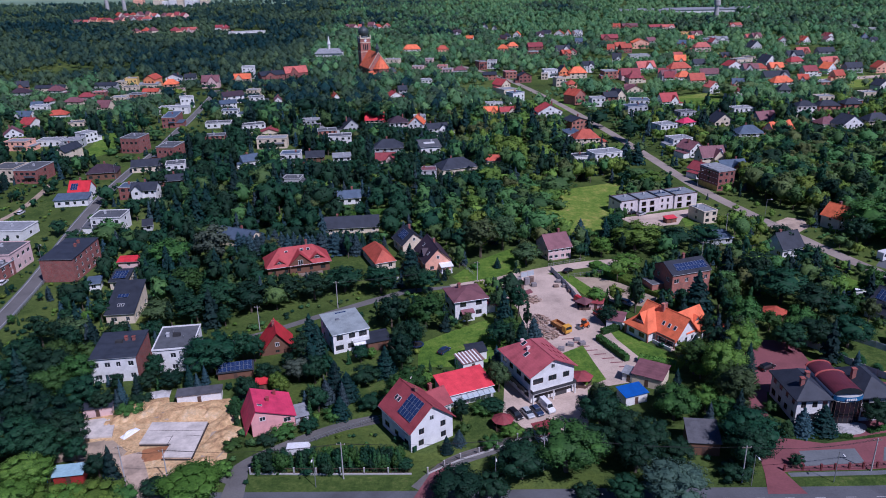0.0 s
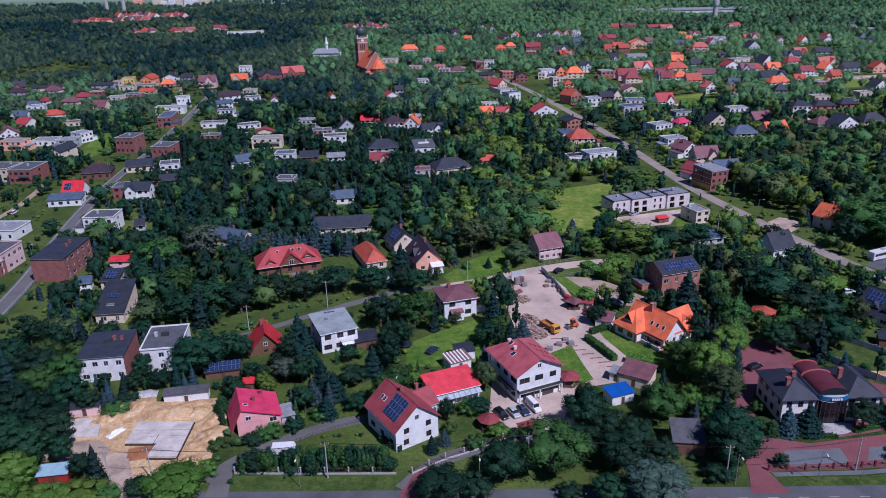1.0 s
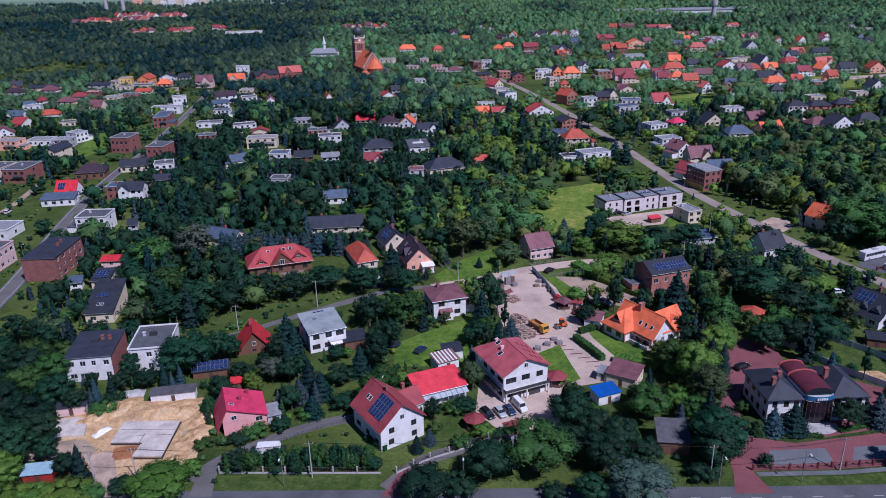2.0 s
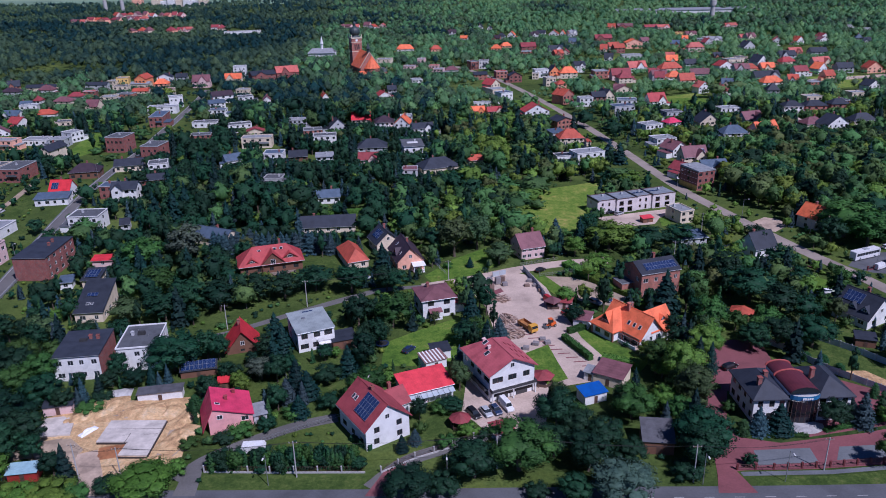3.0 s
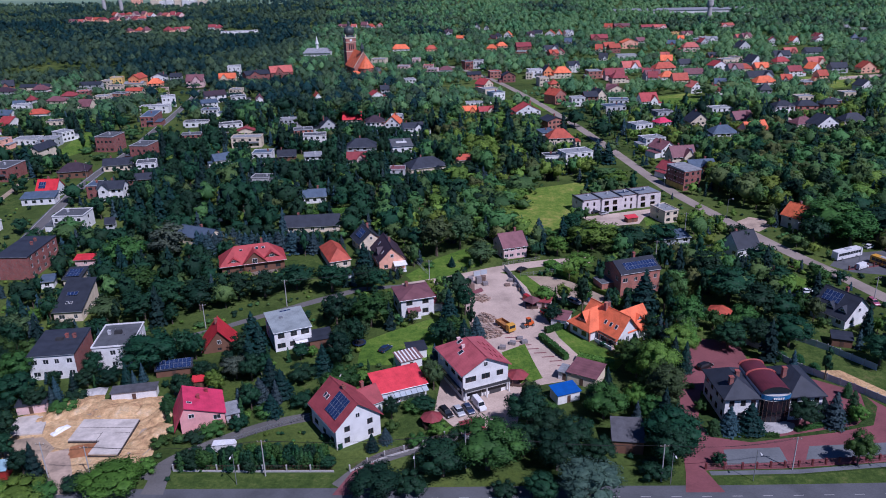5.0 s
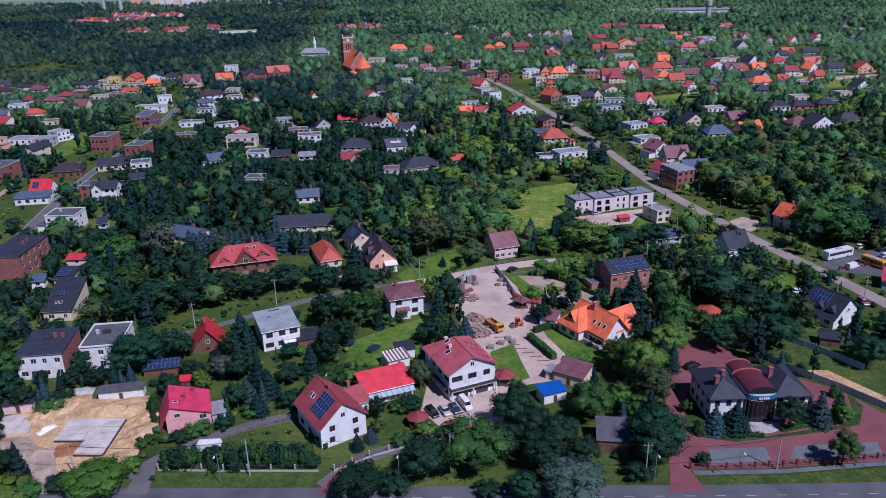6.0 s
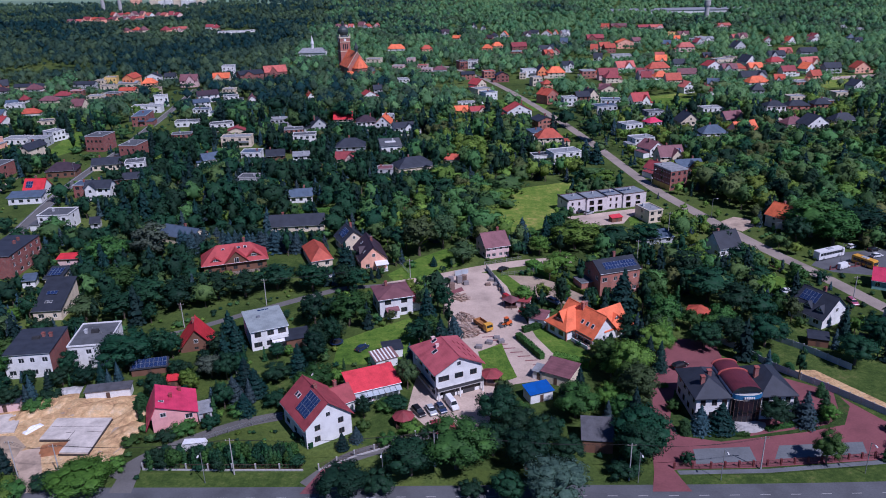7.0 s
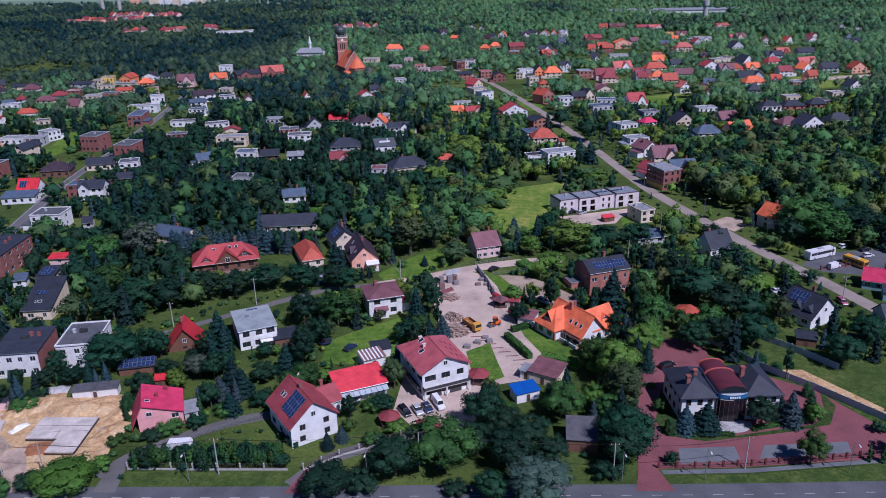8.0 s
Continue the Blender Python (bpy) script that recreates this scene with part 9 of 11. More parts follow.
def fence(pts, step, kind, label):
    """kind: pillar (pale posts, dark rails), red (red plinth and posts), panel (concrete panels), mesh (thin posts and rails)"""
    ob = thing("fence", pts[0][0], pts[0][1], 0, 0, label, "fence")
    org = Vector(pts[0])
    high, th = {"pillar": (1.7, 0.13), "red": (1.5, 0.18), "panel": (2.0, 0.1), "mesh": (1.4, 0.05)}[kind]
    pm = {"pillar": CONCRETE, "red": surface("dark_red_steel", (0.13, 0.03, 0.03), 0.6), "panel": CONCRETE, "mesh": STEEL}[kind]
    post = shared(("post", kind), lambda: M().box(-th, th, -th, th, -0.1, high).box(-th * 1.25, th * 1.25, -th * 1.25, th * 1.25, high, high + 0.08).mesh("post", pm))
    for a, b in zip(pts, pts[1:]):
        a, b = Vector(a), Vector(b)
        d = b - a
        n = max(1, round(d.length / step))
        ang = math.degrees(math.atan2(d.y, d.x))
        w = d.length / n
        for i in range(n):
            p = a + d * (i / n) - org
            part("post", post, None, ob).matrix_basis = pose(p.x, p.y, 0, 0, 0, ang)
            base = pose(p.x, p.y, 0, 0, 0, ang)
            if kind == "panel":
                for k in range(4):
                    part("panel", shared(("pan", round(w, 1)), lambda: M().box(0.1, w - 0.1, -0.03, 0.03, 0, 0.44).mesh("panel", surface("fence_concrete", (0.40, 0.44, 0.47), 0.9, 3, 0.5, 0.2))), None, ob).matrix_basis = base @ pose(0, 0, 0.02 + k * 0.46)
            else:
                if kind in ("red", "pillar"):
                    part("plinth", shared(("pl", kind, round(w, 1)), lambda: M().box(0.15, w - 0.15, -0.12, 0.12, -0.1, 0.35).mesh("plinth", REDPAVING if kind == "red" else CONCRETE)), None, ob).matrix_basis = base
                def rails():
                    m = M()
                    for z in (0.55, high - 0.15):
                        m.box(0, w, -0.025, 0.025, z, z + 0.05)
                    u = 0.3
                    while u < w - 0.2:
                        m.box(u, u + 0.03, -0.012, 0.012, 0.6, high - 0.15)
                        u += 0.32
                    return m.mesh("railing", DARKFRAME if kind != "mesh" else STEEL)
                part("railing", shared(("rail", kind, round(w, 1)), rails), None, ob).matrix_basis = base
    return ob


def log_pile(x, y, heading, n, length, deep, wide, label):
    ob = thing("log_pile", x, y, 0.05, heading, label, "log pile")
    mats = [surface("log_" + k, c, 0.9, 5, 0.8, 0.35, 0.3) for k, c in (("pale", (0.48, 0.36, 0.27)), ("grey", (0.36, 0.28, 0.23)), ("brown", (0.27, 0.18, 0.13)))]
    rng = random.Random(int(abs(x) * 10))
    for i in range(n):
        q = i % 9
        me = shared(("log", q, length), lambda: M().tube((-length / 2, 0, 0), (length / 2, 0, 0), 0.14 + 0.03 * (q % 4), 0.11 + 0.03 * (q % 3), 7).mesh("log", mats[q % 3]))
        r, w = math.sqrt(rng.random()), rng.uniform(0, 6.283)
        u, v = r * math.cos(w), r * math.sin(w)
        z = 0.15 + 1.5 * (1 - r * r) * i / n
        part("log", me, None, ob).matrix_basis = pose(u * deep / 2, v * wide / 2, z, rng.uniform(-4, 8), rng.uniform(-14, 14), rng.uniform(-38, 38))


def pallet_stack(x, y, heading, layers, tone):
    ob = thing("block_pallet", x, y, 0.062, heading, "shrink-wrapped pallet of paving blocks on the yard", "pallet", "pallets on the yard")
    pal = M()
    for k in range(3):
        pal.box(-0.9, 0.9, -0.75 + k * 0.62, -0.6 + k * 0.62, 0, 0.1)
    for k in range(5):
        pal.box(-0.9 + k * 0.4, -0.7 + k * 0.4, -0.75, 0.75, 0.1, 0.14)
    part("pallet", pal, WOODPOLE, ob)
    for k in range(layers):
        part("block_layer", shared(("layer", tone), lambda: M().box(-0.86, 0.86, -0.71, 0.71, 0, 0.24, 0.02).mesh("block_layer", surface("blocks_" + tone, {"grey": (0.22, 0.2, 0.2), "red": (0.27, 0.12, 0.1), "brown": (0.19, 0.13, 0.1)}[tone], 0.9, 7, 1.5, 0.3, 0.3))), None, ob).matrix_basis = pose(0, 0, 0.145 + k * 0.25)


def heap(name, x, y, heading, w, d, h, mat, label, seed=1):
    """A loose heap with an uneven surface."""
    m = M()
    nx, ny = 18, 10
    idx = {}
    for i in range(nx + 1):
        for j in range(ny + 1):
            u, v = i / nx * 2 - 1, j / ny * 2 - 1
            e = max(0.0, 1 - u * u) * max(0.0, 1 - v * v)
            z = h * e ** 0.7 * (0.65 + 0.7 * noise.noise((u * 2.6 + seed, v * 1.8, seed))) + 0.12 * noise.noise((u * 9, v * 6, seed)) * (e > 0)
            idx[i, j] = len(m.v)
            m.v.append((u * w / 2, v * d / 2, max(-0.02, z)))
    m.f += [(idx[i, j], idx[i + 1, j], idx[i + 1, j + 1], idx[i, j + 1]) for i in range(nx) for j in range(ny)]
    ob = new(name, m.mesh(name, mat, True))
    ob.matrix_basis = pose(x, y, 0.04, 0, 0, heading)
    return tagged(ob, label, "heap")


def shed(x, y, heading, w, d, h, wall, cover, label, slope=0.5, name="shed"):
    ob = thing(name, x, y, 0, heading, label, name.replace("_", " "))
    FOOT.append((x, y, w / 2, d / 2, heading, h))
    b = M().box(-w / 2, w / 2, -d / 2, d / 2, -0.1, h)
    part("wall", b, wall, ob)
    k = slope / d
    part("roof", M().slab([(-w / 2 - 0.3, -d / 2 - 0.3, h + 0.06), (w / 2 + 0.3, -d / 2 - 0.3, h + 0.06), (w / 2 + 0.3, d / 2 + 0.3, h + 0.06 + slope), (-w / 2 - 0.3, d / 2 + 0.3, h + 0.06 + slope)], 0.1), cover, ob)
    part("upstand", M().poly((w / 2, -d / 2, h), (w / 2, d / 2, h), (w / 2, d / 2, h + slope)).poly((-w / 2, d / 2, h), (-w / 2, -d / 2, h), (-w / 2, d / 2, h + slope)).poly((w / 2, d / 2, h), (-w / 2, d / 2, h), (-w / 2, d / 2, h + slope), (w / 2, d / 2, h + slope)), wall, ob)
    part("door", M().box(-0.45, 0.45, -d / 2 - 0.04, -d / 2 - 0.002, 0, min(2.0, h - 0.1)), DARKFRAME, ob)
    return ob


def gazebo(x, y, r, cover, label, posts=6):
    ob = thing("gazebo", x, y, 0, 0, label, "gazebo")
    FOOT.append((x, y, r, r, 0, 2))
    m = M()
    for i in range(posts):
        a, b = 2 * math.pi * i / posts, 2 * math.pi * (i + 1) / posts
        m.poly((math.cos(a) * r * 1.2, math.sin(a) * r * 1.2, 2.3), (math.cos(b) * r * 1.2, math.sin(b) * r * 1.2, 2.3), (0, 0, 3.7))
        part("post", shared("gpost", lambda: M().box(-0.07, 0.07, -0.07, 0.07, 0, 2.35).mesh("post", DARKFRAME)), None, ob).matrix_basis = pose(math.cos(a) * r, math.sin(a) * r, 0)
    part("roof", m, cover, ob)
    part("parapet", M().tube((0, 0, 0), (0, 0, 0.9), r * 0.97, r * 0.97, posts, False), DARKFRAME, ob)


def hedge(x0, y0, x1, y1, w, h, col, label, seed=3):
    rng = np.random.default_rng(seed)
    L = math.hypot(x1 - x0, y1 - y0)
    n = int(L * (w + 2 * h) * 16)
    u, side = rng.uniform(-L / 2, L / 2, n), rng.uniform(0, 1, n)
    top = side < w / (w + 2 * h)
    yy = np.where(top, rng.uniform(-w / 2, w / 2, n), np.where(rng.uniform(0, 1, n) < 0.5, -w / 2, w / 2))
    zz = np.where(top, h, rng.uniform(0.1, h, n))
    cen = np.stack([u, yy, zz], 1) + rng.normal(0, 0.07, (n, 3))
    nrm = np.stack([np.zeros(n), np.where(top, 0, np.sign(yy)), np.where(top, 1.0, 0.3)], 1)
    sv, sq = sprays(rng, cen, nrm, 0.2, 0.5)
    core = M().box(-L / 2, L / 2, -w / 2 + 0.1, w / 2 - 0.1, 0, h - 0.1)
    v = np.concatenate([np.array(core.v), sv])
    me = np_mesh("hedge", v, np.zeros((0, 3), int), np.concatenate([np.array(core.f), sq + 8]), LEAF[col])
    ob = new("hedge", me)
    ob.matrix_basis = pose((x0 + x1) / 2, (y0 + y1) / 2, 0, 0, 0, math.degrees(math.atan2(y1 - y0, x1 - x0)))
    tagged(ob, label, "hedge")


def striped_shed(x, y, heading):
    ob = shed(x, y, heading, 6.0, 5.0, 2.6, wall_mat("white"), surface("striped_brown", (0.20, 0.11, 0.10), 0.7, 4, 0.6, 0.25, 0.1), "open shelter with a brown and white striped roof", 0.4, "shelter")
    for i in range(6):
        part("roof_stripe", M().slab([(-2.9 + i, -2.75, 2.69), (-2.5 + i, -2.75, 2.69), (-2.5 + i, 2.75, 3.12), (-2.9 + i, 2.75, 3.12)], 0.02), WHITEPAINT, ob)


def slab(name, pts, label, seams=(), boards=()):
    """A cast floor plate: seams run along its top, dark shuttering boards along its edges."""
    ob = thing(name, 0, 0, 0, 0, label, "slab")
    part("plate", M().slab([(x, y, 0.4) for x, y in pts], 0.45), surface("fresh_concrete", (0.52, 0.475, 0.42), 0.85, 1.5, 0.25, 0.28, 0.2), ob)
    dark = surface("shuttering", (0.05, 0.04, 0.035), 0.9, 5, 0.8, 0.3, 0.2)
    for kind, rows, half, z0, z1 in (("seam", seams, 0.06, 0.36, 0.404), ("shuttering_board", boards, 0.11, 0.0, 0.43)):
        for (x0, y0), (x1, y1) in zip(rows[::2], rows[1::2]):
            run = math.hypot(x1 - x0, y1 - y0)
            p = part(kind, M().box(0, run, -half, half, z0, z1), dark, ob)
            p.matrix_basis = pose(x0, y0, 0, 0, 0, math.degrees(math.atan2(y1 - y0, x1 - x0)))


def bay_marks(x, y, heading):
    for i in range(11):
        for s in (0,):
            ob = new("parking_mark", shared("mark", lambda: M().box(-1.7, 1.7, -0.22, 0.22, 0.0, 0.016).mesh("parking_mark", REDPAVING)))
            ob.matrix_basis = pose(x, y, 0.062, 0, 0, heading) @ pose(-13 + i * 2.9, -1.9, 0, 0, 0, 56)
            tagged(ob, "red paving stripe between parking bays", "marking", "parking bay stripes", "structure")


def road_dashes():
    line = LINES[0][0]
    cum = [0.0]
    for p, q in zip(line, line[1:]):
        cum.append(cum[-1] + (q - p).length)
    s = 2.0
    while s < cum[-1] - 4:
        i = max(k for k in range(len(cum)) if cum[k] <= s)
        p, q = line[i], line[i + 1]
        d = (q - p).normalized()
        c = p + d * (s - cum[i])
        ob = new("road_marking", shared("dash", lambda: M().box(-1.0, 1.0, -0.06, 0.06, 0.0, 0.01).mesh("road_marking", surface("worn_paint", (0.40, 0.40, 0.39), 0.85, 4, 0.8, 0.35, 0.0))))
        ob.matrix_basis = pose(c.x, c.y, 0.062, 0, 0, math.degrees(math.atan2(d.y, d.x)))
        tagged(ob, "white dash of the road's centre line", "road marking", "centre line dashes", "structure")
        s += 6.0


def dish(ob, x, y, z, turn):
    m = M()
    for i in range(8):
        a, b = 2 * math.pi * i / 8, 2 * math.pi * (i + 1) / 8
        m.poly((0, 0.1, 0), (math.cos(a) * 0.42, 0, math.sin(a) * 0.42), (math.cos(b) * 0.42, 0, math.sin(b) * 0.42))
    m.tube((0, 0.1, -0.5), (0, 0.1, 0), 0.03, 0.03, 5)
    part("satellite_dish", m, LAMPGLASS, ob).matrix_basis = pose(x, y, z, 15, 0, turn)


def array_on(pair, w, d, side, u, t0, nx, ny, ph=1.7, pw=1.05):
    """Panels on one slope of a house: side front or left, u along the eave, t0 how far up the slope they begin."""
    ob = pair
    h, rh = ob["h"], ob["rh"]
    run = (d if side == "front" else w) / 2
    pitch = math.degrees(math.atan2(rh, run))
    z = h + rh * t0 + 0.2
    if side == "front":
        solar(ob, u, -run * (1 - t0), z, 0, pitch, nx, ny, pw, ph)
    else:
        solar(ob, -run * (1 - t0), u, z, -90, pitch, nx, ny, pw, ph)


def windows_on(ob, w, d, side, spots, size=(0.85, 1.25)):
    h, rh = ob["h"], ob["rh"]
    run = (d if side == "front" else w) / 2
    pitch = math.degrees(math.atan2(rh, run))
    for u, t0 in spots:
        z = h + rh * t0 + 0.12
        if side == "front":
            roof_window(ob, u, -run * (1 - t0), z, 0, pitch, *size)
        else:
            roof_window(ob, -run * (1 - t0), u, z, -90, pitch, *size)


def fit_out():
    """Panels, roof windows, balconies and other parts of single houses."""
    array_on(house_e, 11.0, 13.0, "left", -2.2, 0.16, 5, 3)
    windows_on(house_e, 11.0, 13.0, "left", [(2.6, 0.4), (3.8, 0.4)])
    dish(house_e, 1.5, 4.5, 11.2, 30)
    array_on(house_h, 13.9, 10.4, "front", 0.8, 0.16, 11, 2, 1.5, 0.98)
    w, d = 13.9, 10.4
    part("annex", M().box(-w / 2 - 4.2, -w / 2, -1.0, 4.6, -0.05, 3.6), wall_mat("brick_light"), house_h)
    part("annex_roof", M().box(-w / 2 - 4.35, -w / 2 - 0.02, -1.15, 4.75, 3.6, 3.8), roof_mat("light"), house_h)
    part("annex_roof", M().box(-w / 2 - 4.1, -w / 2 - 0.2, -0.9, 4.5, 3.8, 3.85), roof_mat("bitumen"), house_h)
    solar(house_m, -0.6, -0.8, 5.75, 0, 16.3, 3, 1)
    for u in (-1.0, 0.2):
        roof_window(house_m, u, -4.6, 4.5, 0, 16.3)
    array_on(house_l, 9.0, 9.6, "left", 0.0, 0.2, 5, 2)
    dormer(house_k, -3.9, -1.5, 4.6, 1.6, 2.4, 2.8, "purple", "peach", -90)
    windows_on(house_k, 9.2, 15.0, "left", [(-4.6, 0.3), (3.5, 0.4)])
    part("porch", M().box(0.5, 4.4, -10.2, -7.5, -0.1, 0.3).box(0.6, 0.9, -10.1, -9.8, 0.3, 2.7).box(4.0, 4.3, -10.1, -9.8, 0.3, 2.7).slab([(0.2, -10.5, 2.7), (4.7, -10.5, 2.7), (4.7, -7.5, 3.3), (0.2, -7.5, 3.3)], 0.15), wall_mat("white"), house_k, "pale entrance porch")
    array_on(house_n, 11.8, 10.9, "left", 1.8, 0.42, 5, 2)
    array_on(pv_house, 9.4, 8.1, "front", -2.2, 0.1, 3, 2)
    array_on(pv_orange, 14.9, 9.1, "front", 0.5, 0.25, 5, 2)
    array_on(pv_mauve, 12.5, 9.1, "front", 3.5, 0.1, 3, 2)
    solar(shed_pv, 0, -3.0, 3.5, 0, 7, 4, 3)
    solar(house_c, 0.5, 4.0, 6.15, 0, 8, 3, 1)
    for u in (-3.2, 0.6):
        dormer(house_n, -4.6, u, 4.3, 1.2, 1.9, 2.2, "slate", "white", -90)
    # house_d: balcony over the garages, side loggia, roof windows
    w, d = 12.3, 15.0
    dark = surface("dark_fascia", (0.05, 0.05, 0.055), 0.6, 4, 0.6, 0.2, 0)
    part("balcony", M().box(-w / 2, w / 2, -d / 2 - 1.2, -d / 2, 2.7, 2.95), CONCRETE, house_d)
    part("balcony_rail", M().box(-w / 2, w / 2, -d / 2 - 1.22, -d / 2 - 1.16, 2.95, 3.75).box(-w / 2, -w / 2 + 0.06, -d / 2 - 1.16, -d / 2, 2.95, 3.75).box(w / 2 - 0.06, w / 2, -d / 2 - 1.16, -d / 2, 2.95, 3.75), dark, house_d)
    for u in (-w / 2 + 0.2, -0.2, w / 2 - 0.2):
        part("pillar", M().box(u - 0.15, u + 0.15, -d / 2 - 1.15, -d / 2 - 0.85, 0, 2.7), wall_mat("white"), house_d)
    for u in (-2.8, 2.6):
        part("garage_door", M().box(u - 1.6, u + 1.6, -d / 2 - 0.05, -d / 2 - 0.01, 0.05, 2.4), dark, house_d)
    part("side_loggia", M().box(-w / 2 - 1.1, -w / 2, -d / 2 + 1.0, 1.5, 2.7, 2.9).box(-w / 2 - 1.1, -w / 2 - 1.04, -d / 2 + 1.0, 1.5, 2.9, 3.7), dark, house_d)
    part("side_porch", M().slab([(-w / 2 - 1.6, 2.0, 2.2), (-w / 2 - 0.02, 2.0, 3.0), (-w / 2 - 0.02, 4.6, 3.0), (-w / 2 - 1.6, 4.6, 2.2)], 0.12), roof_mat("rosewood"), house_d)
    windows_on(house_d, w, d, "left", [(-0.5, 0.35), (3.4, 0.6)], (1.2, 1.5))
    for u, v in ((-2.2, 0.6), (-1.6, 4.6)):
        part("chimney", M().box(u - 0.4, u + 0.4, v - 0.3, v + 0.3, 8.8, 10.5).box(u - 0.48, u + 0.48, v - 0.38, v + 0.38, 10.5, 10.62), wall_mat("rose"), house_d)
    for i in range(9):
        part("snow_guard", M().box(2.6 + (i % 3) * 1.3, 2.68 + (i % 3) * 1.3, -6.2 + (i // 3) * 3.4, -4.6 + (i // 3) * 3.4, 9.55 - (i % 3) * 0.67, 9.72 - (i % 3) * 0.67), roof_mat("maroon"), house_d)
    part("antenna", M().tube((0.5, 5.5, 10.5), (0.5, 5.5, 12.6), 0.03, 0.03, 5).box(-0.1, 1.1, 5.48, 5.52, 12.2, 12.24), STEEL, house_d)
    # house_c: awning and deck
    w, d = 10.3, 12.9
    part("awning", M().slab([(0.2, -d / 2 - 2.4, 2.5), (4.4, -d / 2 - 2.4, 2.5), (4.4, -d / 2, 3.0), (0.2, -d / 2, 3.0)], 0.06), FRAME, house_c, "white fabric awning")
    part("deck", M().box(-0.3, 5.2, -d / 2 - 4.6, -d / 2, -0.05, 0.35), CONCRETE, house_c)
    part("balcony", M().box(0.0, 4.8, -d / 2 - 1.3, -d / 2, 3.05, 3.2).box(0.0, 4.8, -d / 2 - 1.3, -d / 2 - 1.24, 3.2, 4.0), wall_mat("white"), house_c)
    part("hatch", M().box(-2.0, -1.0, 1.0, 2.0, 6.1, 6.6), STEEL, house_c)
    # villa: cross gable, dormers and roof windows
    dormer(villa, 0.6, -5.9, 3.3, 3.9, 4.6, 5.6, "red")
    dormer(villa, -6.4, -5.0, 4.3, 1.7, 1.7, 3.0, "red")
    dormer(villa, 6.6, -4.6, 4.6, 2.4, 2.2, 3.6, "red")
    windows_on(villa, 21.3, 10.4, "front", [(-3.6, 0.62), (1.8, 0.66), (4.0, 0.66)], (1.1, 1.1))
    part("terrace_deck", M().box(-2, 8, -8.0, -5.2, -0.05, 0.2), WOODPOLE, villa)
    part("porch_post", M().box(-3.2, -2.9, -6.3, -6.0, 0, 3.3), wall_mat("wood"), villa)
    # house_f: porch roof and balcony
    part("porch_roof", M().slab([(-3.4, -7.2, 2.6), (0.6, -7.2, 2.6), (0.6, -5.2, 3.2), (-3.4, -5.2, 3.2)], 0.12), roof_mat("mauve"), house_f)
    part("porch_wall", M().box(-3.3, 0.5, -7.0, -6.85, -0.05, 1.0), wall_mat("white"), house_f)
    part("side_roof", M().slab([(5.1, -4.0, 3.6), (8.6, -4.0, 2.4), (8.6, 4.6, 2.4), (5.1, 4.6, 3.6)], 0.15), roof_mat("maroon"), house_f)
    part("side_garage", M().box(5.08, 8.3, -3.7, 4.3, -0.05, 2.4), wall_mat("white"), house_f)
    dish(house_f, -2.0, 2.0, 8.0, 20)
    # garage_hall: glazed lean-to along the front
    for i in range(8):
        part("canopy_panel", M().slab([(-5.4 + i * 1.45, -5.6, 2.5), (-4.05 + i * 1.45, -5.6, 2.5), (-4.05 + i * 1.45, -3.9, 3.0), (-5.4 + i * 1.45, -3.9, 3.0)], 0.04), surface("polycarbonate", (0.42, 0.47, 0.50), 0.25, 3, 0.6, 0.15, 0), garage_hall)
    for i in range(4):
        part("canopy_post", M().box(-5.4 + i * 3.6, -5.3 + i * 3.6, -5.5, -5.4, 0, 2.5), STEEL, garage_hall)
    # cube_house: long skylight
    part("skylight", M().box(-3, 3, -1.5, 1.5, 8.15, 8.5, 0.1), LAMPGLASS, cube_house)
    for ob, w, d in ((house_a, 11.6, 13.8), (house_b, 10.2, 13.5)):
        part("roof_hatch", M().box(-1.2, 0.8, 0.5, 1.6, ob["h"] + 0.2, ob["h"] + 1.1, 0.1), surface("soot", (0.03, 0.03, 0.032), 0.8, 5, 1, 0.3, 0.1), ob)
    # trampoline and garden things
    tr = thing("trampoline", TRAMP[0], TRAMP[1], 0, 0, "round blue garden trampoline on the lawn", "trampoline")
    part("mat", M().tube((0, 0, 0.75), (0, 0, 0.78), 1.5, 1.5, 18), RUBBER, tr)
    ringm = M()
    for i in range(18):
        a, b = 2 * math.pi * i / 18, 2 * math.pi * (i + 1) / 18
        ringm.slab([(math.cos(a) * 1.5, math.sin(a) * 1.5, 0.82), (math.cos(a) * 1.95, math.sin(a) * 1.95, 0.82), (math.cos(b) * 1.95, math.sin(b) * 1.95, 0.82), (math.cos(b) * 1.5, math.sin(b) * 1.5, 0.82)], 0.05)
    part("pad", ringm, paint("blue"), tr)
    for i in range(4):
        part("leg", M().box(math.cos(i * 1.57) * 1.8 - 0.04, math.cos(i * 1.57) * 1.8 + 0.04, math.sin(i * 1.57) * 1.8 - 0.04, math.sin(i * 1.57) * 1.8 + 0.04, 0, 0.78), STEEL, tr)


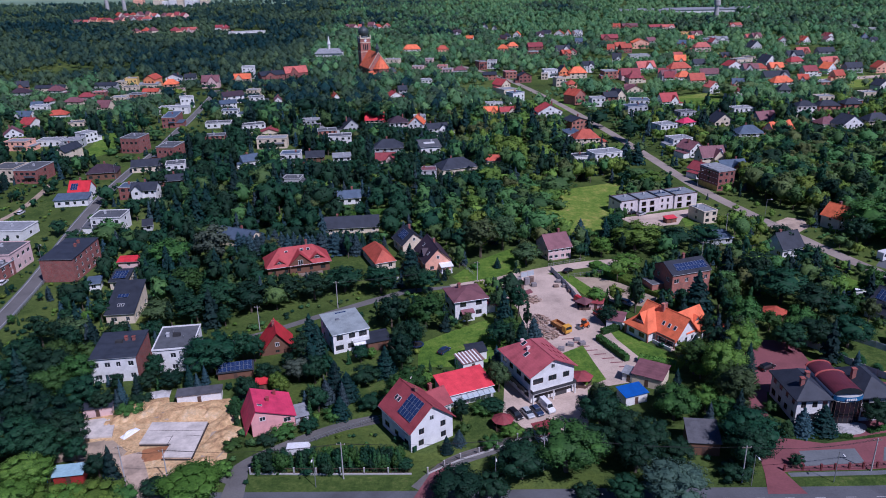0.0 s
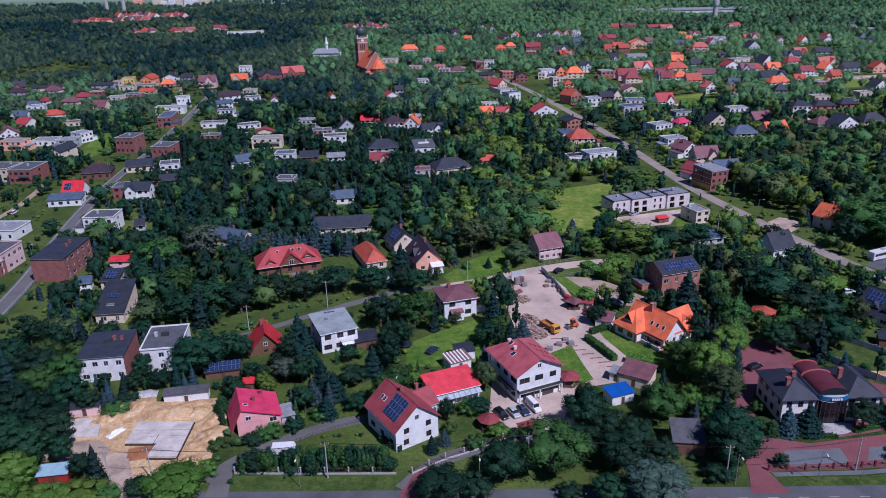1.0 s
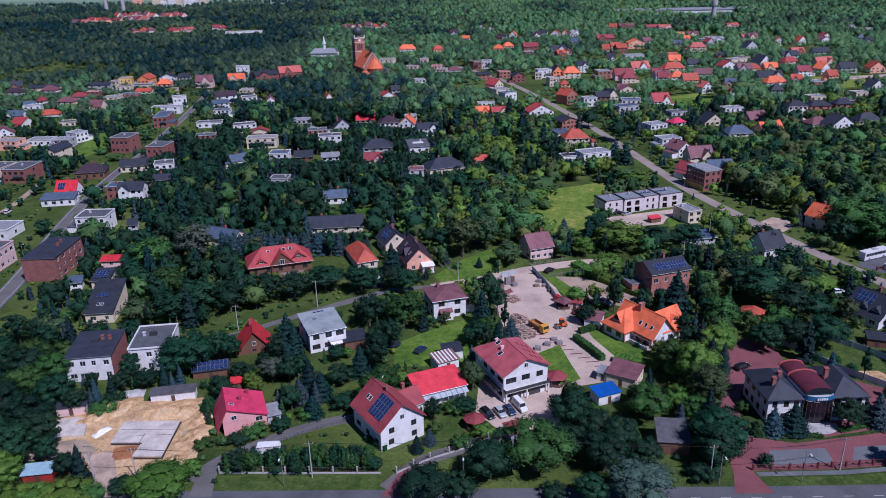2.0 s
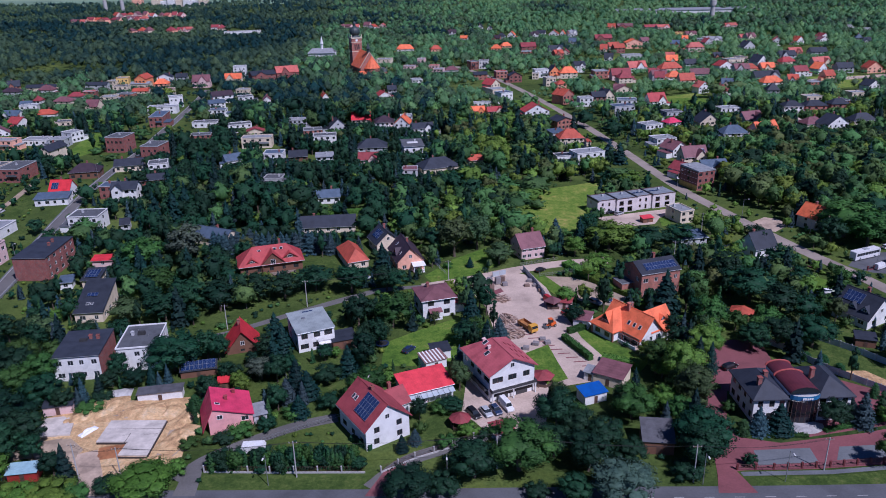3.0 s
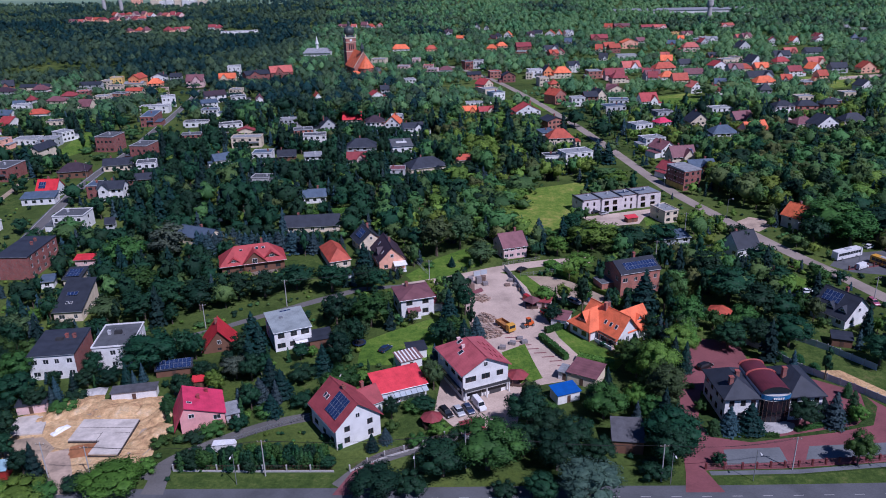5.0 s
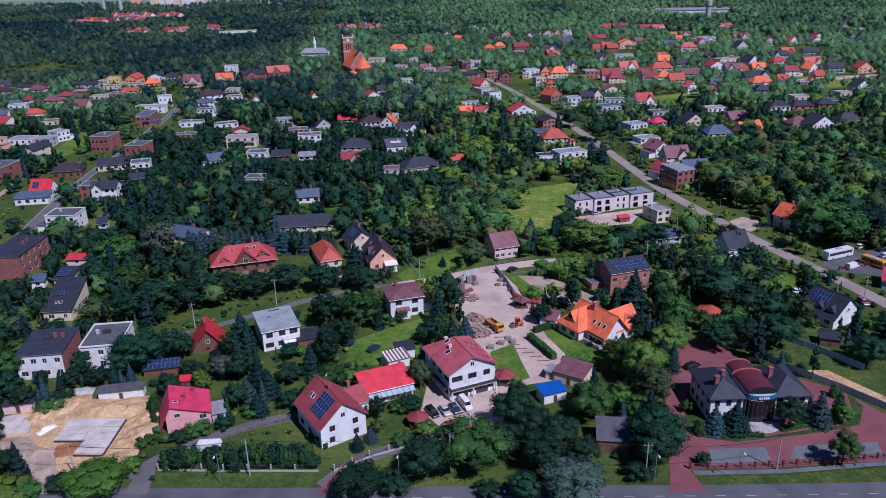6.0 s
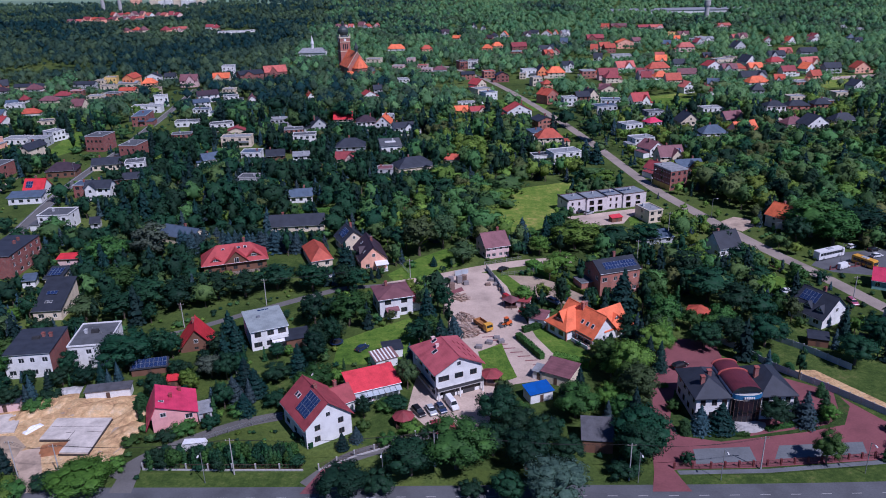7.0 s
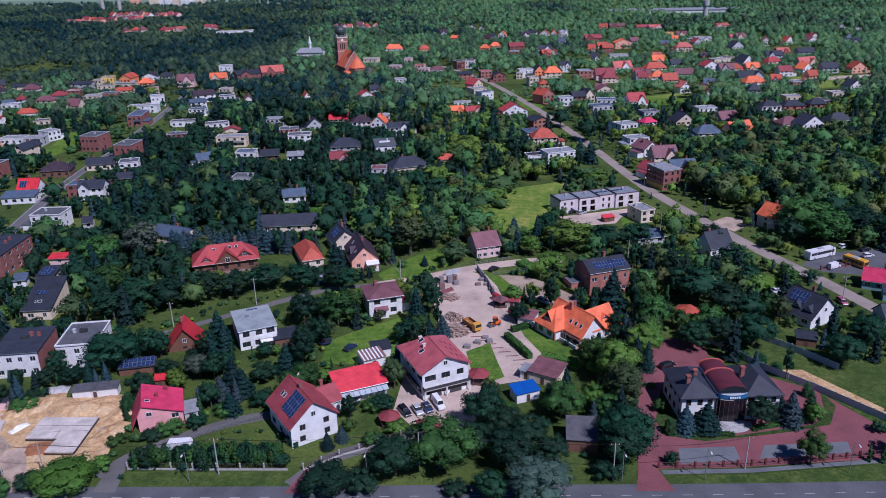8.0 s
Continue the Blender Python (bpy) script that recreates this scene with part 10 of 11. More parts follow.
# ---- vehicles ----
car(-0.4, 180.3, 53.4, 'blue', 'car', 'parked on the lawn')
car(16.1, 148.7, -61.2, 'black', 'estate', 'parked on the paved forecourt')
car(19.1, 149.1, -68.1, 'silver', 'car', 'parked on the paved forecourt')
car(21.4, 149.9, -66.8, 'blue', 'car', 'parked on the paved forecourt')
car(24.0, 151.5, -67.6, 'white', 'van', 'parked on the paved forecourt')
car(3.0, 154.3, 146.8, 'white', 'car', 'beside the red-roofed garage')
car(42.8, 234.6, 43.8, 'black', 'car', 'parked beside the lane')
car(55.3, 236.9, 34.3, 'black', 'estate', 'parked beside the lane')
car(56.5, 208.0, -49.6, 'silver', 'estate', 'on the sandy parking patch')
car(60.1, 209.9, -50.3, 'blue', 'car', 'on the sandy parking patch')
car(123.5, 209.8, -19.3, 'silver', 'car', 'parked on grass')
car(127.3, 210.5, -2.7, 'silver', 'car', 'parked on grass')
car(130.7, 212.0, 4.7, 'white', 'car', 'parked on grass')
car(83.3, 167.5, 27.6, 'black', 'estate', 'on the red paving')
car(146.6, 203.3, -89.5, 'pink', 'estate', 'parked beside the side road')
car(157.5, 230.6, 27.5, 'white', 'van', 'in the coach park')
car(170.1, 249.1, 25.5, 'white', 'car', 'in the coach park')
car(174.0, 240.0, 16.5, 'white', 'car', 'in the coach park')
car(176.1, 245.9, 18.1, 'black', 'car', 'in the coach park')
car(-152.2, 235.8, 92.4, 'white', 'car', 'driving along the side street')
car(-187.8, 315.4, 87.4, 'white', 'car', 'on the dirt track')
car(-209.8, 383.8, 10.5, 'white', 'van', 'beside the track')
car(83.3, 293.6, 32.8, 'silver', 'car', 'in front of the terrace')
car(80.2, 295.4, 23.7, 'black', 'car', 'in front of the terrace')
car(47.1, 201.8, 29.4, 'red', 'car', 'among stored goods on the yard')
car(42.6, 209.2, -62.0, 'red', 'van', 'among stored goods on the yard')
car(-17.6, 231.8, -18.4, 'silver', 'car', 'parked under trees')
car(129.5, 285.1, 44.6, 'black', 'car', 'on the road')
coach(157.4, 240.4, 22.8)
coach(165.8, 232.7, -63.2, "yellow", 8.0, 2.8, "yellow and white minibus parked on asphalt")
tipper(33.7, 191.7, -59.5)
mixer(40.5, 193.1, -151.1)
caravan(-33.0, 136.1, -177.5)
# ---- poles, lamps and cables ----
power_pole(-90.0, 147.7, 9)
power_pole(-67.8, 128.0, 9)
power_pole(-58.8, 127.9, 8)
power_pole(-21.9, 127.3, 9)
power_pole(20.1, 128.7, 9)
power_pole(87.6, 125.9, 8)
power_pole(59.7, 123.1, 9)
power_pole(-33.4, 210.5, 9)
power_pole(11.2, 226.8, 8)
power_pole(-54.7, 196.2, 8)
power_pole(146.6, 203.3, 9)
power_pole(108.9, 267.2, 9)
power_pole(89.6, 237.8, 9)
for p, q in zip(POLES[1:5], POLES[2:5] + POLES[6:7]):
    for s in (-0.8, 0.0, 0.8):
        cable((p[0] + s, p[1], p[2]), (q[0] + s, q[1], q[2]))
for s in (-0.8, 0.0, 0.8):
    cable((POLES[6][0] + s, POLES[6][1], POLES[6][2]), (POLES[5][0] + s, POLES[5][1], POLES[5][2]))
    cable((POLES[7][0] + s, POLES[7][1], POLES[7][2]), (POLES[8][0] + s, POLES[8][1], POLES[8][2]))
street_lamp(-27.3, 124.8, 7.5)
street_lamp(9.6, 123.7, 7.5)
street_lamp(78.2, 122.6, 7.5)
street_lamp(108.1, 123.9, 7.5)
street_lamp(61.3, 122.2, 7.5)
street_lamp(-95.3, 126.0, 7.5)
street_lamp(-157.1, 421.0, 8.0, 60)
street_lamp(-147.0, 252.5, 8.0, 60)
street_lamp(-167.6, 370.2, 8.0, 60)
street_lamp(144.9, 255.8, 8.0, 60)
street_lamp(131.9, 286.1, 8.0, 60)
street_lamp(119.5, 332.4, 8.0, 60)
street_lamp(157.7, 233.1, 8.0, 60)
# ---- fences ----
fence([(-41.9, 129.5), (-27.8, 128.8), (-7.5, 128.2)], 5, 'pillar', 'pale pillared fence with dark railings beside the road')
fence([(-4.3, 128.1), (2.7, 132.6), (10.9, 136.3), (20.4, 142.2)], 4.5, 'pillar', 'pale pillared fence along the drive')
fence([(69.9, 126.6), (77.4, 126.4), (89.3, 126.8), (104.0, 128.0), (118.7, 129.5), (128.0, 130.6)], 3.2, 'red', 'dark red fence with brick plinth along the forecourt')
fence([(95.9, 183.2), (101.1, 176.5), (107.2, 165.2), (115.6, 155.4), (122.0, 146.6), (127.8, 138.6)], 3.0, 'panel', 'grey concrete panel fence beside the pitch')
fence([(109.2, 186.0), (118.8, 175.1), (126.2, 164.2)], 3.0, 'panel', 'pale concrete fence behind the gardens')
fence([(-31.9, 139.4), (-24.9, 143.8), (-17.4, 147.5), (-13.5, 149.7)], 3.0, 'mesh', 'grey concrete fence beside the drive')
fence([(26.2, 230.7), (30.9, 232.8)], 2.5, 'panel', 'pale wall along the storage yard')
fence([(37.1, 235.9), (40.0, 223.7), (41.8, 212.6)], 2.5, 'panel', 'grey panel fence at the storage yard')
fence([(36.7, 239.6), (50.5, 244.5)], 2.2, 'mesh', 'rusty brown garden fence by the lane')
fence([(3.2, 251.3), (10.6, 232.6)], 2.2, 'mesh', 'wooden garden fence beside the lawn')
fence([(125.7, 229.8), (134.2, 234.3), (136.9, 229.2)], 2.5, 'red', 'red brick garden wall with posts')
fence([(-35.1, 176.9), (-30.0, 162.4), (-26.3, 155.8)], 2.5, 'mesh', 'thin wire garden fence')
fence([(42.0, 229.7), (53.0, 232.5), (65.3, 235.2)], 2.5, 'mesh', 'thin wire fence beside the lane')
fence([(-133.8, 209.8), (-138.6, 241.5), (-137.9, 234.0)], 2.5, 'mesh', 'thin wire fence beside the street')
fence([(152.5, 229.3), (169.5, 233.5)], 2.5, 'red', 'dark red fence in front of the coach park')
# ---- storage yard ----
log_pile(27.5, 212.5, -22.0, 80, 2.6, 4.6, 3.6, "stacked pile of pale split timber logs")
log_pile(28.4, 190.2, -35.0, 200, 2.8, 7.0, 7.5, "large untidy pile of timber logs")
log_pile(28.4, 198.5, -50.0, 80, 2.4, 4.5, 4.5, "untidy heap of brown timber offcuts")
pallet_stack(16.1, 218.3, 2, 8, 'brown')
pallet_stack(18.2, 219.5, 9, 9, 'brown')
pallet_stack(17.3, 214.8, 16, 8, 'red')
pallet_stack(20.6, 221.6, -17, 9, 'grey')
pallet_stack(22.8, 222.9, -10, 10, 'grey')
pallet_stack(21.8, 218.0, -3, 9, 'brown')
pallet_stack(24.8, 224.1, 4, 10, 'grey')
pallet_stack(25.0, 219.6, 11, 9, 'brown')
pallet_stack(27.5, 224.9, 18, 9, 'grey')
pallet_stack(29.1, 226.2, -15, 8, 'brown')
pallet_stack(18.4, 210.9, -8, 4, 'brown')
pallet_stack(16.1, 209.0, -1, 4, 'red')
pallet_stack(22.0, 224.8, 6, 5, 'red')
pallet_stack(29.7, 223.4, 13, 4, 'grey')
pallet_stack(14.7, 214.1, -20, 4, 'brown')
pallet_stack(38.2, 226.1, -13, 3, 'grey')
pallet_stack(39.8, 222.3, -6, 3, 'grey')
pallet_stack(41.0, 218.2, 1, 3, 'brown')
pallet_stack(36.9, 222.5, 8, 2, 'brown')
pallet_stack(38.2, 182.9, 15, 3, 'grey')
pallet_stack(34.9, 182.4, -18, 3, 'grey')
pallet_stack(31.9, 180.0, -11, 3, 'grey')
pallet_stack(37.2, 185.3, -4, 2, 'grey')
flat("paving_sample", [(22.9, 217.1), (28.2, 221.2), (28.9, 218.5), (23.8, 214.4)], REDPAVING, 0.1, "red paving blocks laid out on the yard", False)
gazebo(43.0, 206.3, 2.6, roof_mat("mauve"), "open market stall with a mauve roof on the yard", 4)
shed(46.8, 206.1, -20.0, 4.0, 3.0, 2.2, wall_mat("rose"), roof_mat("maroon"), "small stall with a reddish roof")
shed(50.2, 194.4, -25.0, 4.5, 5.5, 2.6, wall_mat("white"), roof_mat("mauve"), "white garage with a mauve roof beside the hedge", 0.5, "garage")
# ---- garden buildings ----
shed(51.7, 162.8, -32.0, 7.5, 6.5, 3.0, wall_mat("cream"), roof_mat("mauve"), "low cream outbuilding with a mauve roof", 0.9, "outbuilding")
shed(46.9, 163.9, -32.0, 3.2, 3.0, 2.4, wall_mat("white"), roof_mat("light"), "small white outbuilding beside the paved road")
shed(45.0, 154.5, 20.0, 6.0, 4.0, 2.6, wall_mat("white"), surface("tarpaulin_blue", (0.02, 0.09, 0.38), 0.5, 3, 0.5, 0.2, 0.3), "white shed with a bright blue tarpaulin roof")
shed(8.2, 177.4, 15.0, 5.0, 4.0, 2.6, wall_mat("white"), roof_mat("slate"), "small white shed with a dark roof on the lawn")
striped_shed(6.2, 172.6, 25.0)
gazebo(34.1, 162.3, 2.6, roof_mat("maroon"), "dark wooden gazebo with a maroon pyramid roof")
gazebo(12.8, 144.3, 2.2, roof_mat("maroon"), "small garden gazebo with a red conical roof", 8)
gazebo(97.5, 196.6, 3.2, roof_mat("rust"), "garden pavilion with a rust-red pyramid roof")
shed(22.0, 140.0, 20.0, 4.5, 4.0, 2.4, wall_mat("grey"), roof_mat("maroon"), "low grey shed with a reddish roof")
shed(-19.1, 185.1, 20.0, 6.5, 5.5, 2.8, wall_mat("wood"), roof_mat("slate"), "dark timber annex beside the white house")
shed(-55.2, 170.5, 12.0, 9.0, 3.0, 2.0, wall_mat("wood"), roof_mat("slate"), "low timber shed under solar panels", 1.0, "carport")
solar(thing("solar_array", -55.2, 170.5, 2.2, 12.0, "blue solar panel array on a low shed", "solar panels"), 0.0, -1.5, 0.0, 0, 18, 8, 2, 1.05, 1.6)
shed(-46.8, 163.7, 10.0, 2.6, 2.2, 2.0, wall_mat("wood"), roof_mat("scarlet"), "tiny garden shed with a red roof")
shed(-34.7, 149.6, 22.0, 3.0, 4.5, 2.2, wall_mat("grey"), roof_mat("light"), "small grey garden shed beside the pink house")
shed(-79.5, 129.0, 8.0, 5.8, 3.2, 2.4, surface("tarp_red", (0.30, 0.03, 0.02), 0.6, 3, 0.6, 0.3, 0.1), surface("teal_sheet", (0.30, 0.44, 0.50), 0.5, 2, 0.6, 0.15, 0.1), "red site hut with a pale teal sheet roof", 0.4, "site_hut")
shed(-83.8, 129.0, 8.0, 1.2, 1.2, 2.2, surface("plastic_blue", (0.03, 0.22, 0.55), 0.4, 3, 0.6, 0.1, 0), FRAME, "blue portable toilet cabin on the building plot", 0.05, "portable_toilet")
shed(-84.4, 155.0, 12.0, 6.5, 5.0, 2.4, wall_mat("rose"), roof_mat("slate"), "crumbling brick outbuilding with a dark roof", 0.3, "outbuilding")
shed(-61.2, 159.1, 10.0, 10.5, 3.2, 2.6, wall_mat("white"), surface("old_boards", (0.085, 0.085, 0.095), 0.9, 3, 0.5, 0.35, 0.4), "half-demolished white block outbuilding", 0.1, "outbuilding")
shed(137.1, 176.9, -20.0, 4.0, 3.2, 2.2, wall_mat("wood"), roof_mat("slate"), "dark garden shed beside the pitch")
shed(124.2, 178.7, -20.0, 5.0, 4.0, 2.4, wall_mat("wood"), roof_mat("slate"), "dark timber barn beside the pitch")
shed(164.9, 205.3, -25.0, 9.0, 6.0, 2.8, wall_mat("teal"), roof_mat("slate"), "low workshop beside the side road")
shed(55.5, 135.5, -8.0, 6.5, 6.5, 3.2, wall_mat("wood"), surface("old_boards", (0.085, 0.085, 0.095), 0.9, 3, 0.5, 0.35, 0.4), "weathered grey barn roof among the trees", 1.6, "barn")
# ---- building plot ----
slab("foundation_slab", [(-69.7, 140.8), (-69.7, 149.2), (-56.5, 148.9), (-56.1, 135.4), (-62.8, 135.7), (-62.5, 140.6)], "L-shaped pale concrete foundation slab", [(-69.2, 145.7), (-56.4, 145.4), (-64.8, 143.1), (-62.9, 143.2), (-59.9, 143.3), (-56.6, 143.4), (-63.0, 143.9), (-63.1, 139.8)], [(-56.2, 148.4), (-56.0, 134.9), (-55.9, 134.7), (-62.6, 135.0), (-62.3, 140.1), (-69.4, 140.3)])
slab("foundation_slab", [(-85.4, 143.1), (-86.3, 150.6), (-79.3, 151.9), (-77.1, 143.9)], "smaller pale concrete foundation slab")
heap("sand_mound", -63.2, 154.2, 4.0, 22.0, 9.0, 1.6, SAND, "long bank of excavated yellow sand", 3)
heap("sand_mound", -74.3, 154.6, 20.0, 13.0, 9.0, 1.8, SAND, "heap of excavated yellow sand", 5)
heap("sand_mound", -51.6, 141.8, 70.0, 12.0, 6.0, 1.2, SAND, "low bank of yellow sand", 7)
heap("rubble_mound", -82.4, 138.8, 15.0, 10.0, 6.0, 1.0, DIRT, "heap of grey-brown rubble", 9)
heap("rubble_mound", -72.7, 161.6, 10.0, 6.0, 4.0, 1.2, CONCRETE, "heap of broken pale masonry", 11)
heap("wrapped_pallet", -73.5, 145.3, 60.0, 4.6, 1.8, 0.9, FRAME, "white wrapped heap of building material", 2)
flat("site_track", [(-66.4, 122.6), (-68.4, 129.5), (-73.7, 136.1), (-68.3, 138.3), (-63.7, 129.9), (-60.4, 122.7)], TRACK, 0.07, "pale trodden track into the building plot", False)
heap("soil_mound", -63.7, 137.7, 15.0, 8.5, 5.0, 0.25, surface("wet_sand", (0.30, 0.13, 0.045), 0.8, 1.5, 0.2, 0.4, 0.4), "damp orange sand beside the slab", 31)
heap("sand_mound", -77.9, 151.4, 30, 9, 5, 1.3, SAND, 'heap of trodden yellow sand', 13)
heap("sand_mound", -57.5, 153.4, -10, 10, 6, 1.5, SAND, 'uneven heap of yellow sand', 15)
heap("sand_mound", -75.9, 135.6, 10, 8, 4, 0.9, DIRT, 'low heap of brown soil', 17)
heap("sand_mound", -54.8, 133.4, 20, 9, 4, 0.9, SAND, 'low bank of yellow sand beside the slab', 19)
heap("sand_mound", -52.4, 149.7, 60, 8, 5, 1.4, SAND, 'bank of sand at the plot edge', 21)
heap("sand_mound", -66.6, 151.9, 0, 12, 4, 0.9, DIRT, 'trampled bank of brown soil', 23)
flat("soil_patch", [(-84.2, 137.3), (-82.5, 142.0), (-76.4, 142.8), (-71.5, 138.4), (-72.8, 132.5), (-80.7, 135.1)], DIRT, 0.06, "grey trodden soil on the plot", False)
flat("soil_patch", [(-54.5, 145.2), (-50.8, 146.2), (-48.7, 139.6), (-50.9, 134.6), (-54.3, 133.8)], DIRT, 0.06, "brown trodden soil on the plot", False)
# ---- verges, entries and markings ----
flat("entry", [(-46.3, 122.2), (-46.3, 128.7), (-43.1, 133.0), (-42.3, 128.6), (-41.6, 122.0)], ROADGREY, 0.065, "grey paved entry from the road", False)
flat("entry", [(-7.1, 120.8), (-3.7, 128.5), (0.9, 131.3), (-1.0, 127.1), (-2.8, 120.7)], REDPAVING, 0.065, "red paved entry from the road", False)
flat("entry", [(63.6, 119.5), (65.5, 125.6), (69.7, 126.1), (71.4, 119.3)], REDPAVING, 0.08, "red paved entry from the road", False)
flat("footpath", [(70.3, 125.9), (89.0, 125.9), (118.1, 128.4), (128.3, 129.2), (127.6, 128.1), (117.4, 127.1), (88.5, 124.6), (70.5, 124.6)], GREYPAVING, 0.035, "pale concrete footpath along the forecourt fence", False)
bay_marks(42.5, 179.5, -52.0)
road_dashes()
# ---- hedges and flowerbeds ----
hedge(43.1, 185.4, 48.4, 173.0, 1.6, 1.8, 'green', 'trimmed green hedge beside the paved road')
hedge(44.9, 188.7, 50.5, 191.9, 1.5, 1.6, 'green', 'trimmed green hedge in front of the garden')
hedge(51.4, 172.9, 60.0, 168.9, 2.5, 1.8, 'bright', 'loose flowering hedge at the lawn edge')
hedge(-44.0, 300.0, -22.5, 303.8, 2, 2.2, 'bright', 'yellow-green hedge behind the long roof')
hedge(52.6, 240.1, 59.5, 227.3, 4, 1.6, 'bright', 'overgrown bright green hedge by the lane')
hedge(59.5, 227.3, 69.7, 213.1, 5, 1.7, 'bright', 'overgrown bright green thicket by the parking patch')
hedge(80.0, 138.4, 89.6, 137.2, 1.2, 0.8, 'green', 'low hedge before the office')
hedge(94.2, 139.2, 109.9, 143.1, 1.2, 0.8, 'green', 'low hedge before the office')
hedge(-11.7, 139.8, -7.1, 135.9, 1.2, 1.5, 'deep', 'dark hedge at the house corner')
flat("planting_bed", [(73.9, 143.6), (78.8, 156.7), (81.5, 154.1), (79.6, 139.0), (89.6, 137.2), (108.8, 140.9), (113.4, 144.6), (117.0, 155.4), (117.4, 148.0), (112.6, 140.8), (102.6, 138.3), (82.8, 135.4), (74.8, 137.7)], BED, 0.08, "planted bed around the office", False)
# ---- on the houses ----
TRAMP = (-7.9, 183.9)
fit_out()


def block_trim():
    """Yellow ground floor and pale painted bands on the street side of the brick block."""
    yellow = surface("block_yellow", (0.55, 0.38, 0.08), 0.9, 6, 0.6, 0.35, 0.1)
    part("painted_base", M().box(-4.70, -4.655, -6.38, 6.38, 0.0, 2.5), yellow, block_b, "yellow painted ground floor")
    for z in (3.2, 5.6, 7.9):
        for k in range(6):
            part("pale_band", M().box(-4.69, -4.655, -5.9 + k * 2.0, -4.7 + k * 2.0, z, z + 0.35), wall_mat("rose"), block_b)
    part("roof_sheet", M().slab([(-4.9, -6.6, 9.55), (4.9, -6.6, 9.4), (4.9, 6.6, 9.7), (-4.9, 6.6, 9.9)], 0.1), roof_mat("light"), block_b, "patched grey felt roof")


block_trim()
shed(92.4, 284.2, 18, 4.6, 2.6, 1.9, wall_mat("wood"), roof_mat("signal"), "small red-roofed garden playhouse on the paving")


# open gardens and yards, cleared of trees that hide what stands behind from the camera
for spot in ((54.6, 184.4, 4.5), (54.6, 168.4, 3.0), (56.2, 159.6, 4.0), (60.0, 158.0, 3.0), (74.2, 153.4, 3.5), (77.0, 159.0, 3.0), (84.0, 171.0, 6.0), (88.5, 178.0, 5.0), (58.0, 163.0, 4.0), (41.5, 157.0, 5.0), (46.5, 159.5, 3.5), (49.5, 158.5, 3.0)):
    GRID.add(*spot)


def scatter(n, y0, y1, low, high, mixes):
    """Random garden and woodland planting between the buildings."""
    rows = []
    for _ in range(n):
        y = y0 + (y1 - y0) * RNG.random() ** 0.85
        x = 13 + RNG.uniform(-1, 1) * (0.56 * y + 42)
        kind, col, hs, wide = RNG.choice(mixes)
        # stands of one kind: the mix follows the place, darker west for cloud shade
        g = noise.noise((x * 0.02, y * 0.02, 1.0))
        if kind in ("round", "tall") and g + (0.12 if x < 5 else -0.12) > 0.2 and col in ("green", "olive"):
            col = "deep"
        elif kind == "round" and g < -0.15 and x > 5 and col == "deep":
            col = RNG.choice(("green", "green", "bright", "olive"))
        # more cloud shade put into the western leaf colours
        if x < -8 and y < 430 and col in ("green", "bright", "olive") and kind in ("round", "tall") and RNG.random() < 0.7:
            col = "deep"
        # sunlight put into the eastern leaf colours, one tone brighter
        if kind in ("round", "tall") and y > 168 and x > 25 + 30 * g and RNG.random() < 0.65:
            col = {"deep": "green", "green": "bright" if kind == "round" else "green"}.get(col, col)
        # clearings with rough grass between the stands
        if y > 400 and noise.noise((x * 0.016, y * 0.013, 7.0)) > 0.24:
            continue
        rows.append((x, y, kind, col, RNG.uniform(low, high) * hs, wide))
    wid = {"bush": 0.36, "spruce": 0.12, "thuja": 0.08, "poplar": 0.11}
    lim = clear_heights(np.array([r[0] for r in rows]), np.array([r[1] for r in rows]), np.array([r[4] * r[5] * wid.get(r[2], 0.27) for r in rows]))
    rows = sorted(zip(rows, lim), key=lambda q: q[0][1])
    for (x, y, kind, col, hgt, wide), top in rows:
        if top < 0.9:
            continue
        if top < hgt:
            if top < 3.2 and RNG.random() < 0.6 and noise.noise((x * 0.08, y * 0.08, 4.0)) < 0.15:
                continue
            if top < 3.2:
                kind, col, hgt, wide = "bush", ("deep", "green", "deep", "bright")[int(x * 7) % 4], RNG.uniform(0.45, 1.05) * min(top, 2.8), RNG.uniform(0.8, 1.5)
            else:
                hgt = top
        r = hgt * wide * {"bush": 0.34, "spruce": 0.12, "thuja": 0.09, "poplar": 0.1}.get(kind, 0.2)
        if GRID.free(x, y, r):
            GRID.add(x, y, r)
            tree(x, y, hgt, kind, col, wide, RNG)


def grove(outline, n, low, high, mixes, seed):
    """A closed wood: crowns that touch, as high as they like up to its edge."""
    rng = random.Random(seed)
    x0, x1 = min(q[0] for q in outline), max(q[0] for q in outline)
    y0, y1 = min(q[1] for q in outline), max(q[1] for q in outline)
    for _ in range(n):
        x, y = rng.uniform(x0, x1), rng.uniform(y0, y1)
        kind, col, hs, wide = rng.choice(mixes)
        hgt = rng.uniform(low, high) * hs
        r = hgt * wide * (0.1 if kind in ("poplar", "spruce") else 0.2)
        if inside((x, y), outline) and GRID.free(x, y, r) and all(math.hypot(x - fx, y - fy) > max(hw, hd) + r + 1 for fx, fy, hw, hd, _, _ in FOOT):
            GRID.add(x, y, r)
            tree(x, y, hgt, kind, col, wide, rng)


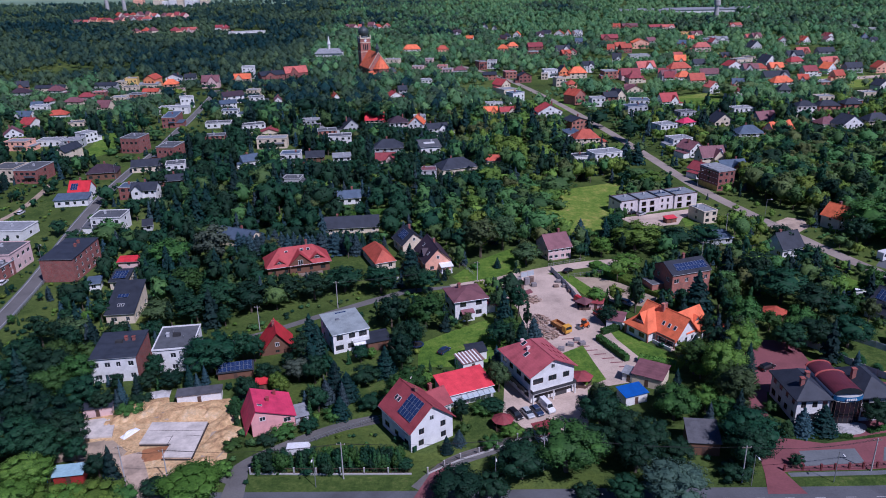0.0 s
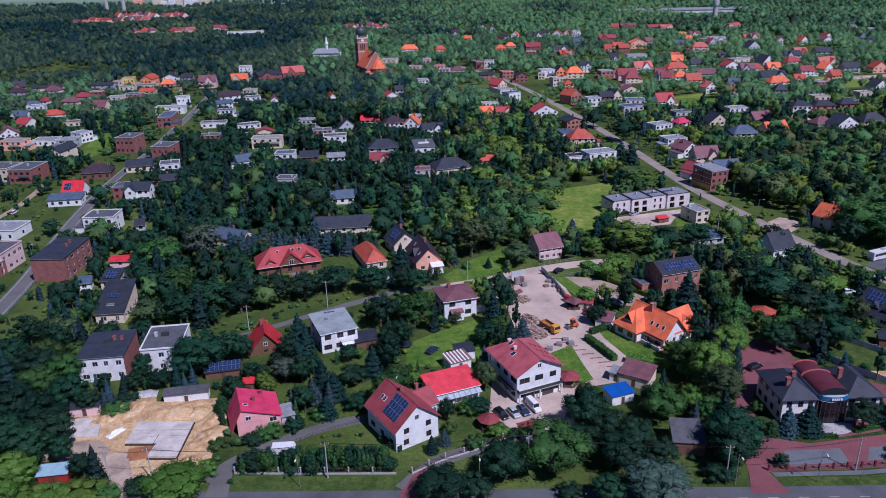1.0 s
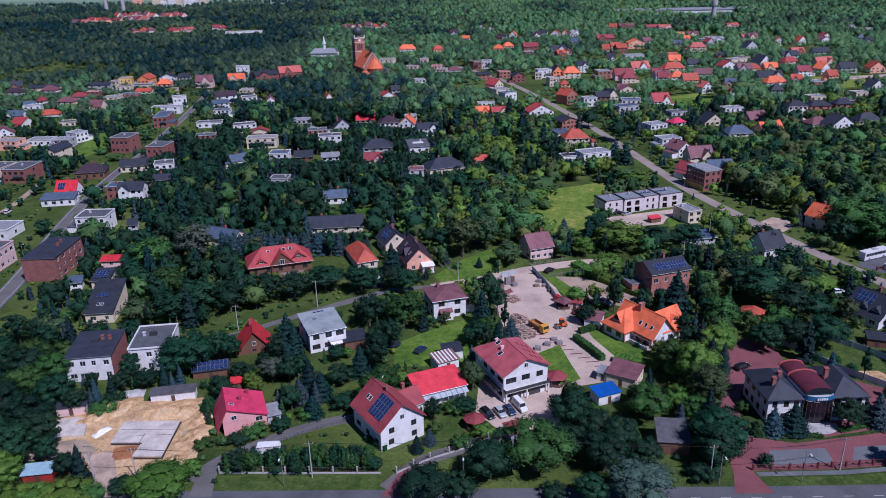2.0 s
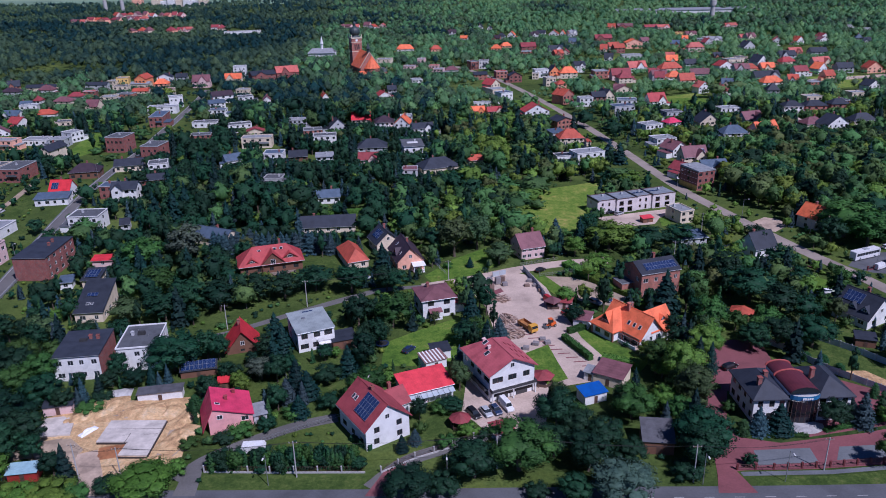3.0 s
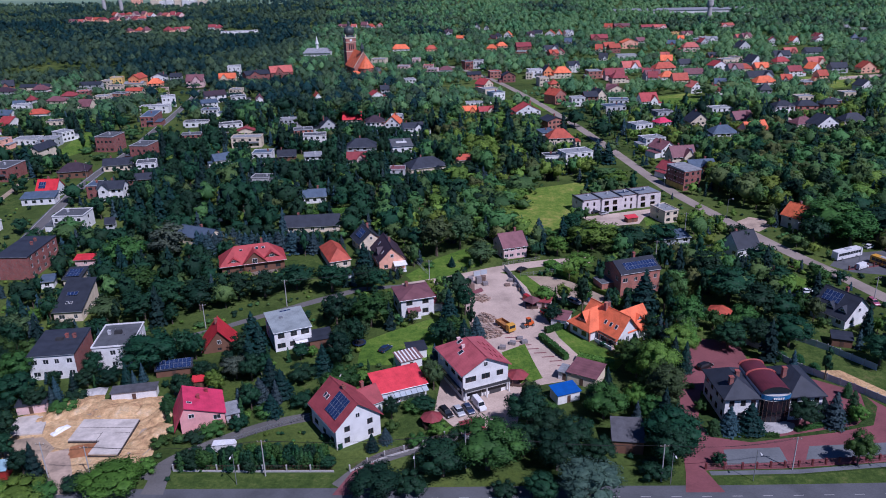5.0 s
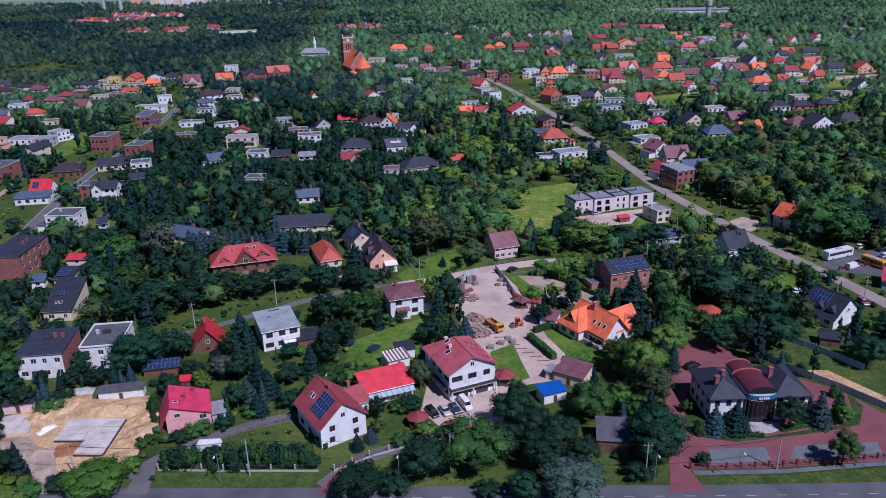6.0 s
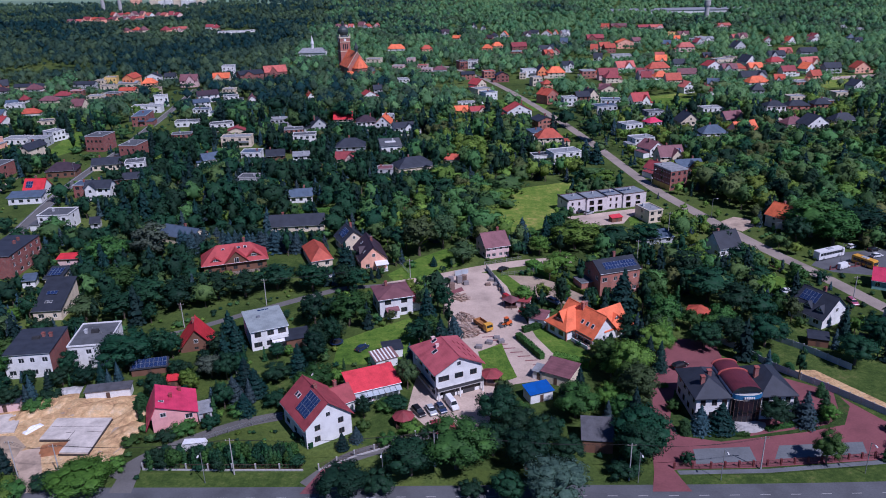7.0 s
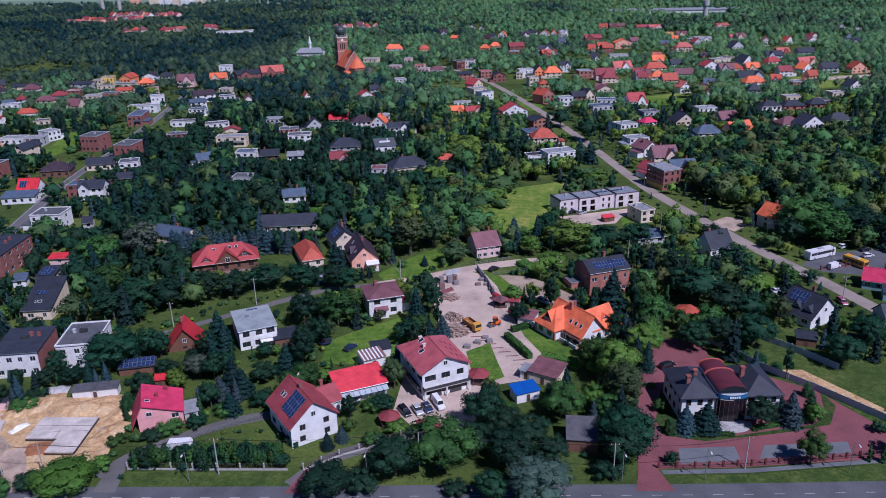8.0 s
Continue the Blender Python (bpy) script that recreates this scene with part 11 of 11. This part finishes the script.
MIX = [("round", "green", 1.0, 1.0), ("round", "green", 0.8, 1.15), ("round", "deep", 1.0, 1.0), ("round", "deep", 0.8, 1.1), ("tall", "green", 1.2, 1.0), ("tall", "deep", 1.25, 1.0), ("round", "bright", 0.6, 1.1),
       ("round", "olive", 0.8, 1.0), ("spruce", "spruce", 1.2, 1.0), ("spruce", "bluespruce", 0.7, 1.0), ("poplar", "deep", 1.2, 1.0), ("thuja", "thuja", 0.5, 1.0), ("bush", "green", 0.25, 1.0), ("bush", "deep", 0.3, 1.0), ("bush", "bright", 0.2, 1.0)]
LUSH = [("round", "green", 1.0, 1.1), ("round", "green", 0.85, 1.2), ("round", "olive", 1.0, 1.1), ("tall", "green", 1.2, 1.1), ("round", "deep", 1.0, 1.1), ("round", "bright", 0.8, 1.2)]
grove([(136, 316), (150, 372), (188, 411), (218, 415), (255, 397), (190, 268), (170, 262), (164, 292), (150, 292), (140, 300)], 2600, 10, 15, LUSH, 21)
grove([(16, 279), (28, 331), (44, 337), (57, 322), (46, 305), (44, 285), (34, 275)], 500, 8, 12, LUSH, 22)
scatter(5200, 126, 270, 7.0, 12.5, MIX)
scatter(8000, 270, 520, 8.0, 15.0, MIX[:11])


def joined(name, rows, label):
    """All remaining trees in one mesh, each with its own tone."""
    V, T, Q, N, tones, ti, qi = [], [], [], [], [], [], []
    keys = list(LEAF_JOINED)
    nv = 0
    for x, y, h, kind, col, wide, variant, turn, thick, tone in rows:
        v, t, q, nrm = template(kind, variant, 2)
        c, s = math.cos(radians(turn)), math.sin(radians(turn))
        a = v[:, 0] * h * wide
        b = v[:, 1] * h * wide * thick
        V.append(np.stack([a * c - b * s + x, a * s + b * c + y, v[:, 2] * h], 1))
        T.append(t + nv), Q.append(q + nv)
        N.append(np.stack([nrm[:, 0] * c - nrm[:, 1] * s, nrm[:, 0] * s + nrm[:, 1] * c, nrm[:, 2]], 1))
        ti.append(np.full(len(t), keys.index(col))), qi.append(np.full(len(q), keys.index(col)))
        tones.append(np.full(len(v), tone))
        nv += len(v)
        k = len(ROD)
        r = 0.02 * h
        V.append(ROD * (r, r, h * 0.5) + (x, y, 0)), N.append(ROD * (1, 1, 0))
        Q.append(ROD_F + nv), qi.append(np.full(len(ROD_F), len(keys)))
        tones.append(np.zeros(k))
        nv += k
    me = np_mesh(name, np.concatenate(V), np.concatenate(T), np.concatenate(Q), [LEAF_JOINED[k] for k in keys] + [BARK], np.concatenate(ti + qi), np.concatenate(tones), False, np.concatenate(N))
    return tagged(new(name, me), label, "trees", "", "stuff")


ROD = np.array([(math.cos(q), math.sin(q), z) for z in (0, 1) for q in (0, 2.1, 4.2)])
ROD_F = np.array([(0, 1, 4, 3), (1, 2, 5, 4), (2, 0, 3, 5)])
joined("garden_trees", REST, "mixed green trees and shrubs between the houses")


def far_woods(name, n, y0, y1, cell, low, high, label, seed=5, power=1.0):
    """Distant woods: many small lumpy crowns in one mesh."""
    rng = random.Random(seed)
    nr = np.random.default_rng(seed)
    grid = Hash(cell)
    Y = y0 * (y1 / y0) ** (nr.uniform(0, 1, n) ** power)
    X = 13 + nr.uniform(-1, 1, n) * (Y * 0.63 + 30)
    hg = nr.uniform(low, high, n)
    R = hg * nr.uniform(0.27, 0.4, n)
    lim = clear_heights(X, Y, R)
    V, T, Q, N, tones = [], [], [], [], []
    nv = 0
    for x, y, hgt, r, top in zip(X, Y, hg, R, lim):
        if top < 2.2 or (y < 950 and noise.noise((x * 0.011, y * 0.007, 9.0)) > 0.34):
            continue
        hgt = min(hgt, top)
        r = min(r, hgt * 0.45)
        if not grid.free(x, y, r * 0.6):
            continue
        grid.add(x, y, r * 0.6)
        # tones jump up east of a ragged line, standing in for sunlight there
        tone = min(1.0, max(0.0, rng.random() ** 1.3 * 0.85 + 0.8 * noise.noise((x * 0.006, y * 0.004, 2.0)) + (0.42 if x > 200 * rng.random() - 90 else 0.0)))
        if x < -60 - 0.1 * y and y > 690:
            tone *= 0.35      # cloud shade over the western forest, put into its tone
        near = y < 1000
        for j in range(1 if near or y > 1900 else 2):
            o = nr.normal(0, 0.42, 3) * (r, r, hgt * 0.2) if j else np.zeros(3)
            size = np.array((r, r, hgt * 0.42)) * (1.0 if near or y > 1900 else nr.uniform(0.72, 0.9))
            centre = o + (x, y, hgt * 0.56)
            f1, f2 = nr.normal(0, 3.4, 3), nr.normal(0, 5.0, 3)
            V.append(ICO0 * (1 + nr.uniform(-0.15, 0.15, (len(ICO0), 1))) * size * 0.84 + centre), T.append(ICO0_F + nv), N.append(unit(ICO0 + unit(o[None] + (0, 0, 0.01)) * 0.4)), tones.append(np.full(len(ICO0), tone))
            nv += len(ICO0)
            k = 66 if near else 12
            d = nr.normal(0, 1, (k, 3))
            d[:, 2] = np.abs(d[:, 2]) - 0.35
            d /= np.linalg.norm(d, axis=1)[:, None]
            wob = 0.92 + 0.2 * np.sin(d @ f1) + 0.14 * np.sin(d @ f2) + nr.uniform(-0.12, 0.12, k)
            sv, sq = sprays(nr, d * size * wob[:, None] + centre, d + (0, 0, 0.2), r * (0.15 if near else 0.26), 0.3, True)
            V.append(sv), T.append(sq + nv), tones.append(np.full(len(sv), tone)), N.append(np.repeat(unit(d + unit(o[None] + (0, 0, 0.01)) * 0.4 + nr.normal(0, 0.15, d.shape)), 3, 0))
            nv += len(sv)
    me = np_mesh(name, np.concatenate(V), np.concatenate(T), np.concatenate(Q) if Q else np.zeros((0, 4), int), WOOD_MAT, None, np.concatenate(tones), False, np.concatenate(N))
    return tagged(new(name, me), label, "trees", "", "stuff")


# bluer than the near leaves: distance haze is put into this colour
WOOD_MAT = foliage("woodland", (0.011, 0.037, 0.042), (0.122, 0.222, 0.086), tone=True)
far_woods("woods", 16000, 515, 1000, 18.0, 6, 17, "dense green trees between distant houses", 5)
far_woods("forest", 20000, 980, 3600, 24.0, 12, 20, "dense dark forest reaching to the horizon", 6)
